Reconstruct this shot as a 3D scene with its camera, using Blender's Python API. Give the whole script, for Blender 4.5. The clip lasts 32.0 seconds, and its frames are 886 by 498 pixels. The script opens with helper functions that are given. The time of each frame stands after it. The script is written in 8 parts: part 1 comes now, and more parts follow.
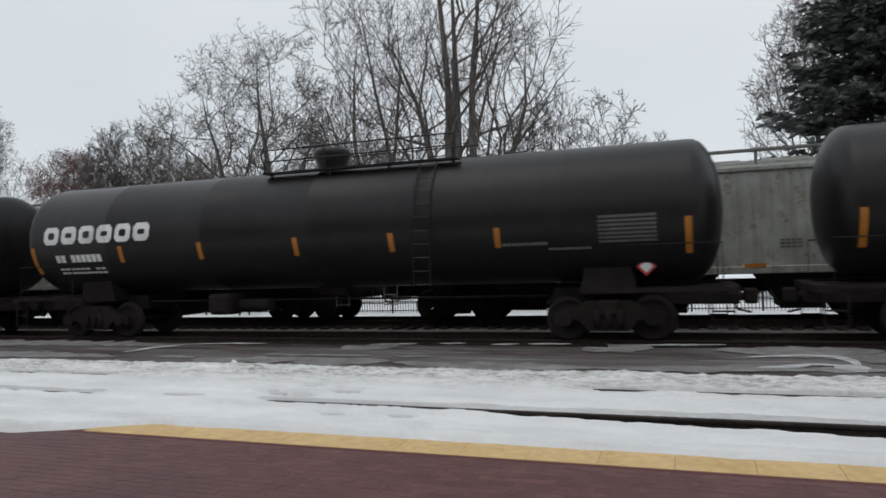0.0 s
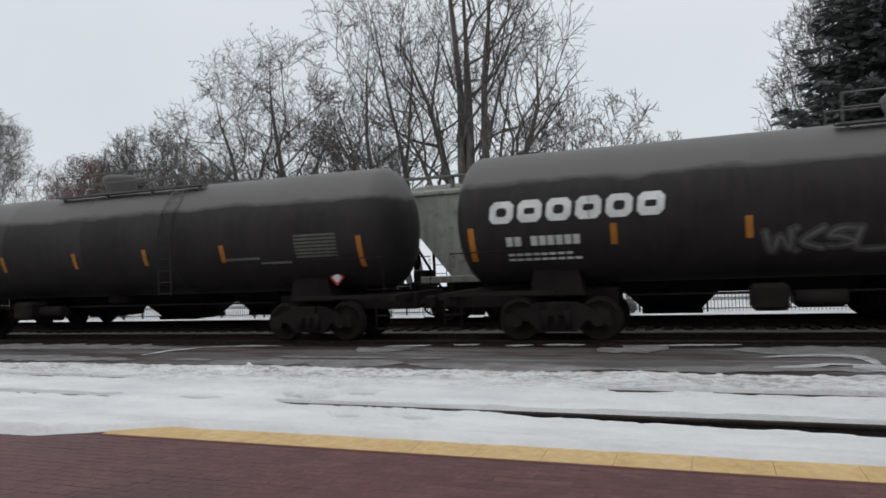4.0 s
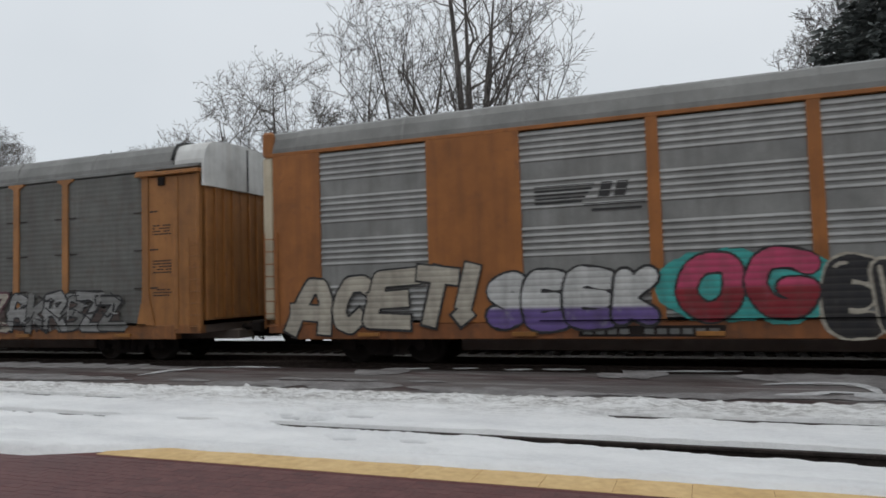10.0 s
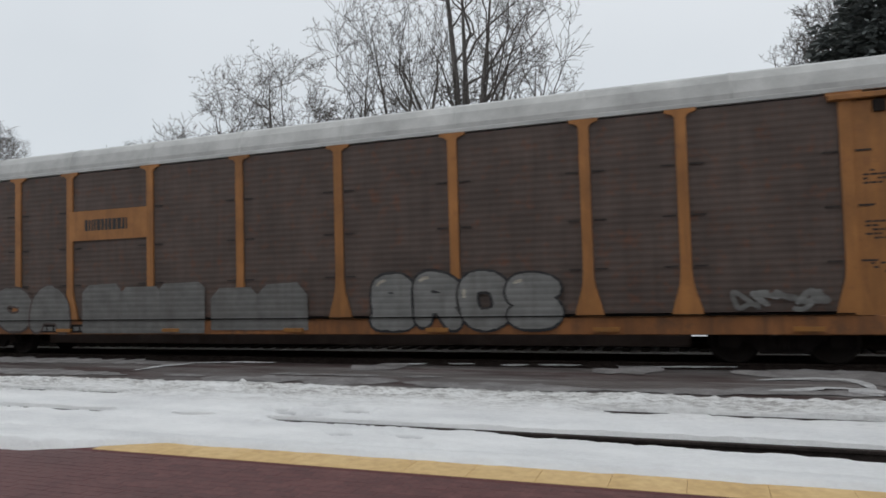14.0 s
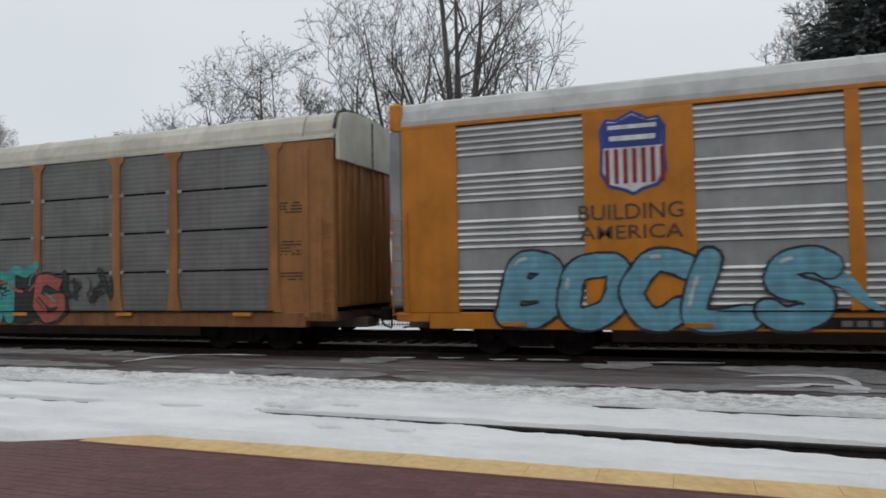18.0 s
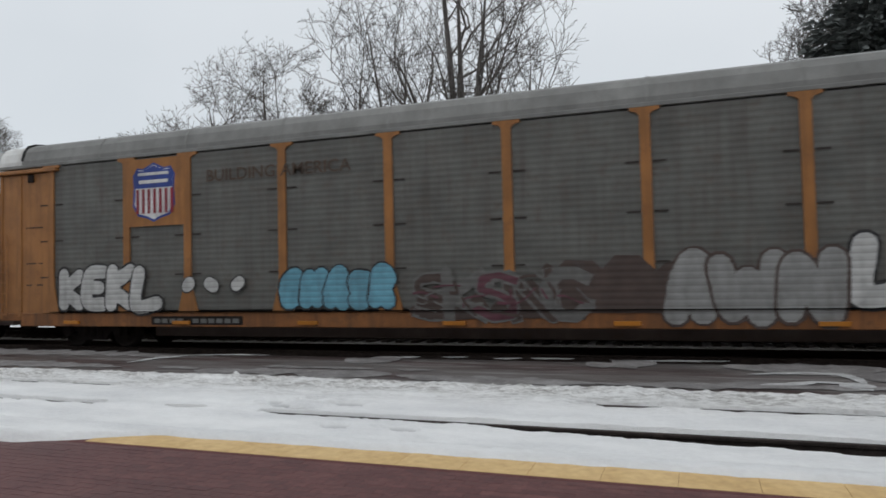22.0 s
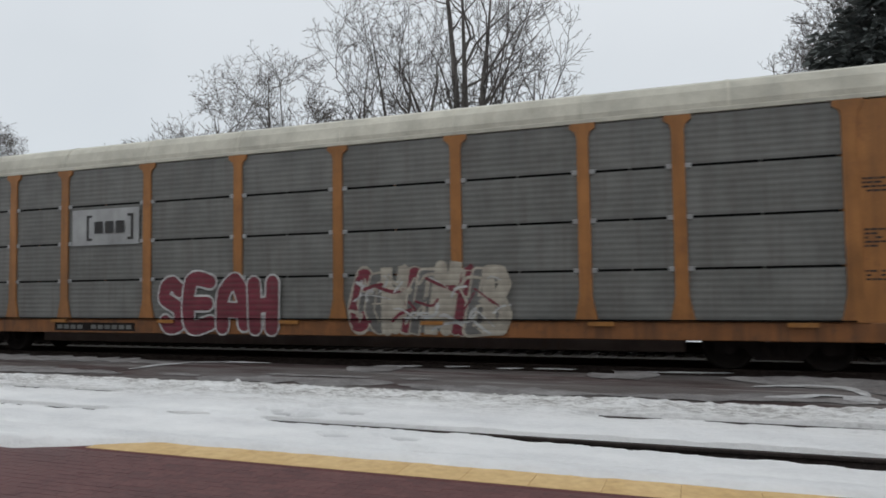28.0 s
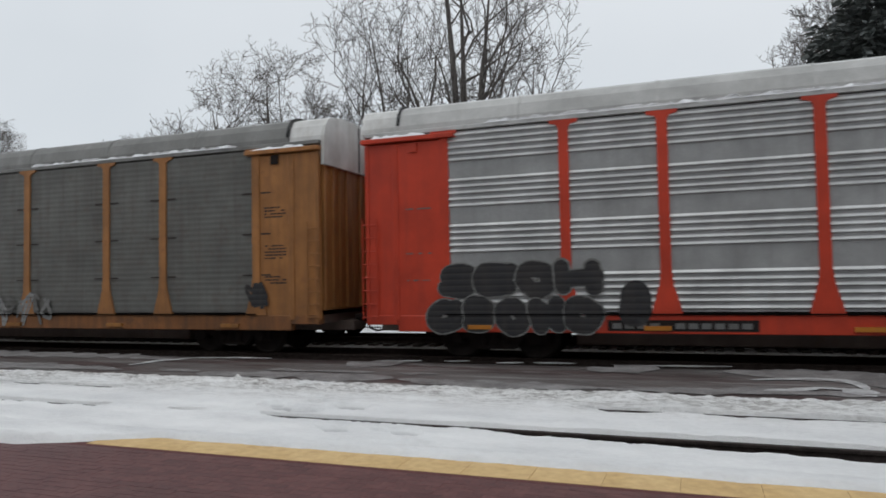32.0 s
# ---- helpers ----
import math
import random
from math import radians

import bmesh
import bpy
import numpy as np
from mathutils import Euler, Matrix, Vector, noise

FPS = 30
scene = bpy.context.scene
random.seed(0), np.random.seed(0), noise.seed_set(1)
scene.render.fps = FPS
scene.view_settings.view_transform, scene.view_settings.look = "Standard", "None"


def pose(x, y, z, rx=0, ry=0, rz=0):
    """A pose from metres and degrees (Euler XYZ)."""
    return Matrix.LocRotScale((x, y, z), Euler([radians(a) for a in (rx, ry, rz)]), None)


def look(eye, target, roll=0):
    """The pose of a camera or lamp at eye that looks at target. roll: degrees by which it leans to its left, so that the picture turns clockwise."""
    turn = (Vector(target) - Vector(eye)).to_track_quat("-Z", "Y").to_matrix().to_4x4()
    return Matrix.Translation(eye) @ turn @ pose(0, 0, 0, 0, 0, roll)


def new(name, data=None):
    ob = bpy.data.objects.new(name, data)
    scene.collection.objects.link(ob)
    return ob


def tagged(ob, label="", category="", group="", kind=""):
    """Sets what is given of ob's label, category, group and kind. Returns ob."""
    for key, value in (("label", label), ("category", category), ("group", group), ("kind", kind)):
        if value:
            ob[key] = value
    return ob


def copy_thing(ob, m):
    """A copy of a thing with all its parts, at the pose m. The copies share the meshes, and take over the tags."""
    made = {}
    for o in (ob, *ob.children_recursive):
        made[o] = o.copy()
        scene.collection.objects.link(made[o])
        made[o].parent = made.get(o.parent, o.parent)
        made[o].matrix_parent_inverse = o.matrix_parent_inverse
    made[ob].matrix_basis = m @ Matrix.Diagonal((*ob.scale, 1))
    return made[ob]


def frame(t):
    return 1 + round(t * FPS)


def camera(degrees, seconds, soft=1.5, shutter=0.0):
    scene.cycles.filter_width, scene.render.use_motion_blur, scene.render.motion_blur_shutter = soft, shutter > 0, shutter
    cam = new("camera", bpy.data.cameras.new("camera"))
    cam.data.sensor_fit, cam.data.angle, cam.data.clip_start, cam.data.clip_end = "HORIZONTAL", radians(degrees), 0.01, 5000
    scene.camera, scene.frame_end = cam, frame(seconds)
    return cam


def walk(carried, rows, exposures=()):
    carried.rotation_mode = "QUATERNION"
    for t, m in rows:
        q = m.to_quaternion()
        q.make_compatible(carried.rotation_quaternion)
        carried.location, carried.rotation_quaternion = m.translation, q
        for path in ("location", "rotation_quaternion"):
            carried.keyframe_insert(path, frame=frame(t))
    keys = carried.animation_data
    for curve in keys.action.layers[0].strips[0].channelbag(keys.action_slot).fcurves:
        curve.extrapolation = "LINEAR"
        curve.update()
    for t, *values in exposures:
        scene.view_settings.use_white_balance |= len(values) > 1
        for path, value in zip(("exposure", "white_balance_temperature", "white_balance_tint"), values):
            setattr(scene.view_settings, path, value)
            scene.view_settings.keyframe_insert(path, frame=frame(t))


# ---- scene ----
cam = camera(65.04, 32.0, soft=1.7, shutter=0.1)
EYE = (0.0, 0.0, 1.70)


def aim(yaw, pitch, roll):
    """The hand-held camera at EYE, turned left of the square view on the tracks."""
    a, b = radians(yaw), radians(pitch)
    way = Vector((-math.sin(a) * math.cos(b), math.cos(a) * math.cos(b), math.sin(b)))
    return look(EYE, Vector(EYE) + way, roll)


# seconds, degrees turned left, degrees up, lean
AIM = [
    (0, 19.52, 1.00, -1.89),
    (0.5, 19.85, 1.08, -1.84),
    (1, 20.04, 1.31, -1.85),
    (1.5, 20.23, 1.24, -2.06),
    (2, 20.49, 1.26, -2.08),
    (2.5, 20.53, 1.23, -2.22),
    (3, 20.59, 1.25, -2.24),
    (3.5, 20.70, 1.16, -2.33),
    (5.5, 20.12, 1.28, -2.46),
    (6, 20.11, 1.42, -2.46),
    (6.5, 20.16, 1.69, -2.29),
    (7, 20.04, 2.11, -2.29),
    (7.5, 19.81, 2.24, -2.21),
    (8, 20.08, 2.26, -2.14),
    (8.5, 20.03, 2.75, -1.74),
    (9, 20.30, 3.03, -1.79),
    (9.5, 20.36, 3.11, -1.73),
    (10, 20.57, 3.04, -1.68),
    (10.5, 20.47, 2.92, -1.63),
    (11, 20.67, 2.63, -1.55),
    (11.5, 20.18, 2.54, -1.74),
    (12, 20.33, 2.74, -1.69),
    (12.5, 20.60, 3.27, -1.80),
    (13, 20.33, 3.38, -1.59),
    (13.5, 20.22, 3.09, -1.50),
    (14, 20.28, 2.66, -1.58),
    (14.5, 20.23, 2.56, -1.50),
    (16.5, 19.66, 2.61, -0.98),
    (17, 19.52, 2.53, -1.00),
    (17.5, 19.45, 2.37, -0.99),
    (18, 19.51, 2.16, -1.07),
    (18.5, 19.70, 2.02, -1.15),
    (19, 19.62, 1.82, -1.24),
    (19.5, 19.67, 1.76, -1.22),
    (20, 19.70, 1.94, -1.32),
    (20.5, 19.63, 1.94, -1.49),
    (21, 19.62, 2.03, -1.31),
    (21.5, 19.76, 2.02, -1.26),
    (22, 19.81, 2.11, -1.32),
    (22.5, 19.73, 2.21, -1.24),
    (23, 19.80, 2.43, -1.16),
    (23.5, 19.83, 2.59, -1.31),
    (24, 19.75, 2.46, -1.23),
    (24.5, 19.70, 2.21, -1.31),
    (25, 19.61, 2.15, -1.28),
    (25.5, 19.66, 2.17, -1.26),
    (27.5, 19.85, 2.80, -1.09),
    (28, 20.04, 2.86, -0.84),
    (28.5, 19.88, 2.62, -0.89),
    (29, 19.86, 2.39, -1.03),
    (29.5, 19.74, 2.41, -1.06),
    (30, 19.85, 2.48, -1.13),
    (30.5, 19.85, 2.60, -1.03),
    (31, 19.83, 2.58, -1.00),
    (31.5, 19.88, 2.48, -1.10),
    (32, 20.00, 2.43, -1.08)]
walk(cam, [(t, aim(a, b, c)) for t, a, b, c in AIM])

# ---- world and light: a flat winter overcast ----
world = bpy.data.worlds.new("overcast_sky")
scene.world = world
world.use_nodes = True
wt = world.node_tree
wt.nodes.clear()
w_out = wt.nodes.new("ShaderNodeOutputWorld")
w_bg = wt.nodes.new("ShaderNodeBackground")
w_sky = wt.nodes.new("ShaderNodeTexSky")
w_sky.sky_type, w_sky.sun_disc = "NISHITA", False
w_sky.sun_elevation, w_sky.sun_rotation = radians(72), radians(150)
w_tex = wt.nodes.new("ShaderNodeTexCoord")
w_cloud = wt.nodes.new("ShaderNodeTexNoise")
w_cloud.inputs["Scale"].default_value = 1.6
w_cloud.inputs["Detail"].default_value = 4
w_ramp = wt.nodes.new("ShaderNodeValToRGB")
w_ramp.color_ramp.elements[0].color = (5.93, 6.33, 6.66, 1)
w_ramp.color_ramp.elements[1].color = (6.90, 7.2, 7.46, 1)
w_ramp.color_ramp.elements[0].position, w_ramp.color_ramp.elements[1].position = 0.3, 0.7
w_mix = wt.nodes.new("ShaderNodeMixRGB")
w_mix.inputs[0].default_value = 0.9
wt.links.new(w_tex.outputs["Generated"], w_cloud.inputs["Vector"])
wt.links.new(w_cloud.outputs["Fac"], w_ramp.inputs["Fac"])
wt.links.new(w_sky.outputs["Color"], w_mix.inputs[1])
wt.links.new(w_ramp.outputs["Color"], w_mix.inputs[2])
# an overcast sky is brightest overhead
w_sep = wt.nodes.new("ShaderNodeSeparateXYZ")
w_up = wt.nodes.new("ShaderNodeMapRange")
w_up.inputs["From Min"].default_value, w_up.inputs["From Max"].default_value = 0.3, 1.0
w_up.inputs["To Min"].default_value, w_up.inputs["To Max"].default_value = 1.0, 1.28
w_grad = wt.nodes.new("ShaderNodeVectorMath")
w_grad.operation = "SCALE"
wt.links.new(w_tex.outputs["Generated"], w_sep.inputs[0])
wt.links.new(w_sep.outputs["Z"], w_up.inputs["Value"])
wt.links.new(w_mix.outputs["Color"], w_grad.inputs[0])
wt.links.new(w_up.outputs[0], w_grad.inputs["Scale"])
wt.links.new(w_grad.outputs[0], w_bg.inputs["Color"])
wt.links.new(w_bg.outputs["Background"], w_out.inputs["Surface"])
w_bg.inputs["Strength"].default_value = 0.113

sun_data = bpy.data.lights.new("sun", "SUN")
sun_data.energy, sun_data.angle, sun_data.color = 0.5, radians(40), (1.0, 0.97, 0.92)
sun = new("sun", sun_data)
sun.matrix_world = look((-10, -2, 60), (0, 15, 0))
scene.view_settings.exposure = 0.0


# ---- materials ----
def material(name, rough=0.6, metal=0.0, spec=0.5):
    m = bpy.data.materials.new(name)
    m.use_nodes = True
    b = m.node_tree.nodes["Principled BSDF"]
    b.inputs["Roughness"].default_value = rough
    b.inputs["Metallic"].default_value = metal
    b.inputs["Specular IOR Level"].default_value = spec
    return m, m.node_tree, b


def noise_at(nt, scale, detail=4.0, stretch=(1, 1, 1), coord="Object", rough=0.6):
    tc = nt.nodes.new("ShaderNodeTexCoord")
    mp = nt.nodes.new("ShaderNodeMapping")
    mp.inputs["Scale"].default_value = stretch
    nz = nt.nodes.new("ShaderNodeTexNoise")
    nz.inputs["Scale"].default_value, nz.inputs["Detail"].default_value = scale, detail
    nz.inputs["Roughness"].default_value = rough
    info = nt.nodes.new("ShaderNodeObjectInfo")
    add = nt.nodes.new("ShaderNodeVectorMath")
    add.operation = "MULTIPLY_ADD"
    add.inputs[1].default_value = (37.0, 17.0, 11.0)
    if coord == "Object":
        comb = nt.nodes.new("ShaderNodeCombineXYZ")
        for k in range(3):
            nt.links.new(info.outputs["Random"], comb.inputs[k])
        nt.links.new(comb.outputs[0], add.inputs[0])
        nt.links.new(tc.outputs[coord], add.inputs[2])
        nt.links.new(add.outputs[0], mp.inputs["Vector"])
    else:
        nt.links.new(tc.outputs[coord], mp.inputs["Vector"])
    nt.links.new(mp.outputs[0], nz.inputs["Vector"])
    return nz.outputs["Fac"]


def ramp(nt, fac, stops):
    r = nt.nodes.new("ShaderNodeValToRGB")
    e = r.color_ramp.elements
    while len(e) < len(stops):
        e.new(0.5)
    for k, (p, c) in enumerate(stops):
        e[k].position, e[k].color = p, (*c, 1)
    nt.links.new(fac, r.inputs["Fac"])
    return r.outputs["Color"]


def mixed(nt, fac, a, b, mode="MIX"):
    m = nt.nodes.new("ShaderNodeMixRGB")
    m.blend_type = mode
    for k, v in ((0, fac), (1, a), (2, b)):
        if isinstance(v, (int, float)):
            m.inputs[k].default_value = v
        elif isinstance(v, tuple):
            m.inputs[k].default_value = (*v, 1)
        else:
            nt.links.new(v, m.inputs[k])
    return m.outputs[0]


def bump(nt, b, fac, strength, distance):
    n = nt.nodes.new("ShaderNodeBump")
    n.inputs["Strength"].default_value, n.inputs["Distance"].default_value = strength, distance
    nt.links.new(fac, n.inputs["Height"])
    nt.links.new(n.outputs["Normal"], b.inputs["Normal"])


def paint(name, col, rough=0.55, dirt=(0.05, 0.035, 0.025), grime=0.45, rust=0.0, spec=0.35, coord="Object", metal=0.0, rust_col=(0.13, 0.05, 0.025)):
    """Weathered rolling-stock paint: blotches, rain streaks running down, fine dust, and some rust."""
    m, nt, b = material(name, rough, metal, spec)
    dark = tuple(c * 0.72 for c in col)
    light = tuple(min(1, c * 1.16) for c in col)
    c0 = ramp(nt, noise_at(nt, 1.1, 5, coord=coord), [(0.3, dark), (0.7, light)])
    streak = ramp(nt, noise_at(nt, 5.0, 4, (1.0, 1.0, 0.07), coord), [(0.45, (0, 0, 0)), (0.8, (grime, grime, grime))])
    c1 = mixed(nt, streak, c0, dirt)
    if rust:
        spots = ramp(nt, noise_at(nt, 3.4, 8, coord=coord, rough=0.75), [(0.56 - 0.12 * rust, (0, 0, 0)), (0.7, (0.85, 0.85, 0.85))])
        c1 = mixed(nt, spots, c1, rust_col)
    fine = noise_at(nt, 60, 3, coord=coord)
    c2 = mixed(nt, 0.18, c1, ramp(nt, fine, [(0.3, (0.2, 0.2, 0.2)), (0.7, (0.8, 0.8, 0.8))]), "OVERLAY")
    nt.links.new(c2, b.inputs["Base Color"])
    bump(nt, b, noise_at(nt, 9, 5, coord=coord), 0.12, 0.01)
    return m


def rough_stuff(name, a, b_, scale, rough=0.9, relief=0.5, depth=0.02, coord="Object", spec=0.2, stretch=(1, 1, 1), fine=0.35):
    m, nt, b = material(name, rough, 0, spec)
    c0 = ramp(nt, noise_at(nt, scale, 6, stretch, coord), [(0.35, a), (0.68, b_)])
    c1 = mixed(nt, fine, c0, ramp(nt, noise_at(nt, scale * 9, 4, coord=coord), [(0.3, (0.15, 0.15, 0.15)), (0.7, (0.85, 0.85, 0.85))]), "OVERLAY")
    nt.links.new(c1, b.inputs["Base Color"])
    bump(nt, b, noise_at(nt, scale * 4, 6, coord=coord), relief, depth)
    return m


M_SNOW = rough_stuff("trodden_snow", (0.66, 0.67, 0.68), (0.82, 0.825, 0.83), 1.4, 0.75, 0.55, 0.03)


def ploughed_snow():
    """Snow over the near track: clean by the platform, gritty and ploughed towards the walkway."""
    m, nt, b = material("ploughed_snow", 0.78, 0, 0.2)
    clean = ramp(nt, noise_at(nt, 1.1, 6, (0.5, 1.2, 1)), [(0.32, (0.72, 0.722, 0.722)), (0.68, (0.90, 0.90, 0.89))])
    clean = mixed(nt, 0.4, clean, ramp(nt, noise_at(nt, 18, 6, (0.7, 1.2, 1), rough=0.75), [(0.32, (0.24, 0.24, 0.25)), (0.62, (0.72, 0.72, 0.72))]), "OVERLAY")
    grit = ramp(nt, noise_at(nt, 9.0, 7, (0.6, 1.3, 1), rough=0.72), [(0.38, (0.26, 0.245, 0.23)), (0.56, (0.72, 0.715, 0.70))])
    tc = nt.nodes.new("ShaderNodeTexCoord")
    sep = nt.nodes.new("ShaderNodeSeparateXYZ")
    nt.links.new(tc.outputs["Object"], sep.inputs[0])
    band = nt.nodes.new("ShaderNodeMapRange")
    band.inputs["From Min"].default_value, band.inputs["From Max"].default_value = 8.9, 10.2
    nt.links.new(sep.outputs["Y"], band.inputs["Value"])
    patchy = mixed(nt, 1.0, band.outputs[0], ramp(nt, noise_at(nt, 2.2, 5, (0.5, 1.4, 1)), [(0.35, (0.25, 0.25, 0.25)), (0.6, (1, 1, 1))]), "MULTIPLY")
    c = mixed(nt, patchy, clean, grit)
    specks = ramp(nt, noise_at(nt, 17, 6, (0.7, 1.2, 1), rough=0.72), [(0.57, (0, 0, 0)), (0.64, (0.8, 0.8, 0.8))])
    c = mixed(nt, mixed(nt, 1.0, specks, patchy, "MULTIPLY"), c, (0.20, 0.185, 0.17))
    wet = nt.nodes.new("ShaderNodeMapRange")      # grey slush in footprints; the height mask also darkens trench walls and far edge
    wet.inputs["From Min"].default_value, wet.inputs["From Max"].default_value = -0.125, -0.185
    wet.inputs["To Max"].default_value = 0.85
    nt.links.new(sep.outputs["Z"], wet.inputs["Value"])
    c = mixed(nt, wet.outputs[0], c, (0.30, 0.30, 0.305))
    nt.links.new(c, b.inputs["Base Color"])
    bump(nt, b, noise_at(nt, 9, 8, rough=0.78), 0.9, 0.045)
    return m


M_TRACK_SNOW = ploughed_snow()
M_BALLAST = rough_stuff("dark_ballast", (0.15, 0.14, 0.135), (0.32, 0.305, 0.295), 16, 0.95, 1.0, 0.05)
# near-black bed, so that the cleared trench beside the rail reads dark
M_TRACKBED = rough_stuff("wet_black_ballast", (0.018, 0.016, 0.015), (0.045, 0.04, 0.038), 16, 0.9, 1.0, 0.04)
M_FIELD = rough_stuff("snow_field", (0.7, 0.72, 0.75), (0.84, 0.85, 0.87), 0.3, 0.8, 0.4, 0.05)
M_RAIL = rough_stuff("rusty_rail_steel", (0.03, 0.025, 0.023), (0.06, 0.048, 0.043), 8, 0.95, 0.3, 0.01, spec=0.1)
M_RUSTY_RAIL = rough_stuff("rust_brown_rail", (0.032, 0.024, 0.021), (0.055, 0.042, 0.036), 8, 0.9, 0.3, 0.01, spec=0.1)
M_TIE = rough_stuff("creosoted_wood", (0.03, 0.025, 0.023), (0.062, 0.052, 0.047), 5, 0.9, 0.6, 0.02, stretch=(3, 0.4, 3))
M_YELLOW = rough_stuff("yellow_warning_tile", (0.52, 0.35, 0.16), (0.62, 0.44, 0.22), 1.2, 0.7, 0.15, 0.004, fine=0.2)


def paver(name):
    """Dark red clay paver: blotches of damp, fine grain and crumbs of road salt."""
    m, nt, b = material(name, 0.6, 0, 0.4)
    c = ramp(nt, noise_at(nt, 2.2, 6), [(0.35, (0.078, 0.027, 0.027)), (0.68, (0.138, 0.056, 0.052))])
    c = mixed(nt, 0.35, c, ramp(nt, noise_at(nt, 20, 4), [(0.3, (0.15, 0.15, 0.15)), (0.7, (0.85, 0.85, 0.85))]), "OVERLAY")
    damp = ramp(nt, noise_at(nt, 0.55, 4), [(0.45, (1, 1, 1)), (0.62, (0.72, 0.72, 0.74))])
    c = mixed(nt, 1.0, c, damp, "MULTIPLY")
    salt = ramp(nt, noise_at(nt, 34, 3, rough=0.8), [(0.735, (0, 0, 0)), (0.77, (0.7, 0.7, 0.7))])
    c = mixed(nt, salt, c, (0.42, 0.38, 0.37))
    nt.links.new(c, b.inputs["Base Color"])
    bump(nt, b, noise_at(nt, 9, 6), 0.5, 0.01)
    return m


M_BRICK = paver("red_paver")
M_BRICK_FIELD = paver("red_pavers_field")
M_JOINT = rough_stuff("paver_joint_sand", (0.10, 0.042, 0.041), (0.15, 0.068, 0.064), 20, 0.95)
M_BARK = rough_stuff("grey_brown_bark", (0.075, 0.067, 0.062), (0.18, 0.163, 0.15), 3, 0.95, 0.8, 0.02, stretch=(2, 2, 0.5))
M_TWIG = rough_stuff("pale_twig_bark", (0.08, 0.072, 0.066), (0.17, 0.155, 0.143), 3, 0.95, 0.4, 0.01)
M_NEEDLE = rough_stuff("dark_spruce_needles", (0.06, 0.068, 0.066), (0.15, 0.16, 0.152), 1.5, 0.8, 0.4, 0.03)
M_IRON = rough_stuff("black_iron", (0.012, 0.012, 0.012), (0.03, 0.03, 0.03), 9, 0.6, 0.2, 0.004)
M_UNDER = paint("grimy_underframe", (0.024, 0.02, 0.019), 0.9, (0.03, 0.024, 0.021), 0.6, 0.4, spec=0.06, rust_col=(0.034, 0.025, 0.02))
# paler than M_UNDER, standing in for haze over the dark underside
M_LIFTED = paint("dust_caked_underframe", (0.165, 0.135, 0.12), 0.95, (0.12, 0.095, 0.08), 0.5, 0.2, spec=0.05, rust_col=(0.15, 0.105, 0.08))
M_WHEEL = paint("worn_wheel_steel", (0.028, 0.024, 0.022), 0.85, (0.038, 0.031, 0.027), 0.5, 0.3, spec=0.08, rust_col=(0.035, 0.025, 0.02))


# ---- building helpers ----
def part(name, bm, mat, parent, label=""):
    """Links a bmesh as one mesh object under a thing or a part."""
    me = bm
    if isinstance(bm, bmesh.types.BMesh):
        me = bpy.data.meshes.new(name)
        bm.to_mesh(me)
        bm.free()
    for m in mat if isinstance(mat, (list, tuple)) else [mat]:
        if m is not None:
            me.materials.append(m)
    ob = new(name, me)
    ob.parent = parent
    if label:
        ob["label"] = label
    return ob


def again(ob, parent=None, m=None):
    """Another object on the same mesh."""
    o = new(ob.name.split(".")[0], ob.data)
    o.parent = parent or ob.parent
    if "label" in ob:
        o["label"] = ob["label"]
    if m is not None:
        o.matrix_basis = m
    return o


def box(bm, x0, x1, y0, y1, z0, z1, bevel=0.0, mi=0):
    v = [bm.verts.new(p) for p in ((x0, y0, z0), (x1, y0, z0), (x1, y1, z0), (x0, y1, z0), (x0, y0, z1), (x1, y0, z1), (x1, y1, z1), (x0, y1, z1))]
    f = [bm.faces.new([v[k] for k in q]) for q in ((0, 3, 2, 1), (4, 5, 6, 7), (0, 1, 5, 4), (1, 2, 6, 5), (2, 3, 7, 6), (3, 0, 4, 7))]
    for q in f:
        q.material_index = mi
    if bevel:
        es = {e for q in f for e in q.edges}
        bmesh.ops.bevel(bm, geom=list(es), offset=bevel, segments=1, affect="EDGES", material=-1)
    return bm


def boxes(*spec, bevel=0.0):
    bm = bmesh.new()
    for s in spec:
        box(bm, *s, bevel=bevel)
    return bm


def tube(bm, pts, r, n=6, cap=True, mi=0):
    """A round bar along a line of points; r is one radius or one for each point."""
    pts = [Vector(p) for p in pts]
    rs = r if isinstance(r, (list, tuple)) else [r] * len(pts)
    rings = []
    for k, p in enumerate(pts):
        d = (pts[min(k + 1, len(pts) - 1)] - pts[max(k - 1, 0)]).normalized()
        a = d.cross(Vector((0, 0, 1)) if abs(d.z) < 0.9 else Vector((1, 0, 0))).normalized()
        b = d.cross(a)
        rings.append([bm.verts.new(p + rs[k] * (math.cos(t) * a + math.sin(t) * b)) for t in (2 * math.pi * i / n for i in range(n))])
    for u, w in zip(rings, rings[1:]):
        for i in range(n):
            f = bm.faces.new((u[i], u[(i + 1) % n], w[(i + 1) % n], w[i]))
            f.smooth, f.material_index = n > 5, mi
    if cap:
        bm.faces.new(rings[0][::-1]).material_index = mi
        bm.faces.new(rings[-1]).material_index = mi
    return bm


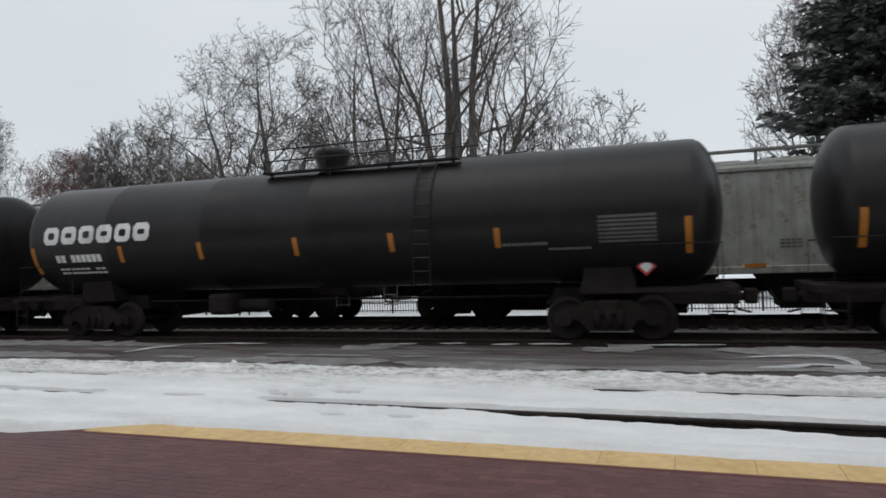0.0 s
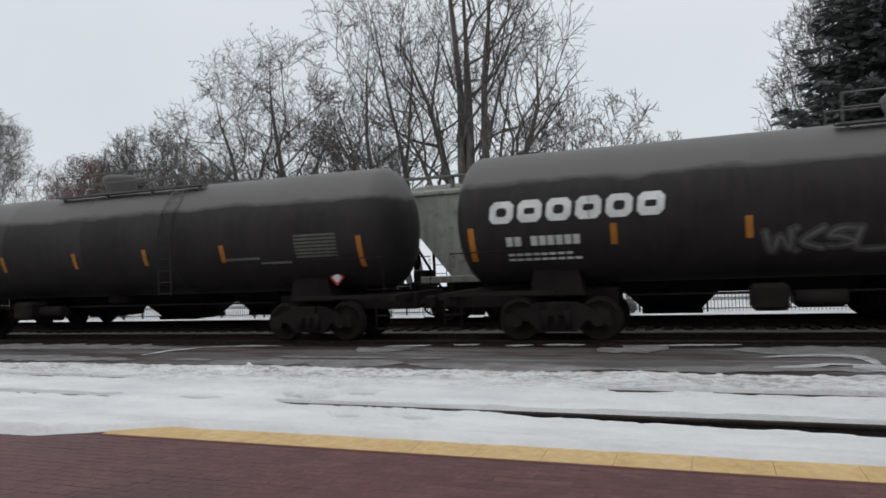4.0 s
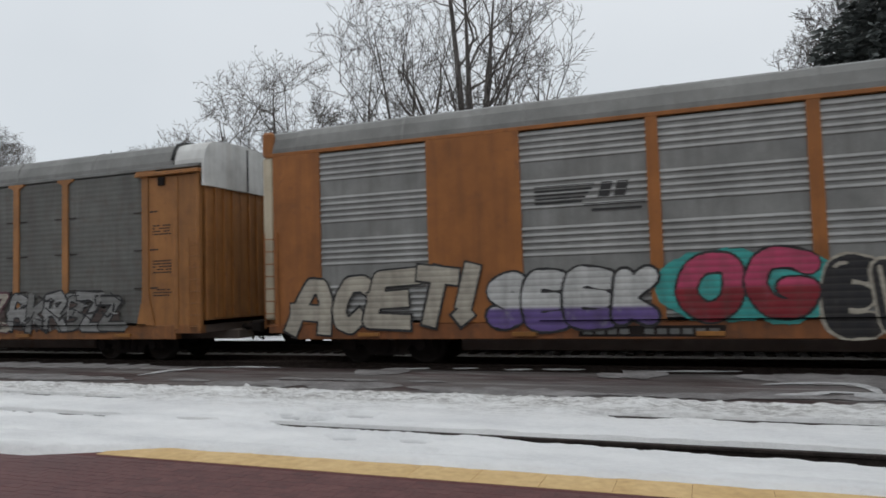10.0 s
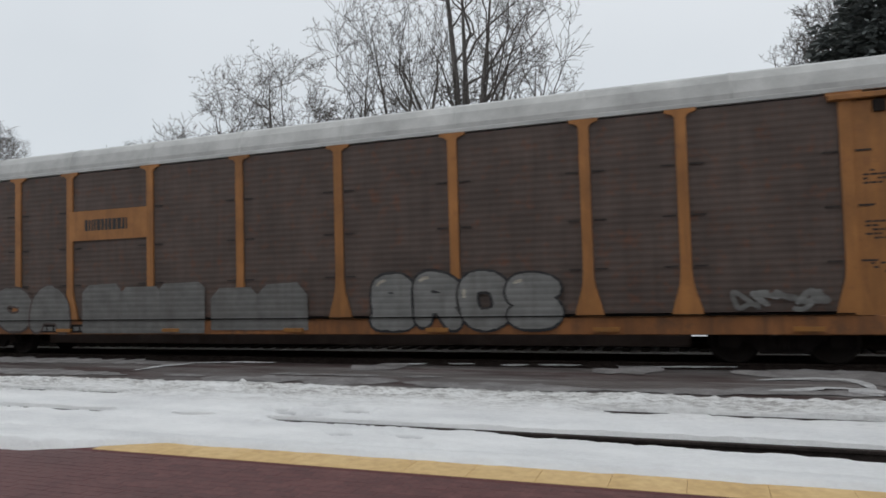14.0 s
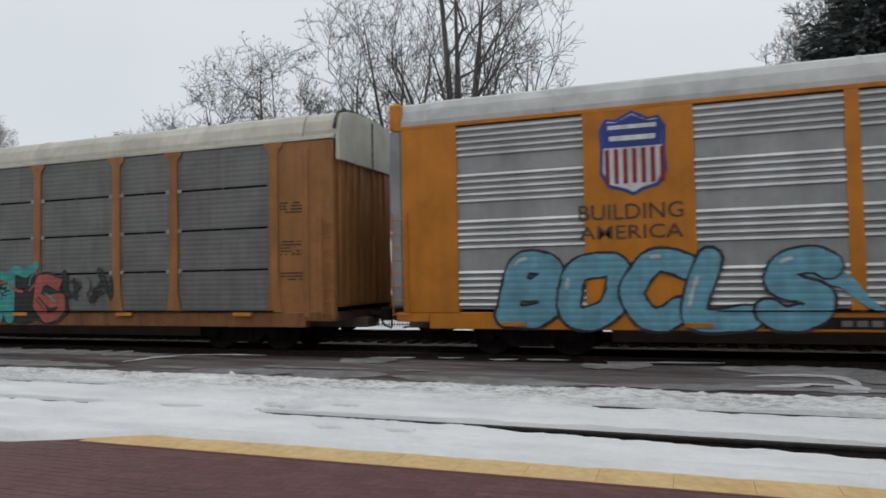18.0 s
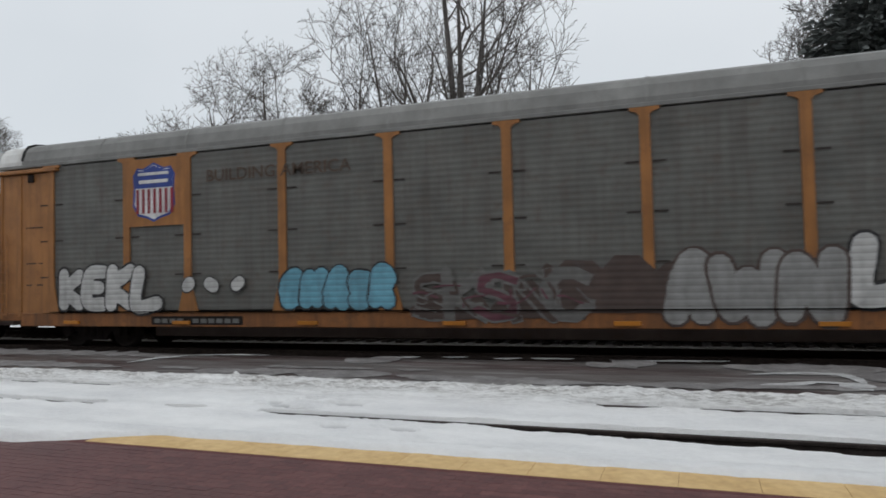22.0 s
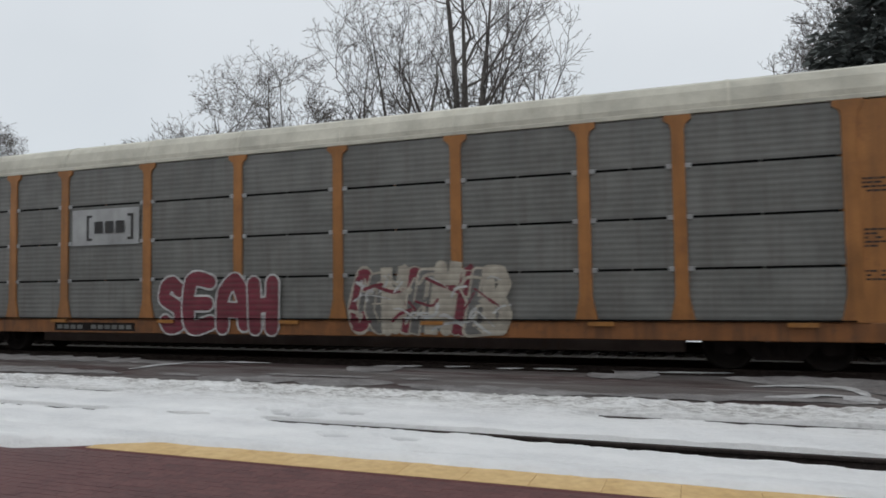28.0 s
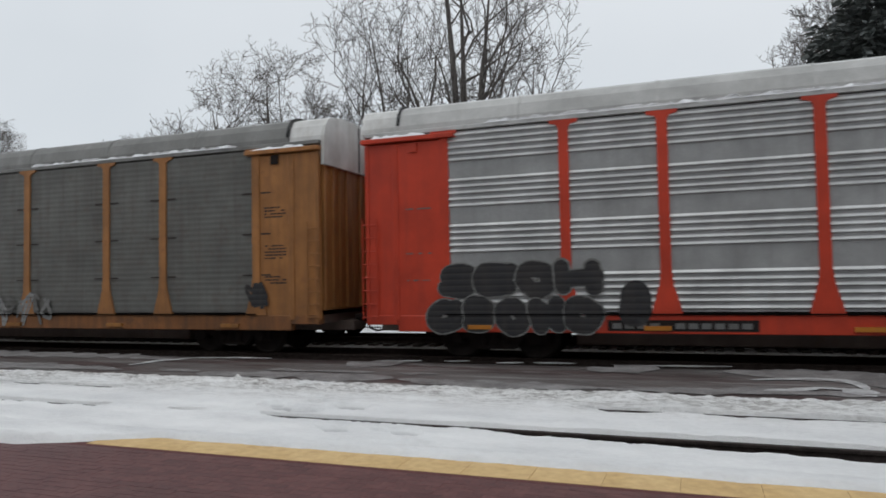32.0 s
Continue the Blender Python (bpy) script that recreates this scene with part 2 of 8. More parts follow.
def extrude_x(bm, prof, x0, x1, smooth=False, mi=0, caps=True):
    """A closed (y, z) outline pulled along x."""
    a = [bm.verts.new((x0, y, z)) for y, z in prof]
    b = [bm.verts.new((x1, y, z)) for y, z in prof]
    n = len(prof)
    for i in range(n):
        f = bm.faces.new((a[i], a[(i + 1) % n], b[(i + 1) % n], b[i]))
        f.smooth, f.material_index = smooth, mi
    if caps:
        bm.faces.new(a[::-1]).material_index = mi
        bm.faces.new(b).material_index = mi
    return bm


def prism_y(bm, outline, y0, y1, mi=0):
    """A closed (x, z) outline with thickness from y0 (near) to y1 (far)."""
    a = [bm.verts.new((x, y0, z)) for x, z in outline]
    b = [bm.verts.new((x, y1, z)) for x, z in outline]
    n = len(outline)
    for i in range(n):
        bm.faces.new((a[i], b[i], b[(i + 1) % n], a[(i + 1) % n])).material_index = mi
    bm.faces.new(a).material_index = mi
    bm.faces.new(b[::-1]).material_index = mi
    return bm


def lathe_x(bm, prof, n=40, cy=0.0, cz=0.0, mi=0):
    """A body of revolution about an axis along x from (x, radius) pairs."""
    rings = []
    for x, r in prof:
        rings.append([bm.verts.new((x, cy + r * math.cos(2 * math.pi * i / n), cz + r * math.sin(2 * math.pi * i / n))) for i in range(n)])
    for u, w in zip(rings, rings[1:]):
        for i in range(n):
            f = bm.faces.new((u[i], w[i], w[(i + 1) % n], u[(i + 1) % n]))
            f.smooth, f.material_index = True, mi
    bm.faces.new(rings[0]).material_index = mi
    bm.faces.new(rings[-1][::-1]).material_index = mi
    return bm

# ---- the ground, the platform and the tracks ----
TRACK1, TRACK2, TRACK3 = 8.81, 15.96, 20.75   # centre lines
RAIL_Z = -0.10                                # top of rail; the platform's top is 0


def sheet(name, x0, x1, nx, ys, height, mat, label, kind="structure"):
    """A ground sheet over a grid, its height a function of the place."""
    xs = np.linspace(x0, x1, nx)
    verts = [(x, y, height(x, y)) for x in xs for y in ys]
    n = len(ys)
    faces = [(i * n + j, (i + 1) * n + j, (i + 1) * n + j + 1, i * n + j + 1) for i in range(nx - 1) for j in range(n - 1)]
    me = bpy.data.meshes.new(name)
    me.from_pydata(verts, [], faces)
    me.polygons.foreach_set("use_smooth", [True] * len(faces))
    me.materials.append(mat)
    return tagged(new(name, me), label, kind=kind)


def fbm(x, y, s, seed=0.0, octaves=4):
    return noise.fractal(Vector((x * s, y * s, seed)), 1.0, 2.0, octaves)


sheet("ground", -1500, 1500, 9, [-600, -40, -5, 14, 60, 200, 2500], lambda x, y: -0.62, M_FIELD, "snow-covered open ground to the horizon")
sheet("ballast_ground", -120, 90, 211, [14.05, 14.3, 14.8, 15.4, 16.4, 17.4, 18.3, 18.7, 19.4, 20.2, 20.9, 21.6, 22.2, 22.7],
      lambda x, y: (-0.33 if 14.9 < y < 22.0 else -0.36 if y < 14.9 else -0.55) + 0.03 * fbm(x, y, 2.5), M_BALLAST, "dark dirty ballast under the tracks")


def bank(x, y):
    """The snowy verge behind the far track, before the fence."""
    return -0.47 + 0.05 * fbm(x, y, 0.6, 3.0) - 0.22 * max(0, (23.2 - y) / 0.9) + 0.004 * (y - 24)


sheet("snow_verge", -120, 90, 240, [22.3, 22.7, 23.0, 23.4, 24, 25, 27, 30, 36, 46], bank, M_SNOW, "snow-covered verge beyond the tracks")


def trench(x, y):
    """How deep the snow is cleared beside the rails of the near track."""
    d = 0.0
    edge = (0.02 if x > -3.5 else 0.01) * fbm(x, 0, 1.1, 5.0) + 0.010 * fbm(x, 0, 5.0, 6.0)
    for rail, spans in ((TRACK1 - 0.755, ((-40, -8.2, 0.115), (-7.2, -6.4, 0.08), (-5.6, 40, 0.07))), (TRACK1 + 0.755, ((-40, -9.4, 0.12), (-1.5, 40, 0.14)))):
        for a, b, w in spans:
            k = min(1, max(0, (x - a) / 0.3)) * min(1, max(0, (b - x) / 0.3))
            if rail < TRACK1 and x > -3.5:
                w = w + 0.12 * (x + 3.5) if x < 0 else w + 0.44 + 0.04 * min(x, 2)
            width = k * (w + edge)
            if width > 0.015 and rail - width < y < rail + 0.03:
                d = 0.30
    return d


def snow_height(x, y):
    z = -0.075 + 0.025 * fbm(x, y, 0.9, 1.0) + 0.012 * fbm(x, y, 4.0, 2.0)
    if y < 6.75:
        z += (6.75 - y) * 0.17
        rim = 6.15 + 0.035 * fbm(x, 0, 1.3, 12.0) + 0.015 * fbm(x, 0, 6.0, 13.0)
        if x < -5.6:
            rim -= min(0.62, 0.45 * (-5.6 - x)) * (1 if x > -7.6 or x < -8.4 else 0.55)
        if y < 6.5:
            k = min(1.0, max(0.0, (y - rim + 0.05) / 0.16))
            z = max(z, 0.05) * k + 0.012 * fbm(x, y, 5.0, 14.0) * k - 0.05 * (1 - k)
            return z
    for gx, gy, r, dep in ((-5.74, 8.65, 0.15, 0.05), (-4.73, 8.89, 0.17, 0.06), (-5.14, 8.42, 0.14, 0.055), (-5.45, 8.47, 0.12, 0.05), (-3.38, 7.61, 0.15, 0.06), (-4.2, 7.58, 0.12, 0.05),
                           (-2.93, 7.06, 0.11, 0.045), (-5.35, 9.1, 0.13, 0.045), (-4.55, 8.7, 0.1, 0.05), (-4.1, 7.42, 0.09, 0.04), (-5.9, 8.9, 0.11, 0.04), (-3.2, 7.45, 0.09, 0.045)):
        q = ((x - gx) / (r * 1.7)) ** 2 + ((y - gy) / r) ** 2
        if q < 2.5:
            z -= 2.4 * dep * math.exp(-q * q * 0.6) - dep * 0.45 * math.exp(-(q - 1.7) ** 2 * 3)
    if -5.6 < x < -2.7 and abs(y - 8.0) < 0.45:
        k = 0.9 * (1 - abs(y - 8.0) / 0.45) ** 0.5 * min(1, (-2.7 - x) / 0.4)
        z = z * (1 - k) - (0.105 if y < 8.02 else 0.085) * k
    if y > 10.1:
        lump = max(0, fbm(x, y, 3.2, 8.0, 5))
        z += 0.05 * math.exp(-((y - 10.5) / 0.3) ** 2) * (0.8 + 0.4 * lump) + 0.028 * fbm(x, y, 6.0, 9.0)
        if y > 10.7 + 0.08 * fbm(x, 0, 1.7, 4.0):
            z -= (y - 10.7) * 0.9
    for dx in (-1.0, 1.0):
        rail = TRACK1 + dx * 0.755
        z += 0.03 * math.exp(-((y - rail - 0.03) / 0.1) ** 2)
    return z - trench(x, y)


def spaced(a, b, d):
    return list(np.linspace(a, b, max(2, int((b - a) / d) + 1)))


snow_ys = spaced(5.45, 6.3, 0.03) + spaced(6.35, 7.18, 0.08) + spaced(7.2, 8.14, 0.022) + spaced(8.2, 9.2, 0.035) + spaced(9.25, 9.66, 0.03) + spaced(9.72, 10.2, 0.08) + spaced(10.24, 11.05, 0.045)
sheet("track_snow", -17, 7, 560, snow_ys, snow_height, M_TRACK_SNOW, "trodden snow burying the near track", kind="structure")
sheet("far_track_snow", -120, -17, 120, spaced(5.5, 11.05, 0.3), lambda x, y: snow_height(x, y) if y < 10.6 else -0.05 - (y - 10.6) * 0.5, M_TRACK_SNOW, "snow over the near track farther along")
sheet("near_track_snow", 7, 90, 100, spaced(5.5, 11.05, 0.3), lambda x, y: snow_height(x, y) if y < 10.6 else -0.05 - (y - 10.6) * 0.5, M_TRACK_SNOW, "snow over the near track farther along")
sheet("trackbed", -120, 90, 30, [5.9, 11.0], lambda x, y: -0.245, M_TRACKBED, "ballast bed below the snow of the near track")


def rail(y, x0=-120, x1=90):
    bm = bmesh.new()
    prof = [(-0.075, -0.17), (0.075, -0.17), (0.075, -0.155), (0.012, -0.14), (0.012, -0.045), (0.036, -0.035), (0.036, -0.006), (0.028, 0),
            (-0.028, 0), (-0.036, -0.006), (-0.036, -0.035), (-0.012, -0.045), (-0.012, -0.14), (-0.075, -0.155)]
    extrude_x(bm, [(y + a, RAIL_Z + b) for a, b in prof], x0, x1)
    ob = part("rail", bm, M_RAIL if y < 10 else M_RUSTY_RAIL, None)
    return tagged(ob, "rusty steel rail of a railway track", "rail", "rails of the tracks")


for centre in (TRACK1, TRACK2, TRACK3):
    rail(centre - 0.755)
    rail(centre + 0.755)

tie_bm = boxes((-0.11, 0.11, -1.3, 1.3, RAIL_Z - 0.34, RAIL_Z - 0.172), bevel=0.012)
tie = tagged(part("railway_tie", tie_bm, M_TIE, None), "dark creosoted wooden railway tie under the rails", "tie", "ties of the passing track")
tie.matrix_basis = pose(-26, TRACK2, 0)
for k in range(1, 76):
    copy_thing(tie, pose(-26 + 0.5 * k, TRACK2, 0, 0, 0, random.uniform(-0.6, 0.6)))
far_tie = copy_thing(tie, pose(-26, TRACK3, 0))
far_tie["group"] = "ties of the standing track"
for k in range(1, 76):
    copy_thing(far_tie, pose(-26 + 0.5 * k, TRACK3, 0, 0, 0, random.uniform(-0.6, 0.6)))


# the paved walkway between the near track and the passing train
def walkway_material():
    """Dark reddish paving with grey dried salt and thin drifted snow in long streaks."""
    m, nt, b = material("worn_paving_with_ice", 0.5, 0, 0.4)
    base = ramp(nt, noise_at(nt, 1.0, 5, (0.5, 1.6, 1), "Object"), [(0.3, (0.030, 0.018, 0.017)), (0.7, (0.075, 0.048, 0.045))])
    grey = ramp(nt, noise_at(nt, 0.42, 5, (0.5, 2.2, 1), rough=0.6), [(0.42, (0, 0, 0)), (0.54, (0.9, 0.9, 0.9))])
    c = mixed(nt, grey, base, (0.115, 0.104, 0.10))
    thin = ramp(nt, noise_at(nt, 0.9, 6, (0.28, 4.2, 1), rough=0.62), [(0.55, (0, 0, 0)), (0.65, (0.75, 0.75, 0.75))])
    c = mixed(nt, thin, c, (0.26, 0.25, 0.245))
    nt.links.new(c, b.inputs["Base Color"])
    rg = ramp(nt, noise_at(nt, 0.8, 4, (0.4, 1.6, 1)), [(0.35, (0.4, 0.4, 0.4)), (0.65, (0.85, 0.85, 0.85))])
    nt.links.new(rg, b.inputs["Roughness"])
    bump(nt, b, noise_at(nt, 40, 5), 0.35, 0.01)
    return m


sheet("walkway", -120, 90, 420, [10.75, 10.8, 11.2, 11.8, 12.4, 13.0, 13.6, 14.2, 14.28, 14.3],
      lambda x, y: -0.13 + 0.012 * fbm(x, y, 0.8, 2.0) if 10.78 < y < 14.25 else -0.3, walkway_material(), "wet dark paved walkway between tracks with streaks of ice")

M_ICE = rough_stuff("thin_drifted_snow", (0.32, 0.32, 0.32), (0.50, 0.50, 0.50), 3, 0.7, 0.4, 0.01)
M_SALT = rough_stuff("dried_salt_grey", (0.14, 0.132, 0.13), (0.25, 0.24, 0.237), 2, 0.75, 0.3, 0.006)


def drift(pts, w, mat, label, z=-0.112):
    """A tapered streak lying on the walkway along a line of (x, y) points."""
    bm = bmesh.new()
    pts = [Vector((a, b, 0)) for a, b in pts]
    line = []
    for p, q in zip(pts, pts[1:]):
        n = max(2, int((q - p).length / 0.12))
        line += [p.lerp(q, k / n) for k in range(n)]
    line.append(pts[-1])
    rows = []
    for k, p in enumerate(line):
        d = (line[min(k + 1, len(line) - 1)] - line[max(k - 1, 0)]).normalized()
        u = k / (len(line) - 1)
        h = w * 0.5 * (math.sin(math.pi * min(1, max(0, u))) ** 0.5 + 0.05)
        a = h * (1 + 0.7 * fbm(p.x * 2, p.y, 1.5, w))
        b = h * (1 + 0.7 * fbm(p.x * 2, p.y, 1.5, w + 7))
        side = Vector((-d.y, d.x, 0))
        zz = z + 0.012 * fbm(p.x, p.y, 0.8, 2.0)
        rows.append((bm.verts.new((p.x + side.x * a, p.y + side.y * a, zz)), bm.verts.new((p.x, p.y, zz + 0.006)), bm.verts.new((p.x - side.x * b, p.y - side.y * b, zz))))
    for r, q in zip(rows, rows[1:]):
        for k in (0, 1):
            bm.faces.new((r[k], r[k + 1], q[k + 1], q[k]))
    tagged(part("ice_patch", bm, mat, None), label, kind="structure")


ice_label, salt_label = "thin streak of drifted snow on the walkway", "pale dried salt stain on the walkway"
drift([(-2.0, 13.53), (-1.6, 13.83), (-1.2, 14.09), (-0.9, 14.53)], 1.08, M_SALT, salt_label, -0.116)
drift([(-1.0, 14.48), (-0.2, 14.54), (0.6, 14.67)], 0.23, M_ICE, ice_label)
drift([(0.4, 13.98), (1.1, 13.84), (2.0, 14.02), (3.1, 13.87)], 1.08, M_SALT, salt_label, -0.116)
drift([(1.3, 13.29), (2.3, 13.7), (2.9, 13.04), (4.0, 13.07)], 1.09, M_SALT, salt_label, -0.116)
drift([(0.8, 12.94), (1.3, 13.15), (1.7, 13.29), (2.2, 13.21), (2.4, 12.78), (2.4, 12.16)], 0.23, M_ICE, ice_label)
drift([(2.0, 11.88), (2.3, 11.97), (2.5, 11.98)], 0.67, M_ICE, ice_label)
drift([(0.9, 11.79), (1.3, 11.94), (1.7, 12.21), (2.2, 12.2)], 0.26, M_ICE, ice_label)
drift([(-1.7, 11.53), (-0.7, 11.5), (0.9, 11.75), (2.2, 11.74), (3.4, 11.87)], 0.48, M_SALT, salt_label, -0.116)
drift([(-7.0, 13.21), (-6.6, 13.72), (-6.3, 14.37)], 1.11, M_SALT, salt_label, -0.116)
drift([(-6.3, 14.25), (-5.8, 14.45)], 0.23, M_ICE, ice_label)
drift([(-5.3, 14.49), (-4.7, 14.52)], 0.23, M_ICE, ice_label)
drift([(-4.1, 14.42), (-3.5, 14.52)], 0.26, M_ICE, ice_label)
drift([(-3.3, 14.5), (-2.4, 14.58)], 0.25, M_ICE, ice_label)
drift([(-7.4, 11.69), (-6.3, 11.76), (-5.3, 11.8)], 0.86, M_SALT, salt_label, -0.116)
drift([(-5.2, 11.73), (-4.1, 11.49), (-2.8, 11.47), (-1.5, 11.5)], 0.75, M_SALT, salt_label, -0.116)
drift([(-7.7, 12.33), (-6.9, 12.45), (-6.0, 12.46)], 0.25, M_SALT, salt_label, -0.116)
drift([(-5.5, 12.44), (-4.7, 12.48)], 0.24, M_SALT, salt_label, -0.116)
drift([(-25.1, 13.87), (-20.1, 13.82), (-16.5, 13.81), (-14.0, 13.93), (-11.8, 13.56)], 1.06, M_SALT, salt_label, -0.116)
drift([(-21.4, 11.81), (-17.1, 11.77), (-13.6, 11.86), (-11.6, 11.69)], 0.93, M_SALT, salt_label, -0.116)
drift([(-12.1, 12.36), (-12.0, 13.31), (-11.6, 13.91)], 0.29, M_ICE, ice_label)
drift([(-11.6, 13.86), (-10.4, 14.1), (-9.5, 14.12)], 0.21, M_ICE, ice_label)
drift([(-10.8, 11.89), (-9.7, 11.86)], 0.3, M_SALT, salt_label, -0.116)
drift([(-9.6, 11.6), (-8.4, 11.71), (-7.0, 11.82)], 0.86, M_SALT, salt_label, -0.116)
drift([(-8.5, 12.32), (-8.2, 12.5), (-7.5, 12.36)], 0.27, M_SALT, salt_label, -0.116)

# the platform: brick pavers and a row of warning tiles
PLATFORM_EDGE = 6.34
sheet("platform", -120, 90, 2, [-9.0, PLATFORM_EDGE], lambda x, y: -0.0014, M_JOINT, "sanded bed of the brick platform")
bm = boxes((-120, 90, PLATFORM_EDGE - 0.02, PLATFORM_EDGE + 0.06, -0.5, -0.004))
# unseen wall, put here to cut the sky light on the train
wall_bm = boxes((-40, 40, -9.3, -9.0, -0.3, 8.0))
tagged(part("station_wall", wall_bm, M_BRICK_FIELD, None), "unseen red wall added behind the platform to dim the train's side", kind="structure")
tagged(part("platform_edge", bm, M_JOINT, None), "concrete edge of the platform", kind="structure")
tiles = tagged(new("warning_strip"), "yellow tactile warning tiles along the platform edge", kind="structure")
tile = part("tile", boxes((0.001, 0.604, 0.07, 0.61, -0.01, 0.004), bevel=0.003), M_YELLOW, tiles)
tile.matrix_basis = pose(-0.78 - 0.605 * 9, 5.70, 0)
for k in range(1, 24):
    again(tile, tiles, pose(-0.78 + 0.605 * (k - 9), 5.70, 0))
part("tile_row", boxes((-60, -6.83, 5.77, 6.31, -0.01, 0.003), (8.0, 60, 5.77, 6.31, -0.01, 0.003)), M_YELLOW, tiles)

# ---- the rolling stock ----
YELLOW = paint("rack_yellow", (0.322, 0.139, 0.042), 0.5, (0.105, 0.055, 0.027), 0.6, 0.12, rust_col=(0.20, 0.085, 0.035))
GREY_PANEL = paint("galvanised_grey", (0.119, 0.119, 0.109), 0.6, (0.066, 0.054, 0.046), 0.65, 0.4, spec=0.4, rust_col=(0.095, 0.078, 0.065))
GREY_ROOF = paint("grey_roof_steel", (0.20, 0.20, 0.19), 0.6, (0.12, 0.11, 0.1), 0.4)
BLACK_TANK = paint("black_tank_paint", (0.0135, 0.0122, 0.0125), 0.38, (0.025, 0.021, 0.019), 0.45, 0.0, spec=0.26)


def pale_top_tank():
    """Black tank paint with brown streaks, mixed paler above a ragged line on the upper shell."""
    m, nt, b = material("dusty_black_tank_paint", 0.5, 0, 0.16)
    c = ramp(nt, noise_at(nt, 1.1, 5), [(0.3, (0.020, 0.0175, 0.0175)), (0.7, (0.033, 0.029, 0.028))])
    streak = ramp(nt, noise_at(nt, 5.0, 4, (1.0, 1.0, 0.07)), [(0.45, (0, 0, 0)), (0.8, (0.5, 0.5, 0.5))])
    c = mixed(nt, streak, c, (0.045, 0.036, 0.031))
    tc = nt.nodes.new("ShaderNodeTexCoord")
    sep = nt.nodes.new("ShaderNodeSeparateXYZ")
    nt.links.new(tc.outputs["Object"], sep.inputs[0])
    ragged = nt.nodes.new("ShaderNodeMath")
    ragged.operation = "MULTIPLY_ADD"
    nt.links.new(noise_at(nt, 1.6, 4, (0.5, 1, 1)), ragged.inputs[0])
    ragged.inputs[1].default_value = 0.35
    nt.links.new(sep.outputs["Z"], ragged.inputs[2])
    upper_pale = nt.nodes.new("ShaderNodeMapRange")
    upper_pale.inputs["From Min"].default_value, upper_pale.inputs["From Max"].default_value = 3.56, 3.72
    upper_pale.inputs["To Max"].default_value = 0.8
    nt.links.new(ragged.outputs[0], upper_pale.inputs["Value"])
    c = mixed(nt, upper_pale.outputs[0], c, (0.16, 0.152, 0.145))
    nt.links.new(c, b.inputs["Base Color"])
    bump(nt, b, noise_at(nt, 9, 5), 0.12, 0.01)
    return m


PALE_TOP_TANK = pale_top_tank()


def streaked_oxide():
    """Oxide-red paint washed out in long streaks: brown, orange and chalky runs from roof to sill."""
    m, nt, b = material("oxide_red_paint", 0.65, 0, 0.25)
    c = ramp(nt, noise_at(nt, 1.3, 5), [(0.3, (0.115, 0.042, 0.030)), (0.7, (0.185, 0.066, 0.040))])
    wide = ramp(nt, noise_at(nt, 1.1, 3, (1.0, 1.0, 0.06)), [(0.47, (0, 0, 0)), (0.66, (0.9, 0.9, 0.9))])
    c = mixed(nt, wide, c, (0.23, 0.093, 0.045))
    soot = ramp(nt, noise_at(nt, 1.7, 3, (1.0, 1.0, 0.08)), [(0.48, (0, 0, 0)), (0.70, (0.7, 0.7, 0.7))])
    c = mixed(nt, soot, c, (0.062, 0.036, 0.030))
    chalk = ramp(nt, noise_at(nt, 2.6, 3, (1.0, 1.0, 0.045)), [(0.58, (0, 0, 0)), (0.74, (0.6, 0.6, 0.6))])
    c = mixed(nt, chalk, c, (0.25, 0.19, 0.165))
    c = mixed(nt, ramp(nt, noise_at(nt, 5, 7, rough=0.75), [(0.58, (0, 0, 0)), (0.72, (0.6, 0.6, 0.6))]), c, (0.09, 0.04, 0.03))
    nt.links.new(c, b.inputs["Base Color"])
    bump(nt, b, noise_at(nt, 9, 5), 0.15, 0.01)
    return m


RUST_RED = streaked_oxide()
RUST_DARK = paint("sooty_oxide_paint", (0.05, 0.027, 0.022), 0.75, (0.035, 0.024, 0.02), 0.6)
PALE_GREY = paint("pale_hopper_grey", (0.30, 0.305, 0.275), 0.6, (0.14, 0.12, 0.095), 0.7, 0.15)
WHITE_MARK = paint("white_lettering", (0.72, 0.72, 0.70), 0.6, (0.3, 0.3, 0.3), 0.25)
BRIGHT_MARK = paint("clean_orange_reflector", (0.62, 0.25, 0.02), 0.4, (0.4, 0.2, 0.05), 0.25)
DULL_MARK = paint("grimy_orange_reflector", (0.33, 0.145, 0.035), 0.6, (0.12, 0.07, 0.04), 0.6)
ORANGE_MARK = paint("orange_reflector", (0.45, 0.17, 0.02), 0.4, (0.3, 0.15, 0.05), 0.2)

MOVERS = []      # things of the moving train, with the x of their left end at 0 s
WHEELS = []      # wheel sets, with their place on the truck

wheel_mesh = None


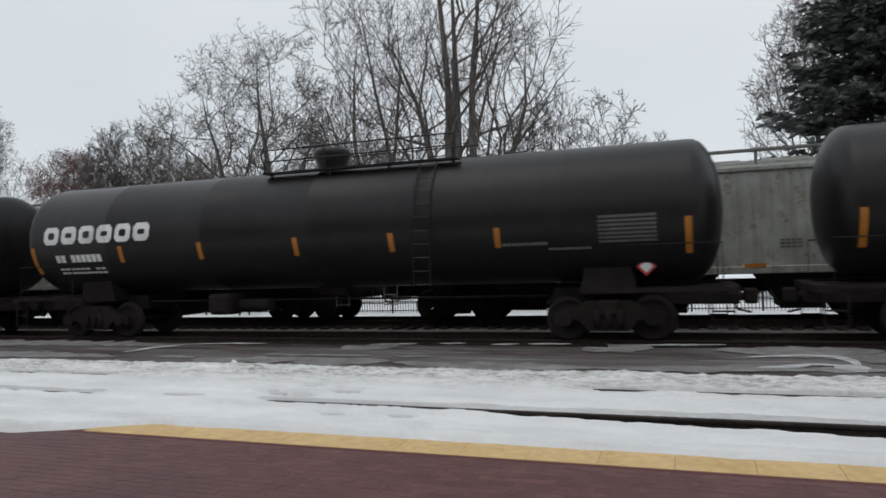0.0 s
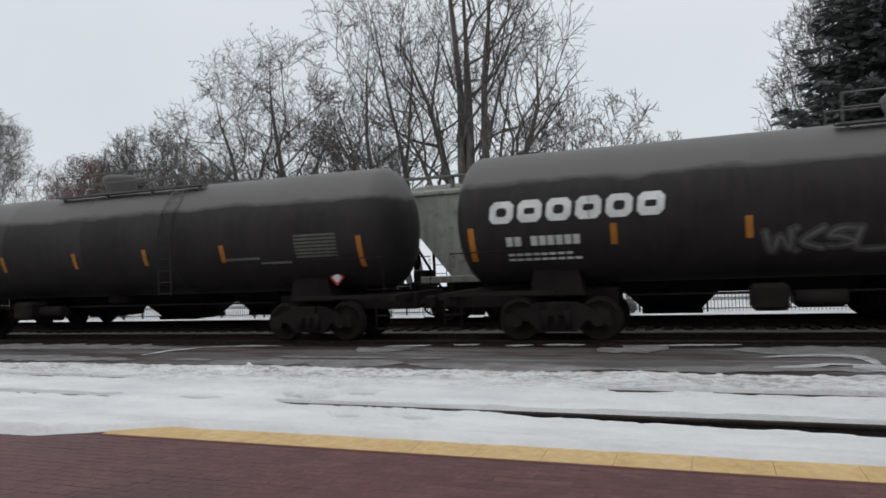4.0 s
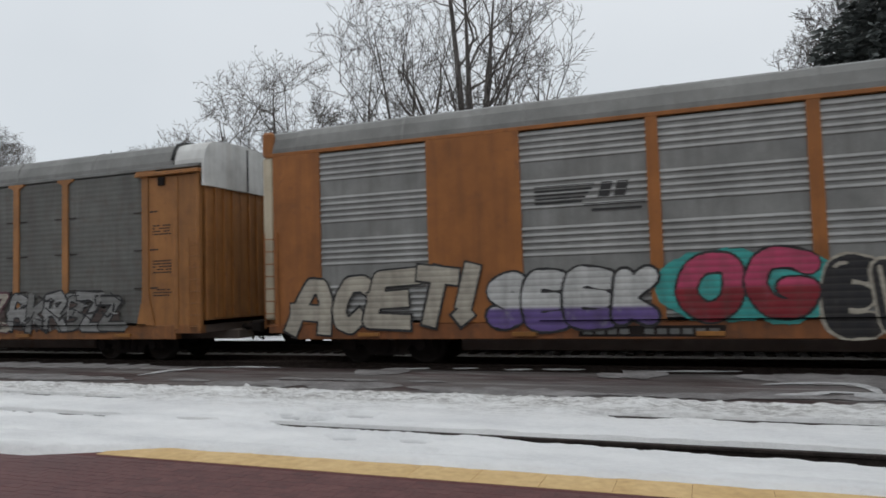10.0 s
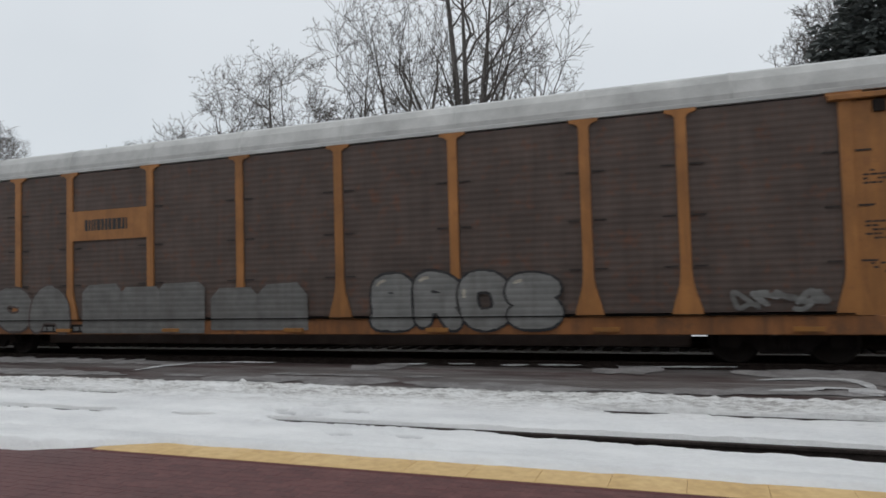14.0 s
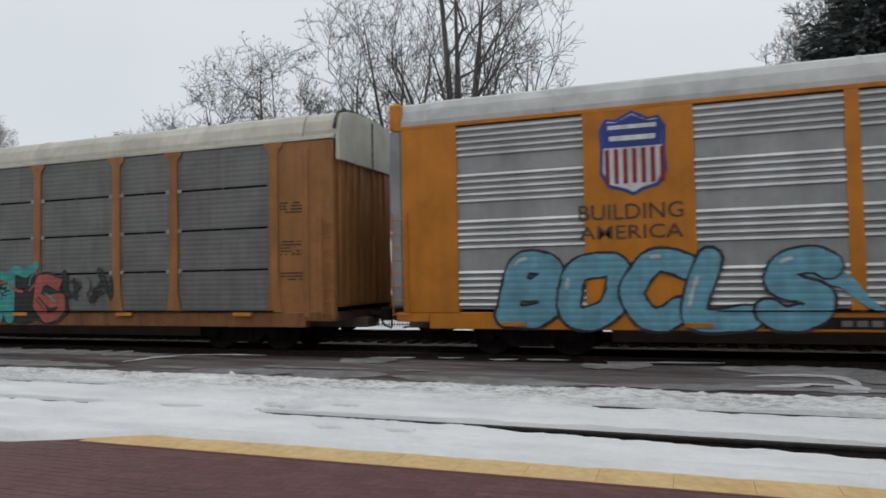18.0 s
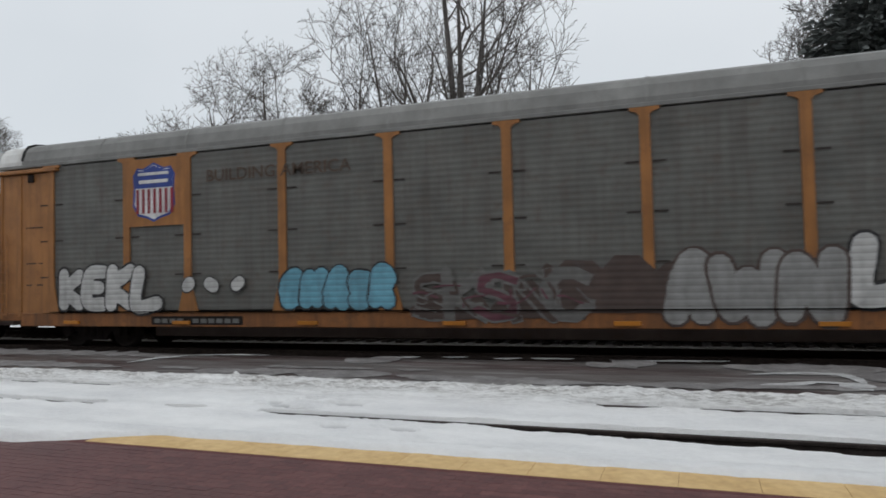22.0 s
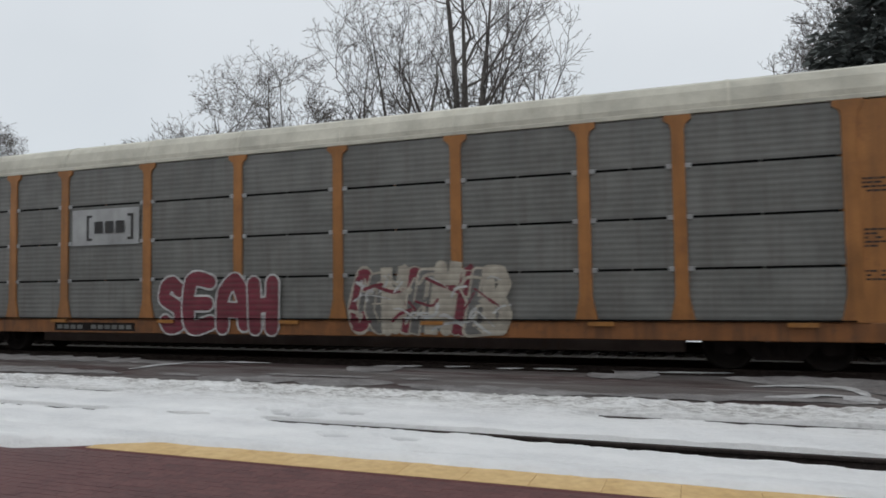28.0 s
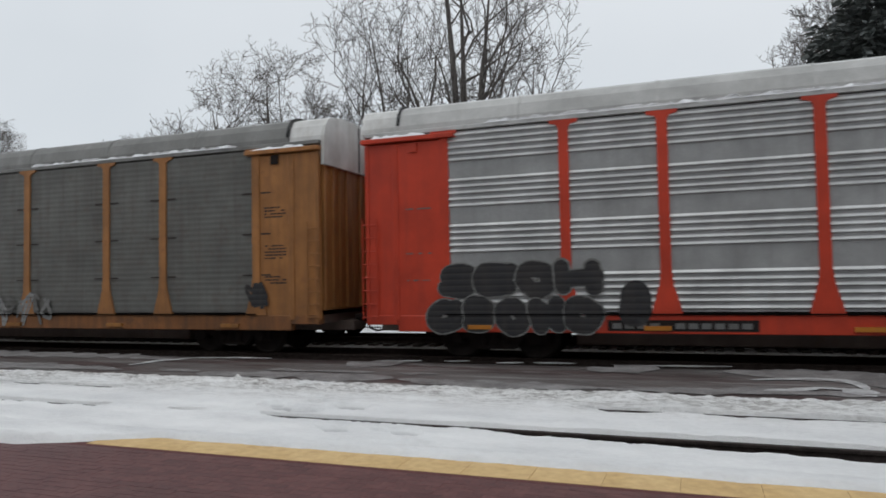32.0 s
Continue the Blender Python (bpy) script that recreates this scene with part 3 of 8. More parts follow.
def wheelset(parent, x):
    """Two flanged wheels on an axle, turning about their own centre."""
    global wheel_mesh
    if wheel_mesh is None:
        bm = bmesh.new()
        for s in (-1, 1):
            prof = [(0.66, 0.12), (0.66, 0.30), (0.69, 0.40), (0.69, 0.44), (0.66, 0.50), (0.70, 0.50), (0.73, 0.46), (0.82, 0.455), (0.82, 0.40), (0.76, 0.36), (0.75, 0.16), (0.80, 0.12)]
            n = 28
            rings = [[bm.verts.new((r * math.cos(2 * math.pi * i / n), s * y, r * math.sin(2 * math.pi * i / n))) for i in range(n)] for y, r in prof]
            for u, w in zip(rings, rings[1:] + rings[:1]):
                for i in range(n):
                    bm.faces.new((u[i], u[(i + 1) % n], w[(i + 1) % n], w[i])).smooth = True
            for i in range(4):
                a = i * math.pi / 2
                c = Vector((0.25 * math.cos(a), s * 0.765, 0.25 * math.sin(a)))
                box(bm, c.x - 0.03, c.x + 0.03, c.y - 0.012, c.y + 0.012, c.z - 0.03, c.z + 0.03)
        tube(bm, [(0, -1.0, 0), (0, 1.0, 0)], 0.09, 10)
        bmesh.ops.recalc_face_normals(bm, faces=bm.faces)
        wheel_mesh = bpy.data.meshes.new("wheelset")
        bm.to_mesh(wheel_mesh)
        bm.free()
        wheel_mesh.materials.append(M_WHEEL)
    ob = new("wheelset", wheel_mesh)
    ob.parent = parent
    ob.location = (x, 0, 0.46)
    return ob


frame_mesh = None


def truck(car, x, wheels=True):
    """A three-piece freight truck: side frames, bolster, springs and two wheel sets."""
    global frame_mesh
    if frame_mesh is None:
        bm = bmesh.new()
        for s in (-1, 1):
            out = [(-1.15, 0.36), (-1.15, 0.60), (-0.85, 0.64), (-0.45, 0.86), (0.45, 0.86), (0.85, 0.64), (1.15, 0.60), (1.15, 0.36), (0.98, 0.36), (0.92, 0.46), (0.62, 0.46), (0.42, 0.22), (-0.42, 0.22), (-0.62, 0.46), (-0.92, 0.46), (-0.98, 0.36)]
            prism_y(bm, out if s < 0 else out[::-1], s * 1.02 - 0.06, s * 1.02 + 0.06)
            for k in (-0.24, 0, 0.24):
                tube(bm, [(k, s * 1.08, 0.3), (k, s * 1.08, 0.68)], 0.085, 8)
            for k in (-0.88, 0.88):
                tube(bm, [(k, s * 0.98, 0.46), (k, s * 1.16, 0.46)], 0.13, 10)
        box(bm, -0.22, 0.22, -1.15, 1.15, 0.55, 0.86, 0.03)
        bmesh.ops.recalc_face_normals(bm, faces=bm.faces)
        frame_mesh = bpy.data.meshes.new("truck")
        bm.to_mesh(frame_mesh)
        bm.free()
        frame_mesh.materials.append(M_UNDER)
    t = new("truck", frame_mesh)
    t.parent = car
    t.location = (x, 0, 0)
    for k in (-0.88, 0.88):
        w = wheelset(t, k)
        if wheels:
            WHEELS.append(w)
    return t


def coupler(car, x, s):
    bm = bmesh.new()
    tube(bm, [(x, 0, 0.85), (x + s * 0.42, 0, 0.85)], 0.085, 8)
    box(bm, min(x + s * 0.34, x + s * 0.62), max(x + s * 0.34, x + s * 0.62), -0.14, 0.14, 0.70, 1.02, 0.04)
    part("coupler", bm, M_UNDER, car)
    bm = bmesh.new()
    tube(bm, [(x, 0.3, 0.95), (x + s * 0.25, 0.34, 0.55), (x + s * 0.5, 0.2, 0.5)], 0.025, 6)
    part("brake_hose", bm, M_UNDER, car)


# -- tank cars --
def arc_patch(bm, x0, x1, a0, a1, r, cz, lift=0.006, n=6, mi=0):
    """A thin curved plate lying on a tank's near side, from angle a0 to a1 (degrees above the horizontal)."""
    rows = []
    for k in range(n + 1):
        a = radians(a0 + (a1 - a0) * k / n)
        rows.append([bm.verts.new((x, -(r + h) * math.cos(a), cz + (r + h) * math.sin(a))) for x, h in ((x0, 0.0), (x0, lift), (x1, lift), (x1, 0.0))])
    for u, w in zip(rows, rows[1:]):
        for i in range(3):
            bm.faces.new((u[i], u[i + 1], w[i + 1], w[i])).material_index = mi
    bm.faces.new(rows[0][::-1]).material_index = mi
    bm.faces.new(rows[-1]).material_index = mi
    return bm


def tank_car(x0, label, name_sign=True, scrawl=False, dome=0, paint_mat=None, rails=(7.9, 12.95)):
    car = new("tank_car")
    tagged(car, label, "tank car", "cars of the passing train")
    R, cz, L = 1.52, 2.74, 18.60
    mat = paint_mat or BLACK_TANK
    bm = bmesh.new()
    head = [(0.62 * (1 - math.sin(a)), R * math.cos(a)) for a in (radians(q) for q in (86, 76, 64, 52, 40, 28, 16, 6))]
    prof = head + [(0.66, R)]
    for k in (3.2, 6.3, 9.3, 12.4, 15.4):
        prof += [(k - 0.03, R), (k, R + 0.008), (k + 0.03, R)]
    prof += [(L - x, r) for x, r in reversed(head + [(0.66, R)])]
    lathe_x(bm, prof, 64, 0, cz)
    part("tank_shell", bm, mat, car)
    # stub sills, bolsters and steps
    for s, a in ((1, 0.0), (-1, L)):
        part("stub_sill", boxes((min(a - s * 0.25, a + s * 3.6), max(a - s * 0.25, a + s * 3.6), -0.42, 0.42, 0.72, 1.12), bevel=0.02), M_UNDER, car)
        part("bolster", prism_y(bmesh.new(), [(a + s * 1.75, 1.0), (a + s * 1.9, 1.75), (a + s * 2.8, 1.75), (a + s * 2.95, 1.0)][::s], -0.95, 0.95), M_UNDER, car)
        part("end_beam", boxes((min(a - s * 0.2, a + s * 0.05), max(a - s * 0.2, a + s * 0.05), -1.5, 1.5, 0.98, 1.12)), M_UNDER, car)
        for y in (-1.46, 1.46):
            part("side_step", boxes((min(a, a + s * 2.4), max(a, a + s * 2.4), y - 0.06, y + 0.06, 1.05, 1.13)), M_UNDER, car)
        for y in (-1.46, 1.46):
            bm = bmesh.new()
            for k in (0.35, 0.65):
                box(bm, a + s * 0.12 - 0.2, a + s * 0.12 + 0.2, y - 0.03, y + 0.03, k - 0.015, k + 0.015)
            for q in (-0.2, 0.2):
                tube(bm, [(a + s * 0.12 + q, y, 0.35), (a + s * 0.12 + q, y, 1.05)], 0.015, 5)
            part("step", bm, M_UNDER, car)
            bm = tube(bmesh.new(), [(a + s * 0.1, y, 1.1), (a + s * 0.1, y, 2.0), (a + s * 2.0, y, 2.0), (a + s * 2.0, y, 1.1)], 0.016, 5)
            part("handrail", bm, M_UNDER, car)
        truck(car, a + s * 2.35)
        coupler(car, a, -s)
    # dome housing, running platform and rails on top
    top = cz + R
    bm = bmesh.new()
    if dome == 0:
        n = 20
        prof = [(0.40, top - 0.12), (0.40, top + 0.10), (0.50, top + 0.36), (0.50, top + 0.44), (0.42, top + 0.52), (0.02, top + 0.56)]
        rings = [[bm.verts.new((9.3 + r * math.cos(2 * math.pi * i / n), r * math.sin(2 * math.pi * i / n), z)) for i in range(n)] for r, z in prof]
        for u, w in zip(rings, rings[1:]):
            for i in range(n):
                bm.faces.new((u[i], u[(i + 1) % n], w[(i + 1) % n], w[i])).smooth = True
    else:
        box(bm, 8.75, 9.85, -0.45, 0.45, top - 0.1, top + 0.46, 0.06)
        box(bm, 8.7, 9.9, -0.5, 0.5, top + 0.40, top + 0.48, 0.02)
    part("dome_housing", bm, mat, car)
    spans = (rails,) if dome == 0 else ((3.1, 4.05), (4.64, 8.6), (9.6, 10.25))
    for y in (-0.95, 0.67):
        bm = bmesh.new()
        box(bm, spans[0][0] - 0.1, spans[-1][1] + 0.05, y, y + 0.28, top - 0.13, top - 0.09)
        for k in range(4):
            x = spans[0][0] + 0.1 + (spans[-1][1] - spans[0][0] - 0.2) * k / 3
            box(bm, x - 0.03, x + 0.03, y + 0.11, y + 0.17, top - 0.42, top - 0.12)
        part("walkway", bm, mat, car)
        y2 = y - 0.02 if y < 0 else y + 0.30
        for a, b in spans:
            for k in range(4 if b - a > 2 else 2):
                x = a + (b - a) * k / (3 if b - a > 2 else 1)
                part("stanchion", tube(bmesh.new(), [(x, y2, top - 0.12), (x, y2, top + 0.46)], 0.02, 5), GREY_ROOF if dome else mat, car)
            for z in (top + 0.18, top + 0.46):
                part("guard_rail", tube(bmesh.new(), [(a, y2, z), (b, y2, z)], 0.018, 5), mat, car)
    bm = bmesh.new()
    for x in (12.1, 12.5):
        tube(bm, [(x, -R - 0.10, cz - 1.5), (x, -R - 0.10, cz), (x, -R * 0.92, cz + 0.75), (x, -1.0, top - 0.25), (x, -0.95, top + 0.46)], 0.018, 5)
    for k in range(11):
        z = cz - 1.45 + k * 0.3
        y = -R - 0.10 if z < cz else -math.sqrt(max(0.2, (R + 0.10) ** 2 - (z - cz) ** 2))
        tube(bm, [(12.1, y, z), (12.5, y, z)], 0.012, 5)
    tube(bm, [(12.1, -0.95, top + 0.46), (12.5, -0.95, top + 0.46)], 0.016, 5)
    part("ladder", bm, mat, car)
    # bottom fittings seen against the snow
    bm = bmesh.new()
    box(bm, 8.9, 9.7, -0.25, 0.25, 1.0, 1.34, 0.05)
    tube(bm, [(3.8, -0.5, 0.95), (14.9, -0.5, 0.95)], 0.03, 6)
    part("bottom_outlet", bm, M_UNDER, car)
    bm = bmesh.new()
    box(bm, 6.2, 6.9, -1.2, -0.5, 0.62, 1.15, 0.08)
    tube(bm, [(7.0, -0.85, 0.85), (7.9, -0.85, 0.85)], 0.16, 10)
    part("brake_cylinder", bm, M_UNDER, car)
    for x in (0.62, 3.68, 6.22, 9.0, 11.5, 14.0, 17.9):
        end = x in (0.62, 17.9)
        part("reflector", arc_patch(bmesh.new(), x - 0.065, x + 0.065, -38 if end else -27, -8 if end else -10, R, cz), ORANGE_MARK, car, "orange reflective strip")
    # lettering drawn as plain shapes
    if name_sign:
        gx, w, a0, a1 = 1.05, 0.525, -5.5, 12.5
        for k in range(6):
            block = bmesh.new()
            ring = [(0.0, 0.22), (0.0, 0.78), (0.18, 1.0), (0.82, 1.0), (1.0, 0.78), (1.0, 0.22), (0.82, 0.0), (0.18, 0.0)]
            cut = ((0.28, 0.72, 0.30, 0.70), (0.28, 0.72, 0.36, 0.64))[k % 2]
            hole = [(cut[0], 0.4), (cut[0], 0.6), (0.36, cut[3]), (0.64, cut[3]), (cut[1], 0.6), (cut[1], 0.4), (0.64, cut[2]), (0.36, cut[2])]
            pair = []
            for outline in (ring, hole):
                pair.append([])
                for u, v in outline:
                    q = radians(a0 + (a1 - a0) * v)
                    pair[-1].append(block.verts.new((gx + u * w + 0.05 * v, -(R + 0.007) * math.cos(q), cz + (R + 0.007) * math.sin(q))))
            for i in range(8):
                block.faces.new((pair[0][i], pair[0][(i + 1) % 8], pair[1][(i + 1) % 8], pair[1][i]))
            part("sign_block", block, WHITE_MARK, car, "white block of the tank's sign")
            gx += w + 0.095
    bars = bmesh.new()
    for a, x1 in ((-25.0, 1.9), (-34.0, 1.8), (-39.0, 1.5)):
        for k in range(9):
            if random.random() < 0.85:
                arc_patch(bars, 1.4 + k * 0.18, 1.4 + k * 0.18 + 0.14, a, a + (8.0 if a > -30 else 2.2), R, cz, n=2)
    tagged(part("small_lettering", bars, WHITE_MARK if name_sign else GREY_PANEL, car, "rows of small marks"), kind="stuff")
    bars = bmesh.new()
    for k in range(7):
        arc_patch(bars, 16.15, 17.3, -26 + k * 3.3, -24 + k * 3.3, R, cz, n=2)
    tagged(part("data_panel", bars, GREY_PANEL, car, "grey data lettering in rows"), kind="stuff")
    bars = bmesh.new()
    for k in range(10):
        arc_patch(bars, 14.1 + k * 0.1, 14.17 + k * 0.1, -26, -23.5, R, cz, n=2)
        arc_patch(bars, 15.1 + k * 0.09, 15.16 + k * 0.09, -31, -29, R, cz, n=2)
    tagged(part("small_lettering", bars, GREY_ROOF, car), kind="stuff")
    bm = bmesh.new()
    pz, py = cz - R * 0.78, -R * 0.66
    for w, mi in ((0.2, 0), (0.13, 1)):
        prism_y(bm, [(17.05 - w, pz), (17.05, pz - w), (17.05 + w, pz), (17.05, pz + w)], py - 0.03 - 0.004 * mi, py - 0.02, mi)
    bmesh.ops.recalc_face_normals(bm, faces=bm.faces)
    part("hazard_placard", bm, [RED_MARK, WHITE_MARK], car, "red and white diamond placard")
    if scrawl == 2:
        part("label_patch", arc_patch(bmesh.new(), 16.15, 16.75, -35, -29, R, cz, n=3), paint("faded_pink_label", (0.30, 0.16, 0.17), 0.6), car, "faded pink label")
    if scrawl:
        for text, xa, xb, za, zb, seed in (("WKSLBKE", 6.5, 10.1, -1.12, -0.5, 4), ("EKNA", 10.2, 12.5, -1.0, -0.52, 5)) if scrawl == 2 else (("BRNSAKE", 4.9, 9.0, -0.95, -0.45, 6), ("RLS", 9.6, 11.4, -1.0, -0.55, 7)):
            tank_letters(car, text, xa, xb, za, zb, R, cz, seed)
        if scrawl == 2:
            part("notice", arc_patch(bmesh.new(), 10.95, 11.9, -19.5, -10, R, cz), NOTICE_YELLOW, car, "bright yellow notice on the tank")
        else:
            part("notice", arc_patch(bmesh.new(), 11.85, 12.45, -52, -38, R, cz), ORANGE_MARK, car, "orange notice on the tank")
    MOVERS.append((car, x0, L))
    return car


GREY_SCRAWL = paint("faded_grey_spray", (0.08, 0.077, 0.075), 0.7, grime=0.7)
PALE_SCRAWL = paint("pale_grey_spray", (0.17, 0.165, 0.16), 0.7, grime=0.7)
NOTICE_YELLOW = paint("notice_yellow", (0.55, 0.36, 0.03), 0.5)
RED_MARK = paint("placard_red", (0.55, 0.05, 0.05), 0.5)
# -- words and paint on the cars --
def word_meshes(words):
    """Flat meshes of words in the built-in font, one for each (word, thickening)."""
    obs = []
    for text, fat in words:
        cu = bpy.data.curves.new("word", "FONT")
        cu.body, cu.size, cu.offset, cu.resolution_u = text, 1.0, fat, 3
        obs.append((text, fat, new("word", cu)))
    dg = bpy.context.evaluated_depsgraph_get()
    out = {}
    for text, fat, ob in obs:
        me = bpy.data.meshes.new_from_object(ob.evaluated_get(dg))
        co = np.zeros(len(me.vertices) * 3)
        me.vertices.foreach_get("co", co)
        co = co.reshape(-1, 3)[:, :2]
        out[text, fat] = (co, [tuple(p.vertices) for p in me.polygons])
        bpy.data.objects.remove(ob)
        bpy.data.meshes.remove(me)
    return out


LETTERED = ["BUILDING", "AMERICA", "BUILDING AMERICA"]
WORDS = word_meshes([(s, 0.006) for s in LETTERED])
SIDE = -1.634     # the plane of the paint on a rack's near side


def lay_word(bm, key, x0, x1, z0, z1, y, mi, lean=0.0):
    co, faces = WORDS[key]
    lo, hi = co.min(0), co.max(0)
    sx, sz = (x1 - x0) / (hi[0] - lo[0]), (z1 - z0) / (hi[1] - lo[1])
    vs = [bm.verts.new((x0 + (p[0] - lo[0]) * sx + lean * (p[1] - lo[1]) * sz, y, z0 + (p[1] - lo[1]) * sz)) for p in co]
    for f in faces:
        try:
            bm.faces.new([vs[i] for i in f]).material_index = mi
        except ValueError:
            pass


def bar_poly(bm, pts, y, mi):
    bm.faces.new([bm.verts.new((x, y, z)) for x, z in pts]).material_index = mi


SPRAY = {}


def spray(name, col, low=None, split=0.0):
    """Sprayed paint on a ribbed side: uneven cover, thin dark lines where the ribs were missed, rain streaks; low: a second colour below the height split."""
    key = name + ("_%s_%.2f" % (low, split) if low else "")
    if key in SPRAY:
        return SPRAY[key]
    m, nt, b = material("sprayed_" + key, 0.6, 0, 0.3)
    c = ramp(nt, noise_at(nt, 2.3, 5), [(0.3, tuple(q * 0.74 for q in col)), (0.68, tuple(min(1, q * 1.14) for q in col))])
    if low:
        second = COLS[low]
        tc = nt.nodes.new("ShaderNodeTexCoord")
        sep = nt.nodes.new("ShaderNodeSeparateXYZ")
        nt.links.new(tc.outputs["Object"], sep.inputs[0])
        rng = nt.nodes.new("ShaderNodeMapRange")
        rng.inputs["From Min"].default_value, rng.inputs["From Max"].default_value = split + 0.04, split - 0.04
        nt.links.new(sep.outputs["Z"], rng.inputs["Value"])
        c = mixed(nt, rng.outputs[0], c, ramp(nt, noise_at(nt, 2.3, 5), [(0.3, tuple(q * 0.74 for q in second)), (0.68, tuple(min(1, q * 1.14) for q in second))]))
    tc = nt.nodes.new("ShaderNodeTexCoord")
    wave = nt.nodes.new("ShaderNodeTexWave")
    wave.bands_direction = "Z"
    wave.inputs["Scale"].default_value, wave.inputs["Distortion"].default_value, wave.inputs["Detail Scale"].default_value = 2.327, 0.6, 0.4
    nt.links.new(tc.outputs["Object"], wave.inputs["Vector"])
    lines = ramp(nt, wave.outputs["Fac"], [(0.05, (0.26, 0.26, 0.26)), (0.2, (0, 0, 0))])
    c = mixed(nt, lines, c, (0.085, 0.078, 0.07))
    worn = ramp(nt, noise_at(nt, 4.5, 7, (0.8, 1, 0.5), rough=0.75), [(0.56, (0, 0, 0)), (0.7, (0.6, 0.6, 0.6))])
    c = mixed(nt, worn, c, tuple(q * 0.45 + 0.045 for q in col))
    dust = ramp(nt, noise_at(nt, 5.0, 4, (1.0, 1.0, 0.07)), [(0.45, (0, 0, 0)), (0.8, (0.35, 0.35, 0.35))])
    c = mixed(nt, dust, c, (0.07, 0.055, 0.045))
    nt.links.new(c, b.inputs["Base Color"])
    bump(nt, b, wave.outputs["Fac"], 0.35, 0.012)
    SPRAY[key] = m
    return m


COLS = {"white": (0.50, 0.50, 0.485), "black": (0.022, 0.022, 0.024), "red": (0.21, 0.018, 0.026), "blue": (0.055, 0.12, 0.29), "navy": (0.022, 0.035, 0.085), "teal": (0.02, 0.20, 0.24),
        "sky": (0.14, 0.35, 0.45), "pink": (0.46, 0.06, 0.13), "magenta": (0.34, 0.03, 0.09), "violet": (0.13, 0.085, 0.25), "green": (0.022, 0.036, 0.027), "lime": (0.20, 0.175, 0.05),
        "mint": (0.15, 0.42, 0.35), "silver": (0.27, 0.27, 0.262), "cream": (0.40, 0.365, 0.30), "orange": (0.45, 0.17, 0.035), "salmon": (0.42, 0.10, 0.075), "plum": (0.12, 0.045, 0.06),
        "grey": (0.19, 0.19, 0.182), "umber": (0.075, 0.052, 0.045), "ghost": (0.145, 0.142, 0.135), "mauve": (0.25, 0.15, 0.30), "maroon": (0.17, 0.03, 0.045), "turquoise": (0.05, 0.34, 0.31), "ice": (0.30, 0.37, 0.47)}

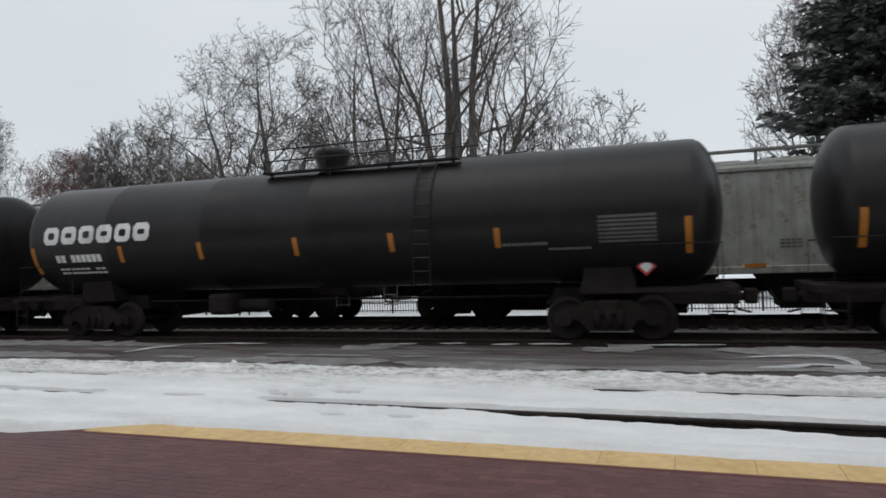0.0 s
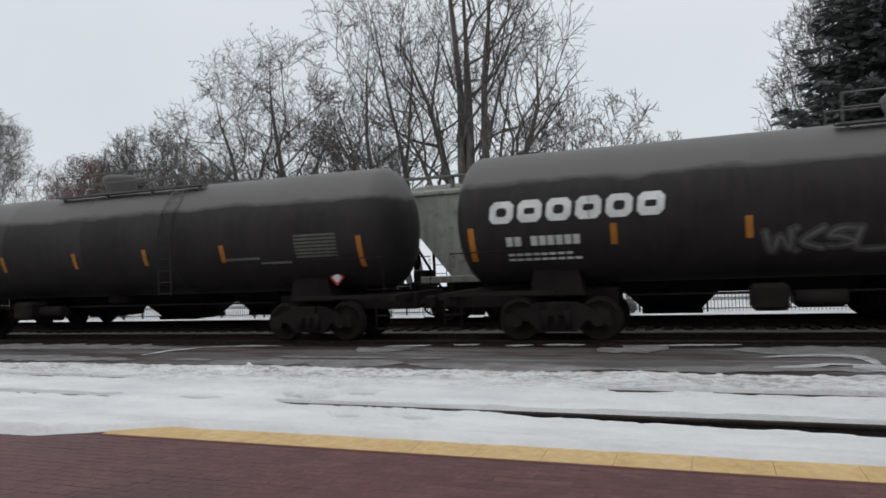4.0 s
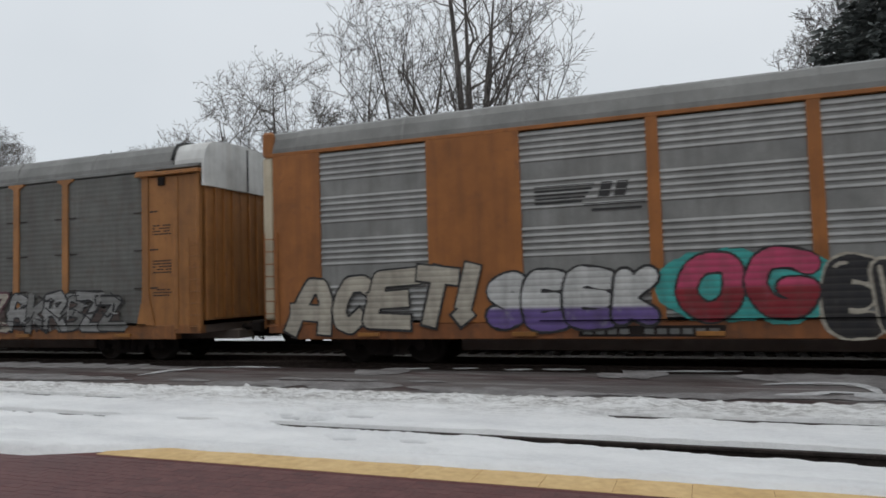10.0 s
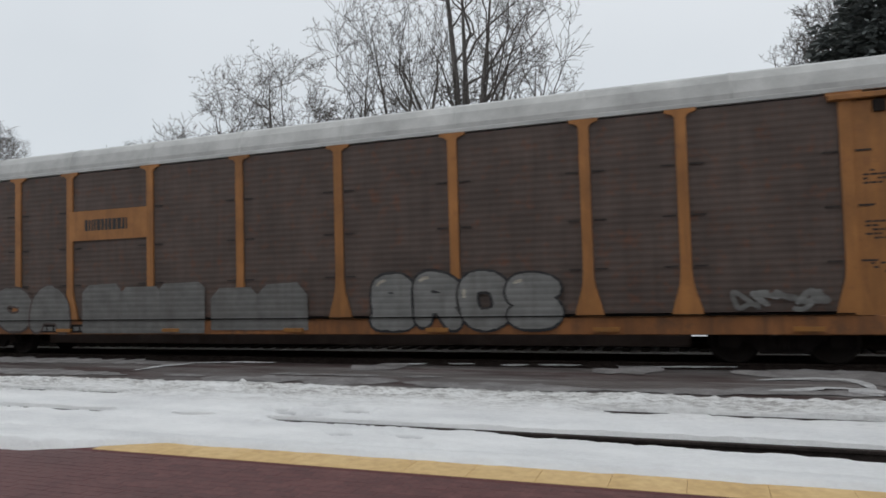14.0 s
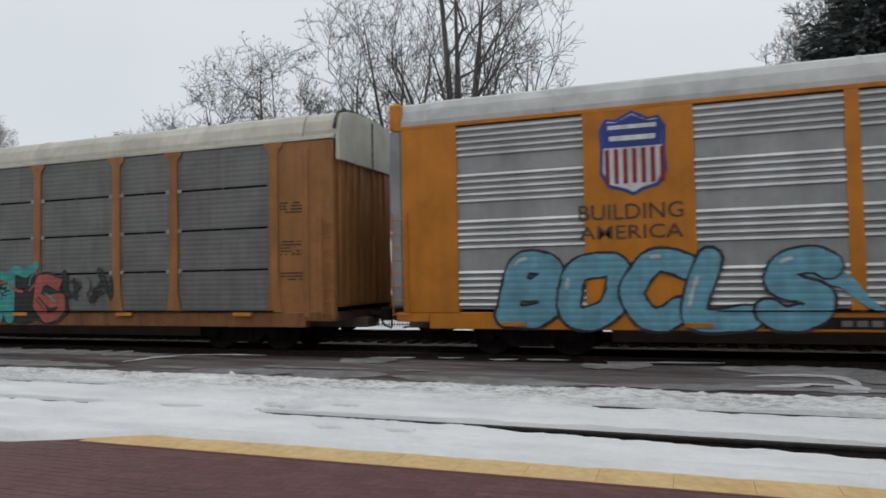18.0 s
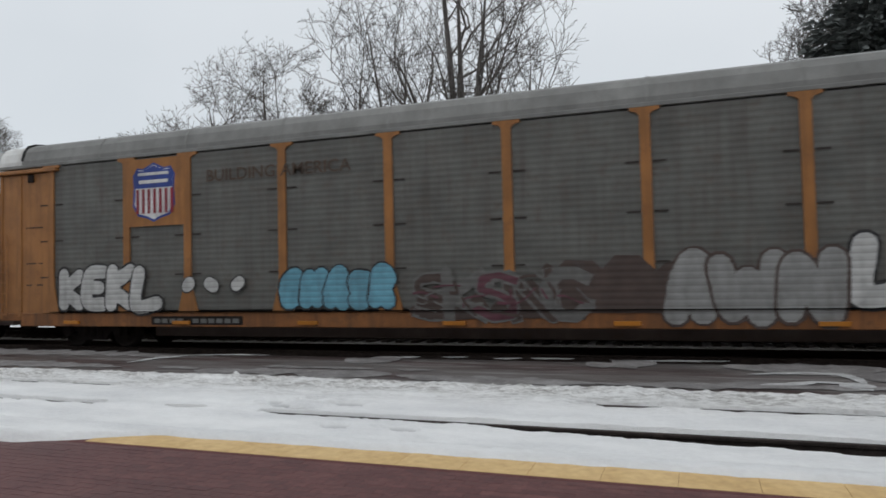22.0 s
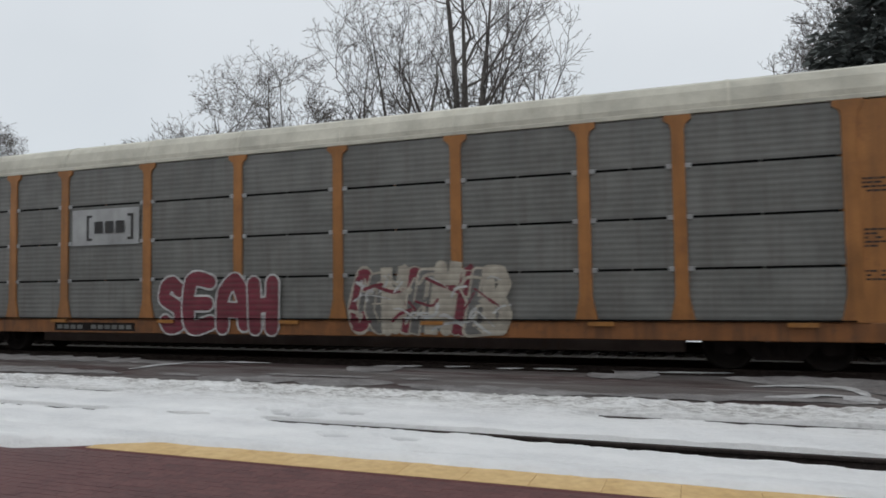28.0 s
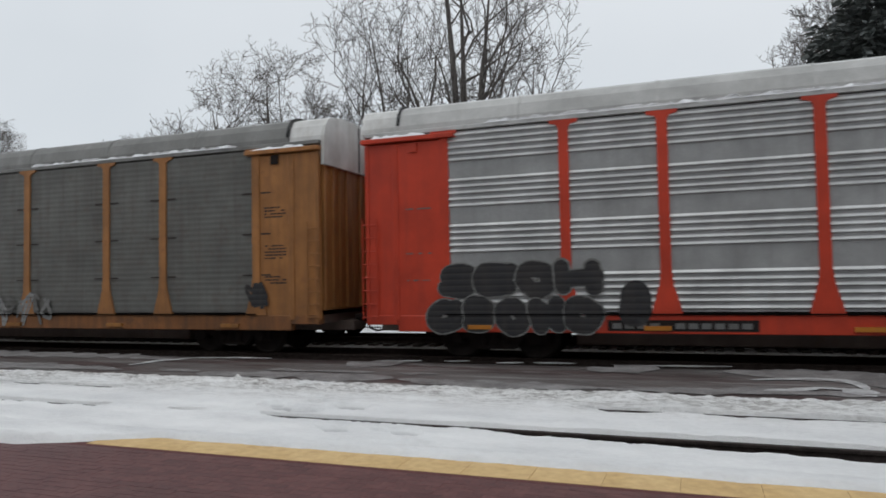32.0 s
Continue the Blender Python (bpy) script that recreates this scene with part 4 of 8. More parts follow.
# the strokes of letter forms in a cell of 1 by 1
FORMS = {
    "A": (((0, 0), (0.08, 0.62), (0.34, 1), (0.66, 1), (0.92, 0.62), (1, 0)), ((0.08, 0.36), (0.92, 0.36))),
    "B": (((0, 0), (0, 1), (0.6, 1), (0.9, 0.8), (0.62, 0.54), (0.08, 0.52)), ((0.62, 0.54), (1, 0.28), (0.66, 0), (0, 0))),
    "C": (((1, 0.84), (0.7, 1), (0.28, 0.97), (0, 0.64), (0, 0.34), (0.28, 0.03), (0.7, 0), (1, 0.16)),),
    "D": (((0, 0), (0, 1), (0.56, 1), (1, 0.66), (1, 0.34), (0.56, 0), (0, 0)),),
    "E": (((1, 1), (0, 1), (0, 0), (1, 0)), ((0, 0.5), (0.8, 0.5))),
    "G": (((1, 0.86), (0.66, 1), (0.24, 0.95), (0, 0.6), (0.02, 0.3), (0.3, 0), (0.76, 0), (1, 0.22), (1, 0.44), (0.55, 0.44)),),
    "H": (((0, 0), (0, 1)), ((1, 0), (1, 1)), ((0, 0.48), (1, 0.48))),
    "I": (((0.5, 0), (0.5, 1)),),
    "K": (((0, 0), (0, 1)), ((0.95, 1), (0.12, 0.5), (1, 0))),
    "L": (((0, 1), (0, 0), (1, 0)),),
    "M": (((0, 0), (0.06, 1), (0.5, 0.42), (0.94, 1), (1, 0)),),
    "N": (((0, 0), (0, 1), (1, 0), (1, 1)),),
    "O": (((0.5, 1), (0.12, 0.88), (0, 0.5), (0.12, 0.12), (0.5, 0), (0.88, 0.12), (1, 0.5), (0.88, 0.88), (0.5, 1)),),
    "P": (((0, 0), (0, 1), (0.66, 1), (1, 0.76), (0.66, 0.48), (0.06, 0.46)),),
    "R": (((0, 0), (0, 1), (0.66, 1), (0.95, 0.77), (0.62, 0.52), (0.08, 0.5)), ((0.5, 0.5), (1, 0))),
    "S": (((1, 0.88), (0.62, 1), (0.14, 0.92), (0.08, 0.66), (0.5, 0.52), (0.94, 0.34), (0.86, 0.08), (0.38, 0), (0, 0.12)),),
    "T": (((0, 1), (1, 1)), ((0.5, 1), (0.5, 0))),
    "U": (((0, 1), (0.02, 0.3), (0.25, 0), (0.75, 0), (0.98, 0.3), (1, 1)),),
    "V": (((0, 1), (0.5, 0), (1, 1)),),
    "W": (((0, 1), (0.22, 0), (0.5, 0.66), (0.78, 0), (1, 1)),),
    "X": (((0, 1), (1, 0)), ((0, 0), (1, 1))),
    "Y": (((0, 1), (0.5, 0.48), (1, 1)), ((0.5, 0.48), (0.5, 0))),
    "Z": (((0, 1), (1, 1), (0, 0), (1, 0)),),
    "!": (((0.6, 1), (0.5, 0.34)), ((0.45, 0.06), (0.44, 0.0))),
    "6": (((0.85, 1), (0.3, 0.86), (0, 0.4), (0.2, 0.04), (0.7, 0), (1, 0.26), (0.74, 0.52), (0.12, 0.42)),),
    ".": (((0.3, 0.5), (0.7, 0.5)),),
    "0": (((0, 0.1), (0, 1), (0.9, 1), (1, 0.9), (1, 0), (0.1, 0), (0, 0.1)),),
    "c": (((1, 0.7), (0.94, 1), (0.14, 1), (0.16, 0.3), (0, 0), (0.6, 0.02)),),
    "s": (((0.95, 0.8), (0.9, 1), (0.06, 1), (0.04, 0.55), (0.92, 0.5), (1, 0.0), (0, 0.02)),),
    "~": (((0, 0.2), (0.3, 0.5), (0.62, 0.28), (1, 0.36)),)}


def rounded(pts, n=5):
    """The same line with its corners drawn round."""
    if len(pts) < 3:
        return list(pts)
    closed = pts[0] == pts[-1]
    out = []
    for k in range(len(pts) - 1):
        p = [pts[k - 1] if k else (pts[-2] if closed else pts[0]), pts[k], pts[k + 1], pts[k + 2] if k + 2 < len(pts) else (pts[1] if closed else pts[-1])]
        for i in range(n):
            t = i / n
            w = (-0.5 * t + t * t - 0.5 * t ** 3, 1 - 2.5 * t * t + 1.5 * t ** 3, 0.5 * t + 2 * t * t - 1.5 * t ** 3, -0.5 * t * t + 0.5 * t ** 3)
            out.append((sum(a * q[0] for a, q in zip(w, p)), sum(a * q[1] for a, q in zip(w, p))))
    return out + [pts[-1]]


def ribbon(bm, pts, r, y, mi, round_ends=True):
    """A flat stroke of paint of half width r along (x, z) points; r may be one width for each point."""
    line = [Vector(p) for p in pts]
    rs = r if isinstance(r, (list, tuple)) else [r] * len(line)
    closed = (line[0] - line[-1]).length < 1e-6
    if not round_ends and not closed:
        d = (line[0] - line[1]).normalized() * rs[0]
        e = (line[-1] - line[-2]).normalized() * rs[-1]
        line = [line[0] + d] + line[1:-1] + [line[-1] + e]
    for k in range(len(line) - 1):      # each stretch and each joint lies a hair above the one before
        p, q = line[k], line[k + 1]
        d = (q - p).normalized()
        n = Vector((-d.y, d.x))
        y -= 0.00001
        ring = (p + n * rs[k], p - n * rs[k], q - n * rs[k + 1], q + n * rs[k + 1])
        bm.faces.new([bm.verts.new((v.x, y, v.y)) for v in ring]).material_index = mi
        if k or closed or round_ends:
            y -= 0.00001
            bm.faces.new([bm.verts.new((p.x + rs[k] * math.cos(0.6283 * i), y, p.y + rs[k] * math.sin(0.6283 * i))) for i in range(10)]).material_index = mi
    if round_ends and not closed:
        p, q = line[-1], rs[-1]
        bm.faces.new([bm.verts.new((p.x + q * math.cos(0.6283 * i), y - 0.00001, p.y + q * math.sin(0.6283 * i))) for i in range(10)]).material_index = mi


def form_lines(ch, x0, x1, z0, z1, pad, lean, soft, warp=None):
    """The strokes of one letter form in its place, with room left for the brush."""
    for s in FORMS[ch]:
        pts = [(x0 + pad + u * (x1 - x0 - 2 * pad) + lean * (v - 0.5) * (z1 - z0), z0 + pad + v * (z1 - z0 - 2 * pad)) for u, v in s]
        if warp:
            pts = [(x + warp.uniform(-0.045, 0.045), z + warp.uniform(-0.045, 0.045)) for x, z in pts]
            if s[0] == s[-1]:
                pts[-1] = pts[0]
        yield rounded(pts) if soft else pts


def lettered(car, text, x0, x1, z0, z1, fill, edge, label, r=0.16, rim=0.05, soft=True, lean=0.06, crowd=1.12, seed=1, shine="", halo="", low="", split=0.0, dy=0.0, grow_to=0.0):
    """Sprayed letters: each a brushed form over its own outline, crowding its neighbours; halo: a cloud of paint behind them all; shine: small glints."""
    rnd = random.Random(seed)
    n = len(text)
    widths = [{"I": 0.5, "!": 0.45, "M": 1.25, "W": 1.25, ".": 0.55}.get(c, 1.0) * rnd.uniform(0.9, 1.1) for c in text]
    total, u = sum(widths), x0
    mats = [spray(fill, COLS[fill], low or None, split), spray(edge, COLS[edge]), spray(shine or edge, COLS[shine or edge])]
    if halo:
        bm = bmesh.new()
        m = 2 + int((x1 - x0) / 0.16)
        line = [(x0 + (x1 - x0) * k / m, max(z0 + 0.3, (z0 + z1) / 2 + rnd.uniform(-0.06, 0.06))) for k in range(m + 1)]
        ribbon(bm, line, [(z1 - z0) * (0.42 + rnd.uniform(0.0, 0.16)) * min(1, 0.6 + 0.12 * min(k, m - k)) for k in range(m + 1)], SIDE - dy, 0)
        part("graffiti_ground", bm, spray(halo, COLS[halo]), car)
    for k, ch in enumerate(text):
        w = (x1 - x0) * widths[k] / total
        c = u + w / 2
        half = w / 2 * crowd
        up = (grow_to * (k / max(1, n - 1))) + rnd.uniform(-0.03, 0.03)
        tilt = lean + rnd.uniform(-0.06, 0.06)
        bm = bmesh.new()
        y = SIDE - dy - 0.003 - 0.0036 * k
        lines = list(form_lines(ch, c - half, c + half, z0 + up, z1 + up, r + rim * 0.5, tilt, soft, rnd))
        for i, pts in enumerate(lines):
            ribbon(bm, pts, r + rim, y - 0.00065 * i, 1, soft)
        for i, pts in enumerate(lines):
            ribbon(bm, pts, [r * rnd.uniform(0.9, 1.06) for _ in pts], y - 0.0014 - 0.00065 * i, 0, soft)
        if shine:
            for pts in lines[:1]:
                q = pts[len(pts) // 5: len(pts) // 5 + 3] if len(pts) > 6 else pts[:2]
                ribbon(bm, [(a - r * 0.35, b + r * 0.3) for a, b in q], r * 0.16, y - 0.0032, 2)
        part("graffiti_letter", bm, mats, car, label)
        u += w


def wild(car, x0, x1, z0, z1, ground, fills, edge, accents, n, label, seed, r=0.12, dy=0.0, peaks=0.35):
    """Wild-style graffiti: a ragged cloud of paint, jagged interlocking forms over it, thin bright strokes and drips."""
    rnd = random.Random(seed)
    y = SIDE - dy
    w, h = x1 - x0, z1 - z0
    names = [ground] + fills + [edge] + accents
    mats = [spray(c, COLS[c]) for c in names]
    bm = bmesh.new()
    steps = max(10, int(w / 0.28))
    top = [z1 - h * (0.22 + peaks * rnd.random()) for _ in range(steps + 1)]
    low = [z0 + h * 0.06 * rnd.random() for _ in range(steps + 1)]
    xs = [x0 + w * k / steps + (rnd.uniform(-0.07, 0.07) if 0 < k < steps else 0) for k in range(steps + 1)]
    cells = [(bm.verts.new((a, y, b)), bm.verts.new((a, y, c))) for a, b, c in zip(xs, low, top)]
    for (a, b), (c, d) in zip(cells, cells[1:]):
        bm.faces.new((a, c, d, b)).material_index = 0
    part("graffiti_ground", bm, mats, car)
    step = w / n
    for k in range(n):
        bm = bmesh.new()
        ch = rnd.choice("AEKRSNBWMZCG")
        c, half = x0 + step * (k + 0.5), step * 0.66
        lines = list(form_lines(ch, c - half, c + half, z0 + 0.02, z1 - h * 0.16 * rnd.random(), r * 0.9, rnd.uniform(-0.16, 0.22), k % 3 == 0, rnd))
        yy = y - 0.003 - 0.0024 * (k % 3) - 0.00001 * k
        tips = [(pts[-1], pts[-2]) for pts in lines]
        for i, pts in enumerate(lines):
            ribbon(bm, pts, r + 0.042, yy - 0.0003 * i, len(fills) + 1, False)
        fill = 1 + k % len(fills)
        for i, pts in enumerate(lines):
            ribbon(bm, pts, [r * rnd.uniform(0.62, 1.15) for _ in pts], yy - 0.0009 - 0.0003 * i, fill, False)
        for i, (a, b) in enumerate(tips):
            d = (Vector(a) - Vector(b)).normalized()
            p, q = Vector(a) + d * r, Vector((-d.y, d.x))
            tri = (p + d * r * 1.5, p + q * r * 1.5, p - q * r * 1.5)
            bm.faces.new([bm.verts.new((t.x, yy - 0.0018 - 0.0001 * i, min(z1, max(z0, t.y)))) for t in tri]).material_index = fill
        part("graffiti_letter", bm, mats, car, label)
    bm = bmesh.new()
    for k in range(n * 5):
        x, z = x0 + w * (k + rnd.random()) / (n * 5), z0 + h * rnd.uniform(0.1, 0.85)
        a, ln = rnd.uniform(-1.5, 1.5), rnd.uniform(0.12, 0.36)
        bend = rnd.uniform(-0.12, 0.12)
        pts = [(x - ln * math.cos(a), z - 0.7 * ln * math.sin(a)), (x + bend, z - bend), (x + ln * math.cos(a), z + 0.7 * ln * math.sin(a))]
        pts = [(p, min(z1, max(z0 + 0.02, q))) for p, q in pts]
        ribbon(bm, rounded(pts, 4), rnd.uniform(0.012, 0.04), y - 0.0125 - 0.0001 * k, len(fills) + 1 + k % (len(accents) + 1))
    tagged(part("sprayed_scrawl", bm, mats, car, label), kind="stuff")


def sprayed_loops(car, x0, x1, z0, z1, cols, label, seed=1, thick=0.022):
    """A tag in one thin wandering line."""
    rnd = random.Random(seed)
    bm = bmesh.new()
    w, h = x1 - x0, z1 - z0
    n = max(3, int(w / 0.3))
    for k in range(n):
        cx = x0 + w * (k + 0.5) / n
        pts = [(cx + w / n * rnd.uniform(-0.7, 0.7), z0 + h * rnd.random()) for _ in range(6)]
        ribbon(bm, rounded(pts, 6), thick * rnd.uniform(0.7, 1.4), SIDE - 0.002 - 0.0006 * k, k % len(cols))
    tagged(part("graffiti", bm, [spray(c, COLS[c]) for c in cols], car, label), kind="stuff")


def buffed(car, x0, x1, z0, z1, col, label, seed=1, n=3):
    """Old graffiti gone over with flat faded blocks, rounded at the top."""
    rnd = random.Random(seed)
    w = (x1 - x0) / n
    for k in range(n):
        bm = bmesh.new()
        a, b = x0 + w * k - 0.05, x0 + w * (k + 1) + 0.05
        t, q = z1 - rnd.uniform(0, 0.25) * (z1 - z0), rnd.uniform(0.1, 0.3)
        rim = [(a, z0), (b, z0), (b + rnd.uniform(-0.05, 0.05), t - q), (b - q, t), (a + q, t + rnd.uniform(-0.05, 0.05)), (a, t - q)]
        bm.faces.new([bm.verts.new((x, SIDE - 0.002 - 0.0008 * k, z)) for x, z in rim])
        part("graffiti_patch", bm, spray(col, COLS[col]), car, label)


def tank_letters(car, text, x0, x1, z0, z1, R, cz, seed):
    """Faint sprayed letters bent round a tank's side; heights run along the shell from its middle."""
    rnd = random.Random(seed)
    w = (x1 - x0) / len(text)
    for k, ch in enumerate(text):
        bm = bmesh.new()
        lines = list(form_lines(ch, x0 + w * k - 0.06, x0 + w * (k + 1) + 0.06, z0, z1, 0.1, rnd.uniform(-0.1, 0.2), True, rnd))
        for i, pts in enumerate(lines):
            ribbon(bm, pts, 0.095, -0.004 - 0.0006 * i, 0)
            ribbon(bm, pts, 0.03, -0.008 - 0.0006 * i, 1)
        for v in bm.verts:
            q, out = v.co.z / R, R - v.co.y
            v.co.y, v.co.z = -out * math.cos(q), cz + out * math.sin(q)
        part("graffiti_letter", bm, [GREY_SCRAWL, PALE_SCRAWL], car, "faint grey sprayed letter on the tank")


tank_label = "black tank car with white block sign and orange reflectors"
tank_car(2.4, tank_label)
tank_car(-17.9, tank_label)
tank_car(-38.02, tank_label, rails=(4.14, 10.6))
tank_car(-58.3, tank_label)
tank_car(-78.5, "black tank car with faint graffiti and a yellow notice", scrawl=2, rails=(7.96, 14.0), paint_mat=PALE_TOP_TANK)
tank_car(-98.55, "plain black tank car with orange reflectors", name_sign=False, paint_mat=PALE_TOP_TANK)
tank_car(-118.6, "plain black tank car with pale guard rails and graffiti", name_sign=False, scrawl=1, dome=1)


# -- closed car carriers --
POSTS = {"S": [2.05, 4.70, 6.66, 9.45, 12.25, 15.02, 17.87, 20.75, 22.64, 25.48],
         "C": [1.98, 4.68, 6.62, 9.47, 12.30, 15.08, 18.00, 20.78, 22.64, 25.60]}
RACK = 27.35
SILL, FLOOR, EAVE = 0.63, 1.01, 5.06
panel_cache, post_cache = {}, {}


def ribbed(width, rows, mat, pitch=0.135, depth=0.012):
    """One ribbed screen panel, its ribs running along the car; rows of it are parted by narrow slits."""
    banded = pitch > 0.16
    key = (round(width, 2), rows, mat.name, pitch)
    if key in panel_cache:
        return panel_cache[key]
    verts, faces = [], []
    gap = 0.02 if rows > 1 else 0
    z, z1 = (gap, (EAVE - FLOOR) / rows - gap) if rows > 1 else (0.05, EAVE - FLOOR - 0.035)
    n = int((z1 - z) / pitch)
    pts = [(z, 0.03), (z, 0.0)]
    if banded:
        for start, count in ((0.012, 6), (0.325, 5), (0.578, 5), (0.832, 5)):
            for k in range(count):
                a = z + start * (z1 - z) + k * 0.138
                d = 1.0 if mat is LIGHT_PANEL else 0.3 if mat is WHITE_PANEL else 0.5
                pts += [(a, 0.0), (a + 0.02, -0.04 * d), (a + 0.035, -0.045 * d), (a + 0.085, 0.0)]
    else:
        for k in range(n):
            a = z + (z1 - z) * k / n
            q = (z1 - z) / n
            pts += [(a + q * 0.15, 0.0), (a + q * 0.36, -depth), (a + q * 0.64, -depth), (a + q * 0.85, 0.0)]
    pts += [(z1, 0.0), (z1, 0.03)]
    for zz, yy in pts:
        verts += [(0, yy, zz), (width, yy, zz)]
    for k in range(len(pts) - 1):
        faces.append((2 * k, 2 * k + 1, 2 * k + 3, 2 * k + 2))
    me = bpy.data.meshes.new("panel")
    me.from_pydata(verts, [], faces)
    me.materials.append(mat)
    if banded:      # crests and shoulders get a brighter colour for the sky light they catch
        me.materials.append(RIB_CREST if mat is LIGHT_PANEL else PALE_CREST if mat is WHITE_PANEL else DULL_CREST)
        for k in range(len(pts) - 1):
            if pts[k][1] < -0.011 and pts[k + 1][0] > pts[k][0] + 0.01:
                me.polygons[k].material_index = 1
    panel_cache[key] = me
    return me


def post_mesh(mat, style):
    key, flare = (mat.name, style), style == "S"
    if key not in post_cache:
        bm = bmesh.new()
        if flare:
            half = [(0.30, FLOOR - 0.02), (0.27, FLOOR + 0.12), (0.13, FLOOR + 0.62), (0.105, FLOOR + 0.9), (0.105, EAVE - 0.16), (0.16, EAVE - 0.10), (0.30, EAVE - 0.06), (0.30, EAVE)]
        elif style == "B":
            half = [(0.13, FLOOR - 0.02), (0.12, EAVE)]
        else:
            half = [(0.24, FLOOR - 0.02), (0.20, FLOOR + 0.15), (0.13, FLOOR + 0.5), (0.12, EAVE - 0.3), (0.15, EAVE - 0.18), (0.26, EAVE - 0.1), (0.26, EAVE)]
        out = half + [(-x, z) for x, z in reversed(half)]
        prism_y(bm, out, -1.630, -1.54)
        bmesh.ops.recalc_face_normals(bm, faces=bm.faces)
        me = bpy.data.meshes.new("post")
        bm.to_mesh(me)
        bm.free()
        me.materials.append(mat)
        post_cache[key] = me
    return post_cache[key]


def flat_piece(name, x0, x1, z0, z1, mat, car, y0=-1.626, y1=-1.54, label="", rivets=False):
    bm = bmesh.new()
    box(bm, x0, x1, y0, y1, z0, z1, 0.006)
    return part(name, bm, mat, car, label)


def bonnet(car, a, mat):
    """A painted steel bonnet that rounds off the roof's corner at the car's end."""
    bm = bmesh.new()
    outer = [(-1.65, 4.58), (-1.65, 5.32), (-1.40, 5.62), (-0.95, 5.80), (0.2, 5.88), (0.2, 4.58)]
    inner = [(-1.65, 4.78), (-1.65, 5.12), (-1.44, 5.26), (-0.95, 5.40), (0.2, 5.46), (0.2, 4.78)]
    rings = [[bm.verts.new((a + dx, p, q)) for p, q in ring] for dx, ring in ((0.06, outer), (-0.16, [(p, (q * 2 + u) / 3) for (p, q), (_, u) in zip(outer, inner)]), (-0.46, inner))]
    bm.faces.new(rings[0])
    bm.faces.new(rings[2][::-1])
    for r0, r1 in zip(rings, rings[1:]):
        for i in range(6):
            bm.faces.new((r0[i], r1[i], r1[(i + 1) % 6], r0[(i + 1) % 6]))
    bmesh.ops.recalc_face_normals(bm, faces=bm.faces[:])
    part("bonnet", bm, mat, car, "orange bonnet over the roof corner")


